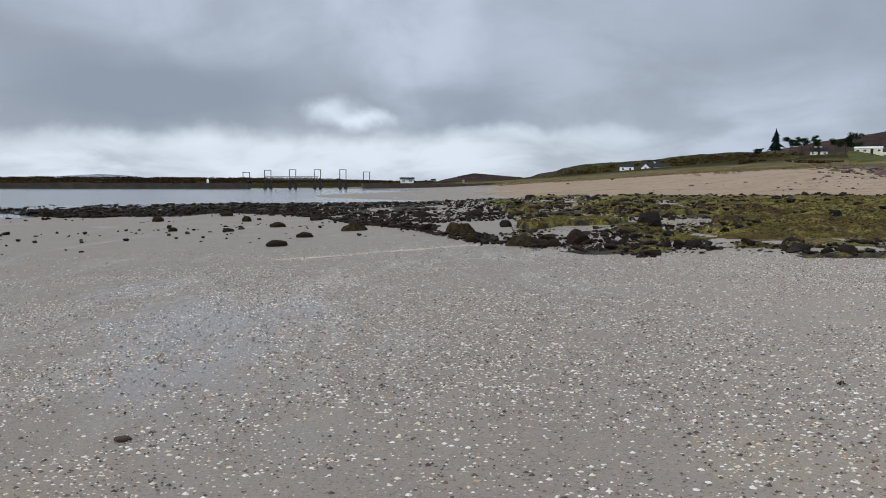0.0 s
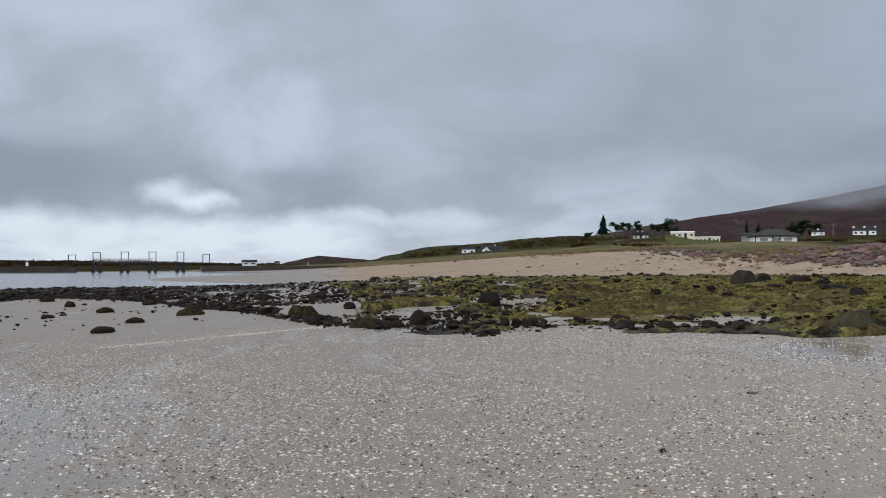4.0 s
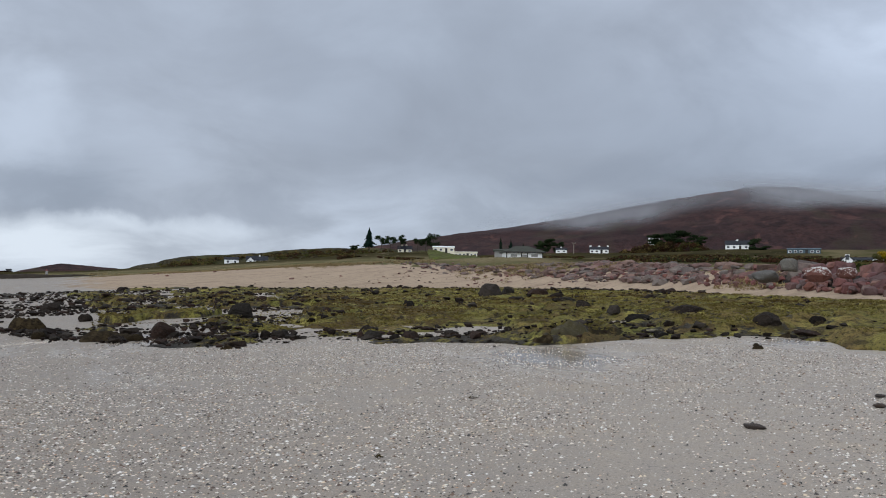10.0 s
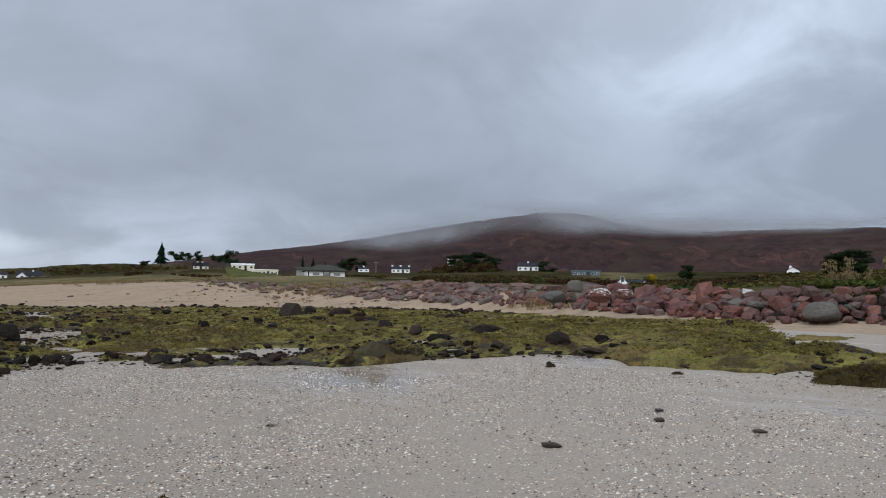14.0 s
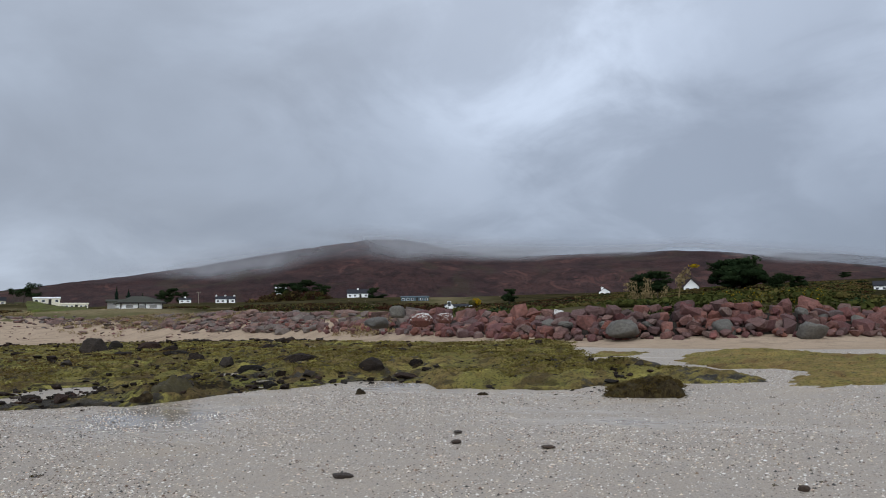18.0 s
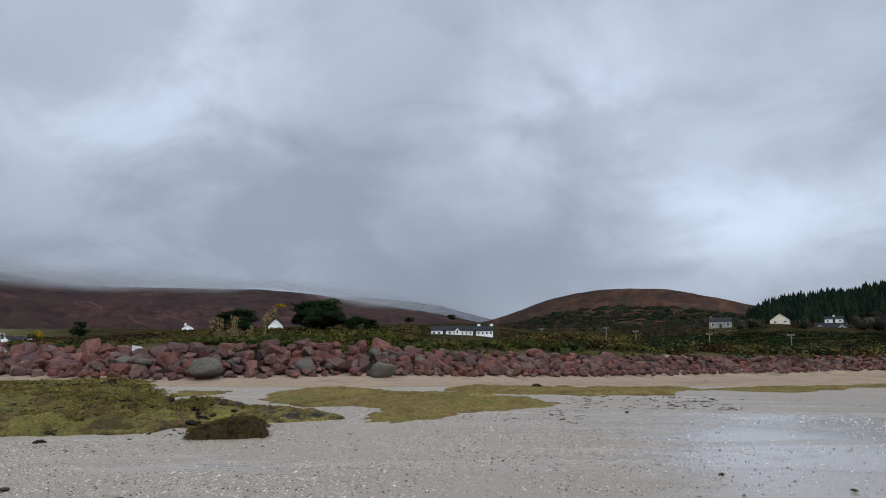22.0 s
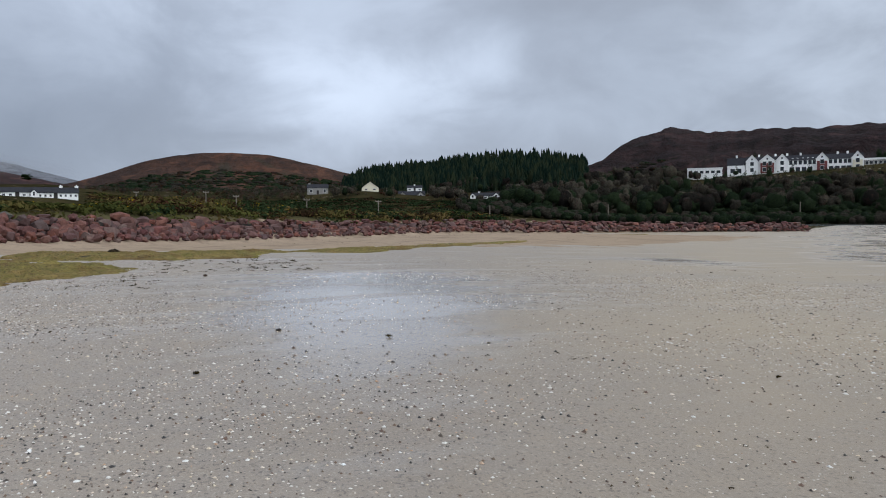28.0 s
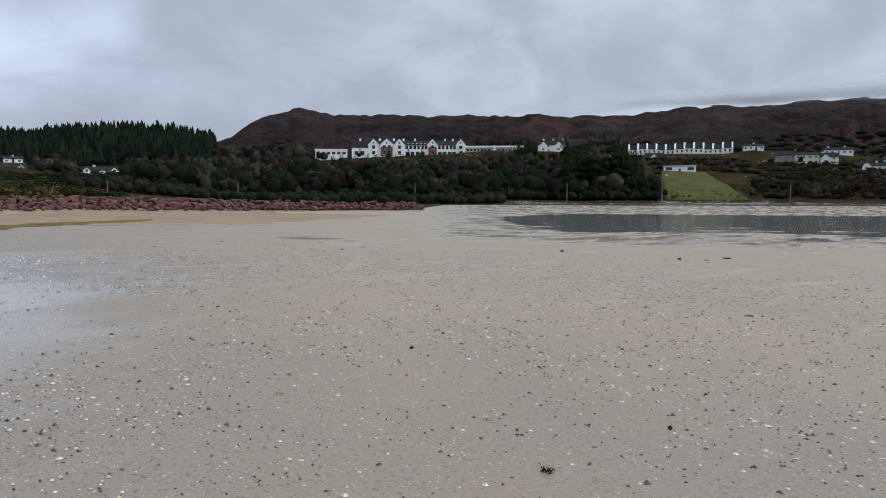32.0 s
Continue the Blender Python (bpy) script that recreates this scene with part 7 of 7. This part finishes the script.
def moss_look(k):
    p = k.add("ShaderNodeTexCoord").outputs["Object"]
    n, f = k.noise(k.scaled(p, (1, 1, 0.35)), 7, 6, 0.7, 0.8), k.noise(k.scaled(p, (1, 1, 0.3)), 38, 5, 0.75, 0.5)
    c = k.mix(k.span(n, 0.35, 0.65), (0.028, 0.019, 0.010), (0.090, 0.066, 0.026))
    c = k.mix(k.span(k.noise(p, 3, 4), 0.5, 0.65, 0.0, 0.6), c, (0.065, 0.058, 0.02))
    c = k.mix(k.span(f, 0.46, 0.66, 0.0, 0.9), c, (0.016, 0.011, 0.006))
    return coat(k, c, 0.85, k.bump(k.math("ADD", n, f), 1.0, 0.06), **{"Specular IOR Level": 0.1})


MOSS_ROCK = material("moss_covered_rock", moss_look)
WRACK_ROCK = material("wrack_covered_rock", wrack_look)
for i, row in enumerate(BROWN):
    mound(*row, WRACK_ROCK, "brown weed-stained stone at the edge of the reef", "rock", 620 + i)
stones([(x, y, w * 1.1, h * 0.75) for x, y, w, h in WEEDY if w < 0.62], WRACK_ROCK, "rounded rock draped in brown wrack", "rock", 640, 10, 0.7, True, 0.12)
for i, row in enumerate([q for q in WEEDY if q[2] >= 0.62]):
    mound(*row, WRACK_ROCK, "low mound of rock draped in brown wrack", "rock", 640 + i)
mound(11.35, 3.65, 1.24, 0.29, MOSS_ROCK, "wedge-shaped rock furred with brown-olive weed", "rock", 656, rag=0.35, dome=2.3, skew=0.5)
strands = []
rs = np.random.RandomState(88)
for _ in range(150):
    u, v = rs.uniform(-0.52, 0.52), rs.uniform(-0.4, 0.25)
    hgt = 0.25 * max(0.0, 1 - (u / 0.56) ** 2 - (v / 0.42) ** 2) ** 0.5 * (1 + 0.8 * u)
    x, y = 11.68 + v * 0.9 + u * 0.3, 3.78 - u * 0.95 + v * 0.3
    strands.append((x, y, lie1(x, y) + hgt * 0.8 + 0.02, 0.09, 0.035, 16, 0.035))
for i, row in enumerate(OLIVE):
    mound(*row, OLIVE_STONE, "rounded olive-brown boulder at the sand edge", "rock", 650 + i, rag=0.12)
BROWN_STONE = material("brown_beach_stone", stone_look([(0.085, 0.055, 0.042), (0.06, 0.047, 0.04), (0.10, 0.066, 0.045), (0.05, 0.042, 0.038)], (0.035, 0.027, 0.022), 6.0, 0.6))
stones([(x, y, w * 1.0, h * 0.5) for x, y, w, h in PEBBLES], BROWN_STONE, "small brown stone lying on the sand", "stone", 660, 10, 0.7, True, 0.05, "beach_stone", "stones on the sand")

WRACK = material("brown_wrack", leaf_look((0.03, 0.02, 0.009), (0.075, 0.055, 0.02)))
WRACK_PALE = material("olive_brown_wrack", leaf_look((0.05, 0.034, 0.014), (0.14, 0.105, 0.04)))
leaf_thing("wrack_strands", strands, WRACK_PALE, 89, "brown wrack strands draped over the wedge-shaped rock", "seaweed", tall=0.3)
for x, y, w, h in SCRAPS:
    z = lie1(x, y)
    scrap = tagged(new("seaweed_scrap"), "dark scrap of seaweed washed up on the sand", "seaweed", "scraps on the sand")
    scrap.location = (x, y, z)
    rs = np.random.RandomState(int(abs(x * 100 + y * 10)))
    leaf_thing("frond", [(rs.normal() * w * 0.2, rs.normal() * w * 0.1, 0.008 + h * 0.16, w * 0.22, 0.006 + h * 0.16, 12, 0.010 + w * 0.06) for _ in range(4)], WRACK, int(abs(x * 100)), kind="", parent=scrap, tall=0.35)

# stones and drift along the upper beach
wash = []
rr = np.random.RandomState(23)
for i in range(1100):
    a = rr.uniform(7, 52)
    lo, hi = float(edge(REEF_FAR, a)), float(edge(DUNE, a))
    d = lo + (hi - lo) * (rr.rand() ** 0.3)
    x, y = spot(a, d)
    if fbm(np.array([x * 0.12]), np.array([y * 0.12]), 44, 3)[0] < 0.5:
        continue
    wash.append((x, y, 0, 0.04 + rr.exponential(0.08), rr.uniform(0.2, 0.45), rr.uniform(0, 6.3)))
zz = lie([w[0] for w in wash], [w[1] for w in wash])
scatter_rocks("beach_rubble", [(x, y, z + 0.05, r_, fl, tu) for (x, y, _, r_, fl, tu), z in zip(wash, zz)], RED_STONE, 520, "brown rubble washed up on the upper beach", "stones")

slabs = []
for i in range(1150):
    a = rr.uniform(25, 47)
    d = float(edge([(q, e) for q, e, z in TOE], max(33, a))) + rr.uniform(-1.5, 13) * (1 if a < 42 else 0.5)
    if a < 33:
        d = float(edge(DUNE, a)) * (1 + rr.normal() * 0.035)
        if rr.rand() > (a - 24) / 9:
            continue
    x, y = spot(a, d)
    r_ = 0.12 + rr.exponential(0.17)
    slabs.append((x, y, lie1(x, y) + 0.06, min(r_, 0.8), rr.uniform(0.3, 0.6), rr.uniform(0, 6.3)))
scatter_rocks("bank_rubble", slabs, SLAB, 530, "jumbled brown slabs on the slope below the pavilion", "stones", 2)

# fronds standing up from the weed mats
fronds = []
rr = np.random.RandomState(29)
for near, far, count in [(REEF_NEAR, REEF_FAR, 11000)]:
    for i in range(count):
        a = rr.uniform(max(4, near[0][0]), near[-1][0])
        lo, hi = float(edge(near, a)), float(edge(far, a))
        d = lo * (min(hi, 45) / lo) ** rr.rand()
        x, y = spot(a, d)
        fronds.append((x, y, d))
fx, fy, fd = np.array(fronds).T
ok = (fbm(fx * 0.33, fy * 0.33, 71, 4) > 0.36)
keep = np.zeros(len(fx), bool)
for near, far in [(REEF_NEAR, REEF_FAR)]:
    keep |= inside(fx, fy, near, far) > 1.1
ok &= keep & ~((stony(*bearings(fx, fy)) > 0.5) & (hashed(len(fx), 4) < 0.75))
fx, fy, fd = fx[ok], fy[ok], fd[ok]
fz = reef_top(fx, fy)
tufts = [(x, y, z + 0.01, 0.10 + 0.009 * d, 0.02, 20, 0.012 + 0.0016 * d) for x, y, z, d in zip(fx, fy, fz, fd)]
FROND = material("weed_fronds", leaf_look((0.085, 0.066, 0.024), (0.33, 0.282, 0.072), (0.10, 0.066, 0.026), 0.3))
leaf_thing("weed_fronds", tufts, FROND, 30, "short yellow-green fronds over the weed mats", "seaweed", tall=0.5)

# picked-out boulders of the bank: x, y, z of the foot, width, height
for x, y, z, w, h, mat, lab in [(27.75, 10.35, 1.16, 1.45, 0.6, GREY_STONE, "large smooth grey boulder"), (29.2, 7.1, 1.12, 0.82, 0.58, GREY_STONE, "square dark grey boulder"), (29.7, 4.3, 0.95, 0.95, 0.6, GREY_STONE, "grey boulder"), (26.9, 19.9, 2.0, 0.62, 0.54, GREY_STONE, "round grey boulder on the crest"), (27.6, 19.1, 1.65, 0.95, 0.58, WHITE_STONE, "red boulder crusted white"), (27.8, 18.1, 1.75, 0.75, 0.42, WHITE_STONE, "red boulder crusted white"), (27.0, 21.1, 1.6, 1.05, 0.45, GREY_STONE, "flat grey slab")]:
    v, f_ = rock_points(int(w * 1000 + y), 3, 9, 0.55)
    b = new("boulder", mesh_of("boulder", v, f_, mat, mat is GREY_STONE))
    b.parent = revetment
    b.matrix_local = pose(x, y, z + h * 0.32, 0, 0, 20) @ Matrix.Diagonal((w * 0.56, w * 0.52, h * 0.6, 1))
    tagged(b, lab)


RILL = [(-14.6, 17.1), (-11.4, 17.4), (-8.1, 17.9), (-4.7, 18.2), (-1.8, 18.8), (0.7, 18.9)]


# ---------- shells and grit on the sand ----------
def chips(name, count, mat, seed, size, label, category, lump):
    rr = np.random.RandomState(seed)
    az = rr.uniform(-42, 318, count * 6)
    d = np.sqrt(rr.uniform(0.9**2, (16.0 if size < 0.01 else 21.0) ** 2, count * 6))
    x, y = CX + d * np.sin(np.radians(az)), CY + d * np.cos(np.radians(az))
    m = fbm(x * 0.5, y * 0.5, 91, 3) * 0.6 + fbm(x * 2.6, y * 2.6, 95, 3) * 0.4
    want = np.clip((m - 0.32) * 3.4, 0.2, 1) * np.interp(az, [-33, 100, 122, 150, 176, 190, 300, 318], [1.25, 1, 0.7, 0.42, 0.36, 0.3, 0.3, 1.0]) * np.interp(d, [3, 9, 14, 21], [1, 1, 0.75, 0.12])
    want = want * (1 - 0.88 * np.exp(-((az - 109) / 12) ** 2 - ((d - 11) / 5) ** 2))
    want = want * np.where(d > edge(REEF_NEAR, np.clip(az, -34, 73)) - 0.1, np.where(az < 75, 0.15, 1), 1)
    ok = rr.rand(len(x)) < want * 0.7
    x, y = x[ok][:count], y[ok][:count]
    n = len(x)
    z = lie(x, y) + (fbm(x * 0.5, y * 0.5, 11, 2) - 0.5) * np.interp(np.hypot(x - CX, y - CY), [0, 10, 60], [0.02, 0.045, 0.09])
    s = size * np.clip(np.exp(rr.normal(size=n) * 0.42), 0.4, 1.7)
    a = rr.uniform(0, 6.3, n)
    flat = rr.uniform(0.5, 0.95, n)
    tip = rr.uniform(0.35, 0.75, n) * lump
    ring = []
    for q in range(5):
        b = a + q * 2 * math.pi / 5
        ring.append(np.stack([x + s * np.cos(b), y + s * flat * np.sin(b), z + 0.001 + 0 * s], 1))
    ring.append(np.stack([x + s * 0.2 * np.cos(a), y + s * 0.2 * np.sin(a), z + 0.002 + s * tip], 1))
    v = np.stack(ring, 1).reshape(-1, 3)
    base = np.arange(n)[:, None] * 6
    f = np.concatenate([base + np.array([q, (q + 1) % 5, 5]) for q in range(5)])
    me = mesh_of(name, v, f, mat)
    tagged(new(name, me), label, category, kind="stuff")


def shell_look(k):
    isle = k.add("ShaderNodeNewGeometry").outputs["Random Per Island"]
    c = k.ramp(isle, [(0.0, (0.74, 0.72, 0.67)), (0.45, (0.66, 0.60, 0.52)), (0.62, (0.62, 0.50, 0.34)), (0.78, (0.70, 0.60, 0.50)), (0.9, (0.45, 0.27, 0.15)), (1.0, (0.80, 0.80, 0.78))])
    return coat(k, c, 0.4)


def grit_look(k):
    isle = k.add("ShaderNodeNewGeometry").outputs["Random Per Island"]
    c = k.ramp(isle, [(0.0, (0.03, 0.027, 0.024)), (0.35, (0.06, 0.047, 0.04)), (0.6, (0.14, 0.08, 0.052)), (0.8, (0.20, 0.135, 0.085)), (1.0, (0.025, 0.022, 0.02))])
    return coat(k, c, 0.45)


SHELL = material("broken_shell", shell_look)
GRIT = material("dark_grit", grit_look)
chips("shell_fragments", 80000, SHELL, 201, 0.0078, "scattered white and tan shell fragments", "shells", 0.8)
chips("shells", 24000, SHELL, 202, 0.0125, "larger pale shells lying on the sand", "shells", 0.8)
chips("dark_pebbles", 66000, GRIT, 203, 0.0072, "scattered dark pebbles and grit", "pebbles", 1.0)
chips("pebbles", 17000, GRIT, 204, 0.0125, "brown and black pebbles lying on the sand", "pebbles", 1.0)


# a thin rill of washed-up shell, and scraps of weed left by the tide
rr = np.random.RandomState(77)
rill = np.array([spot(a, d) for a, d in RILL])
n = 1900
t = rr.uniform(0, len(rill) - 1.001, n)
i = t.astype(int)
q = rill[i] + (rill[i + 1] - rill[i]) * (t - i)[:, None] + rr.normal(size=(n, 2)) * (0.05, 0.16) * rr.choice([0.5, 2.2], (n, 1)) + (np.sin(t * 3.1) * 0.12)[:, None]
zz = lie(q[:, 0], q[:, 1]) + (fbm(q[:, 0] * 0.5, q[:, 1] * 0.5, 11, 2) - 0.5) * np.interp(np.hypot(q[:, 0] - CX, q[:, 1] - CY), [0, 10, 60], [0.02, 0.045, 0.09])
scatter_rocks("shell_rill", [(x, y, z + 0.003, s, 0.5, tu) for (x, y), z, s, tu in zip(q, zz, rr.uniform(0.006, 0.016, n), rr.uniform(0, 6, n))], SHELL, 540, "thin pale line of washed-up shell on the sand", "shells")
litter = []
for a0, a1, d0, d1, count in [(94, 106, 15.5, 19, 150), (84, 95, 12.5, 15, 50), (120, 172, 4, 20, 170), (60, 120, 5, 14, 40), (-30, 40, 5, 16, 40), (55, 75, 10.5, 12, 30), (100, 128, 22, 60, 60)]:
    for _ in range(count):
        x, y = spot(rr.uniform(a0, a1), rr.uniform(d0, d1))
        dd = math.hypot(x - CX, y - CY)
        s = rr.uniform(0.012, 0.035) * (0.6 + dd * 0.05) * (1.7 if a0 in (94, 84) else 1)
        z = lie1(x, y) + float(fbm(np.array([x * 0.5]), np.array([y * 0.5]), 11, 2)[0] - 0.5) * np.interp(dd, [0, 10, 60], [0.02, 0.045, 0.09])
        litter.append((x, y, z + 0.004, s, 0.006, 9, s * 0.5))
leaf_thing("seaweed_litter", litter, WRACK, 81, "small dark scraps of seaweed strewn by the tide", "seaweed", tall=0.4)


# ---------- low cloud on the hilltops ----------
def mist_look(k):
    uv = k.add("ShaderNodeAttribute", attribute_name="rise").outputs["Fac"]
    side = k.add("ShaderNodeAttribute", attribute_name="side").outputs["Fac"]
    p = place(k)
    n = k.noise(k.scaled(p, (0.009, 0.009, 0.014)), 1.0, 4, 0.5, 0.0)
    a = k.span(k.math("ADD", uv, k.math("MULTIPLY", k.math("SUBTRACT", n, 0.5), 1.4)), 0.05, 0.95)
    a = k.math("MULTIPLY", a, side)
    clear = k.add("ShaderNodeBsdfTransparent")
    vapour = k.add("ShaderNodeMixShader", {0: 0.4, 1: k.add("ShaderNodeBsdfDiffuse", {0: (0.43, 0.44, 0.465)}), 2: k.add("ShaderNodeBsdfTranslucent", {0: (0.43, 0.44, 0.465)})})
    return k.add("ShaderNodeMixShader", {0: a, 1: clear, 2: vapour})


MIST = material("low_cloud", mist_look)


def cloud_bank(az0, az1, d, rows, label):
    """A soft bank of cloud across a hilltop; rows: bearing, rise of its lower edge, rise of its upper edge."""
    n, m = 80, 24
    t = np.array(rows, float)
    az = np.linspace(az0, az1, n)
    lo_, hi_ = np.interp(az, t[:, 0], t[:, 1]), np.interp(az, t[:, 0], t[:, 2])
    vs, rise, side = [], [], []
    for j in range(m):
        q = j / (m - 1)
        z = EYE + d * (lo_ + (hi_ - lo_) * q)
        vs.append(np.stack([CX + d * np.sin(np.radians(az)), CY + d * np.cos(np.radians(az)), z], 1))
        rise.append(np.full(n, q * 1.0 if q < 0.55 else 0.55))
        side.append(np.clip(np.minimum(az - az0, az1 - az) / ((az1 - az0) * 0.16), 0, 1) * np.clip((1 - q) / 0.7, 0, 1) ** 1.5)
    me = mesh_of("low_cloud", np.concatenate(vs), grid_faces(m, n), MIST, True)
    attribute(me, "rise", np.concatenate(rise) * 1.7)
    attribute(me, "side", np.concatenate(side))
    tagged(new("low_cloud", me), label, "cloud", kind="structure")


cloud_bank(31, 66, 900, [(31, 0.050, 0.085), (38, 0.058, 0.105), (44, 0.068, 0.125), (50, 0.078, 0.138), (53, 0.080, 0.134), (58, 0.081, 0.122), (66, 0.083, 0.115)], "grey cloud lying over the mountain summit")
cloud_bank(44, 90, 880, [(44, 0.115, 0.14), (50, 0.102, 0.138), (53, 0.088, 0.134), (56, 0.080, 0.126), (66, 0.083, 0.114), (74, 0.086, 0.110), (80, 0.068, 0.098), (90, 0.045, 0.074)], "grey cloud along the moor skyline")
cloud_bank(152, 186, 700, [(152, 0.106, 0.13), (160, 0.109, 0.13), (170, 0.107, 0.135), (186, 0.10, 0.14)], "cloud base along the ridge")
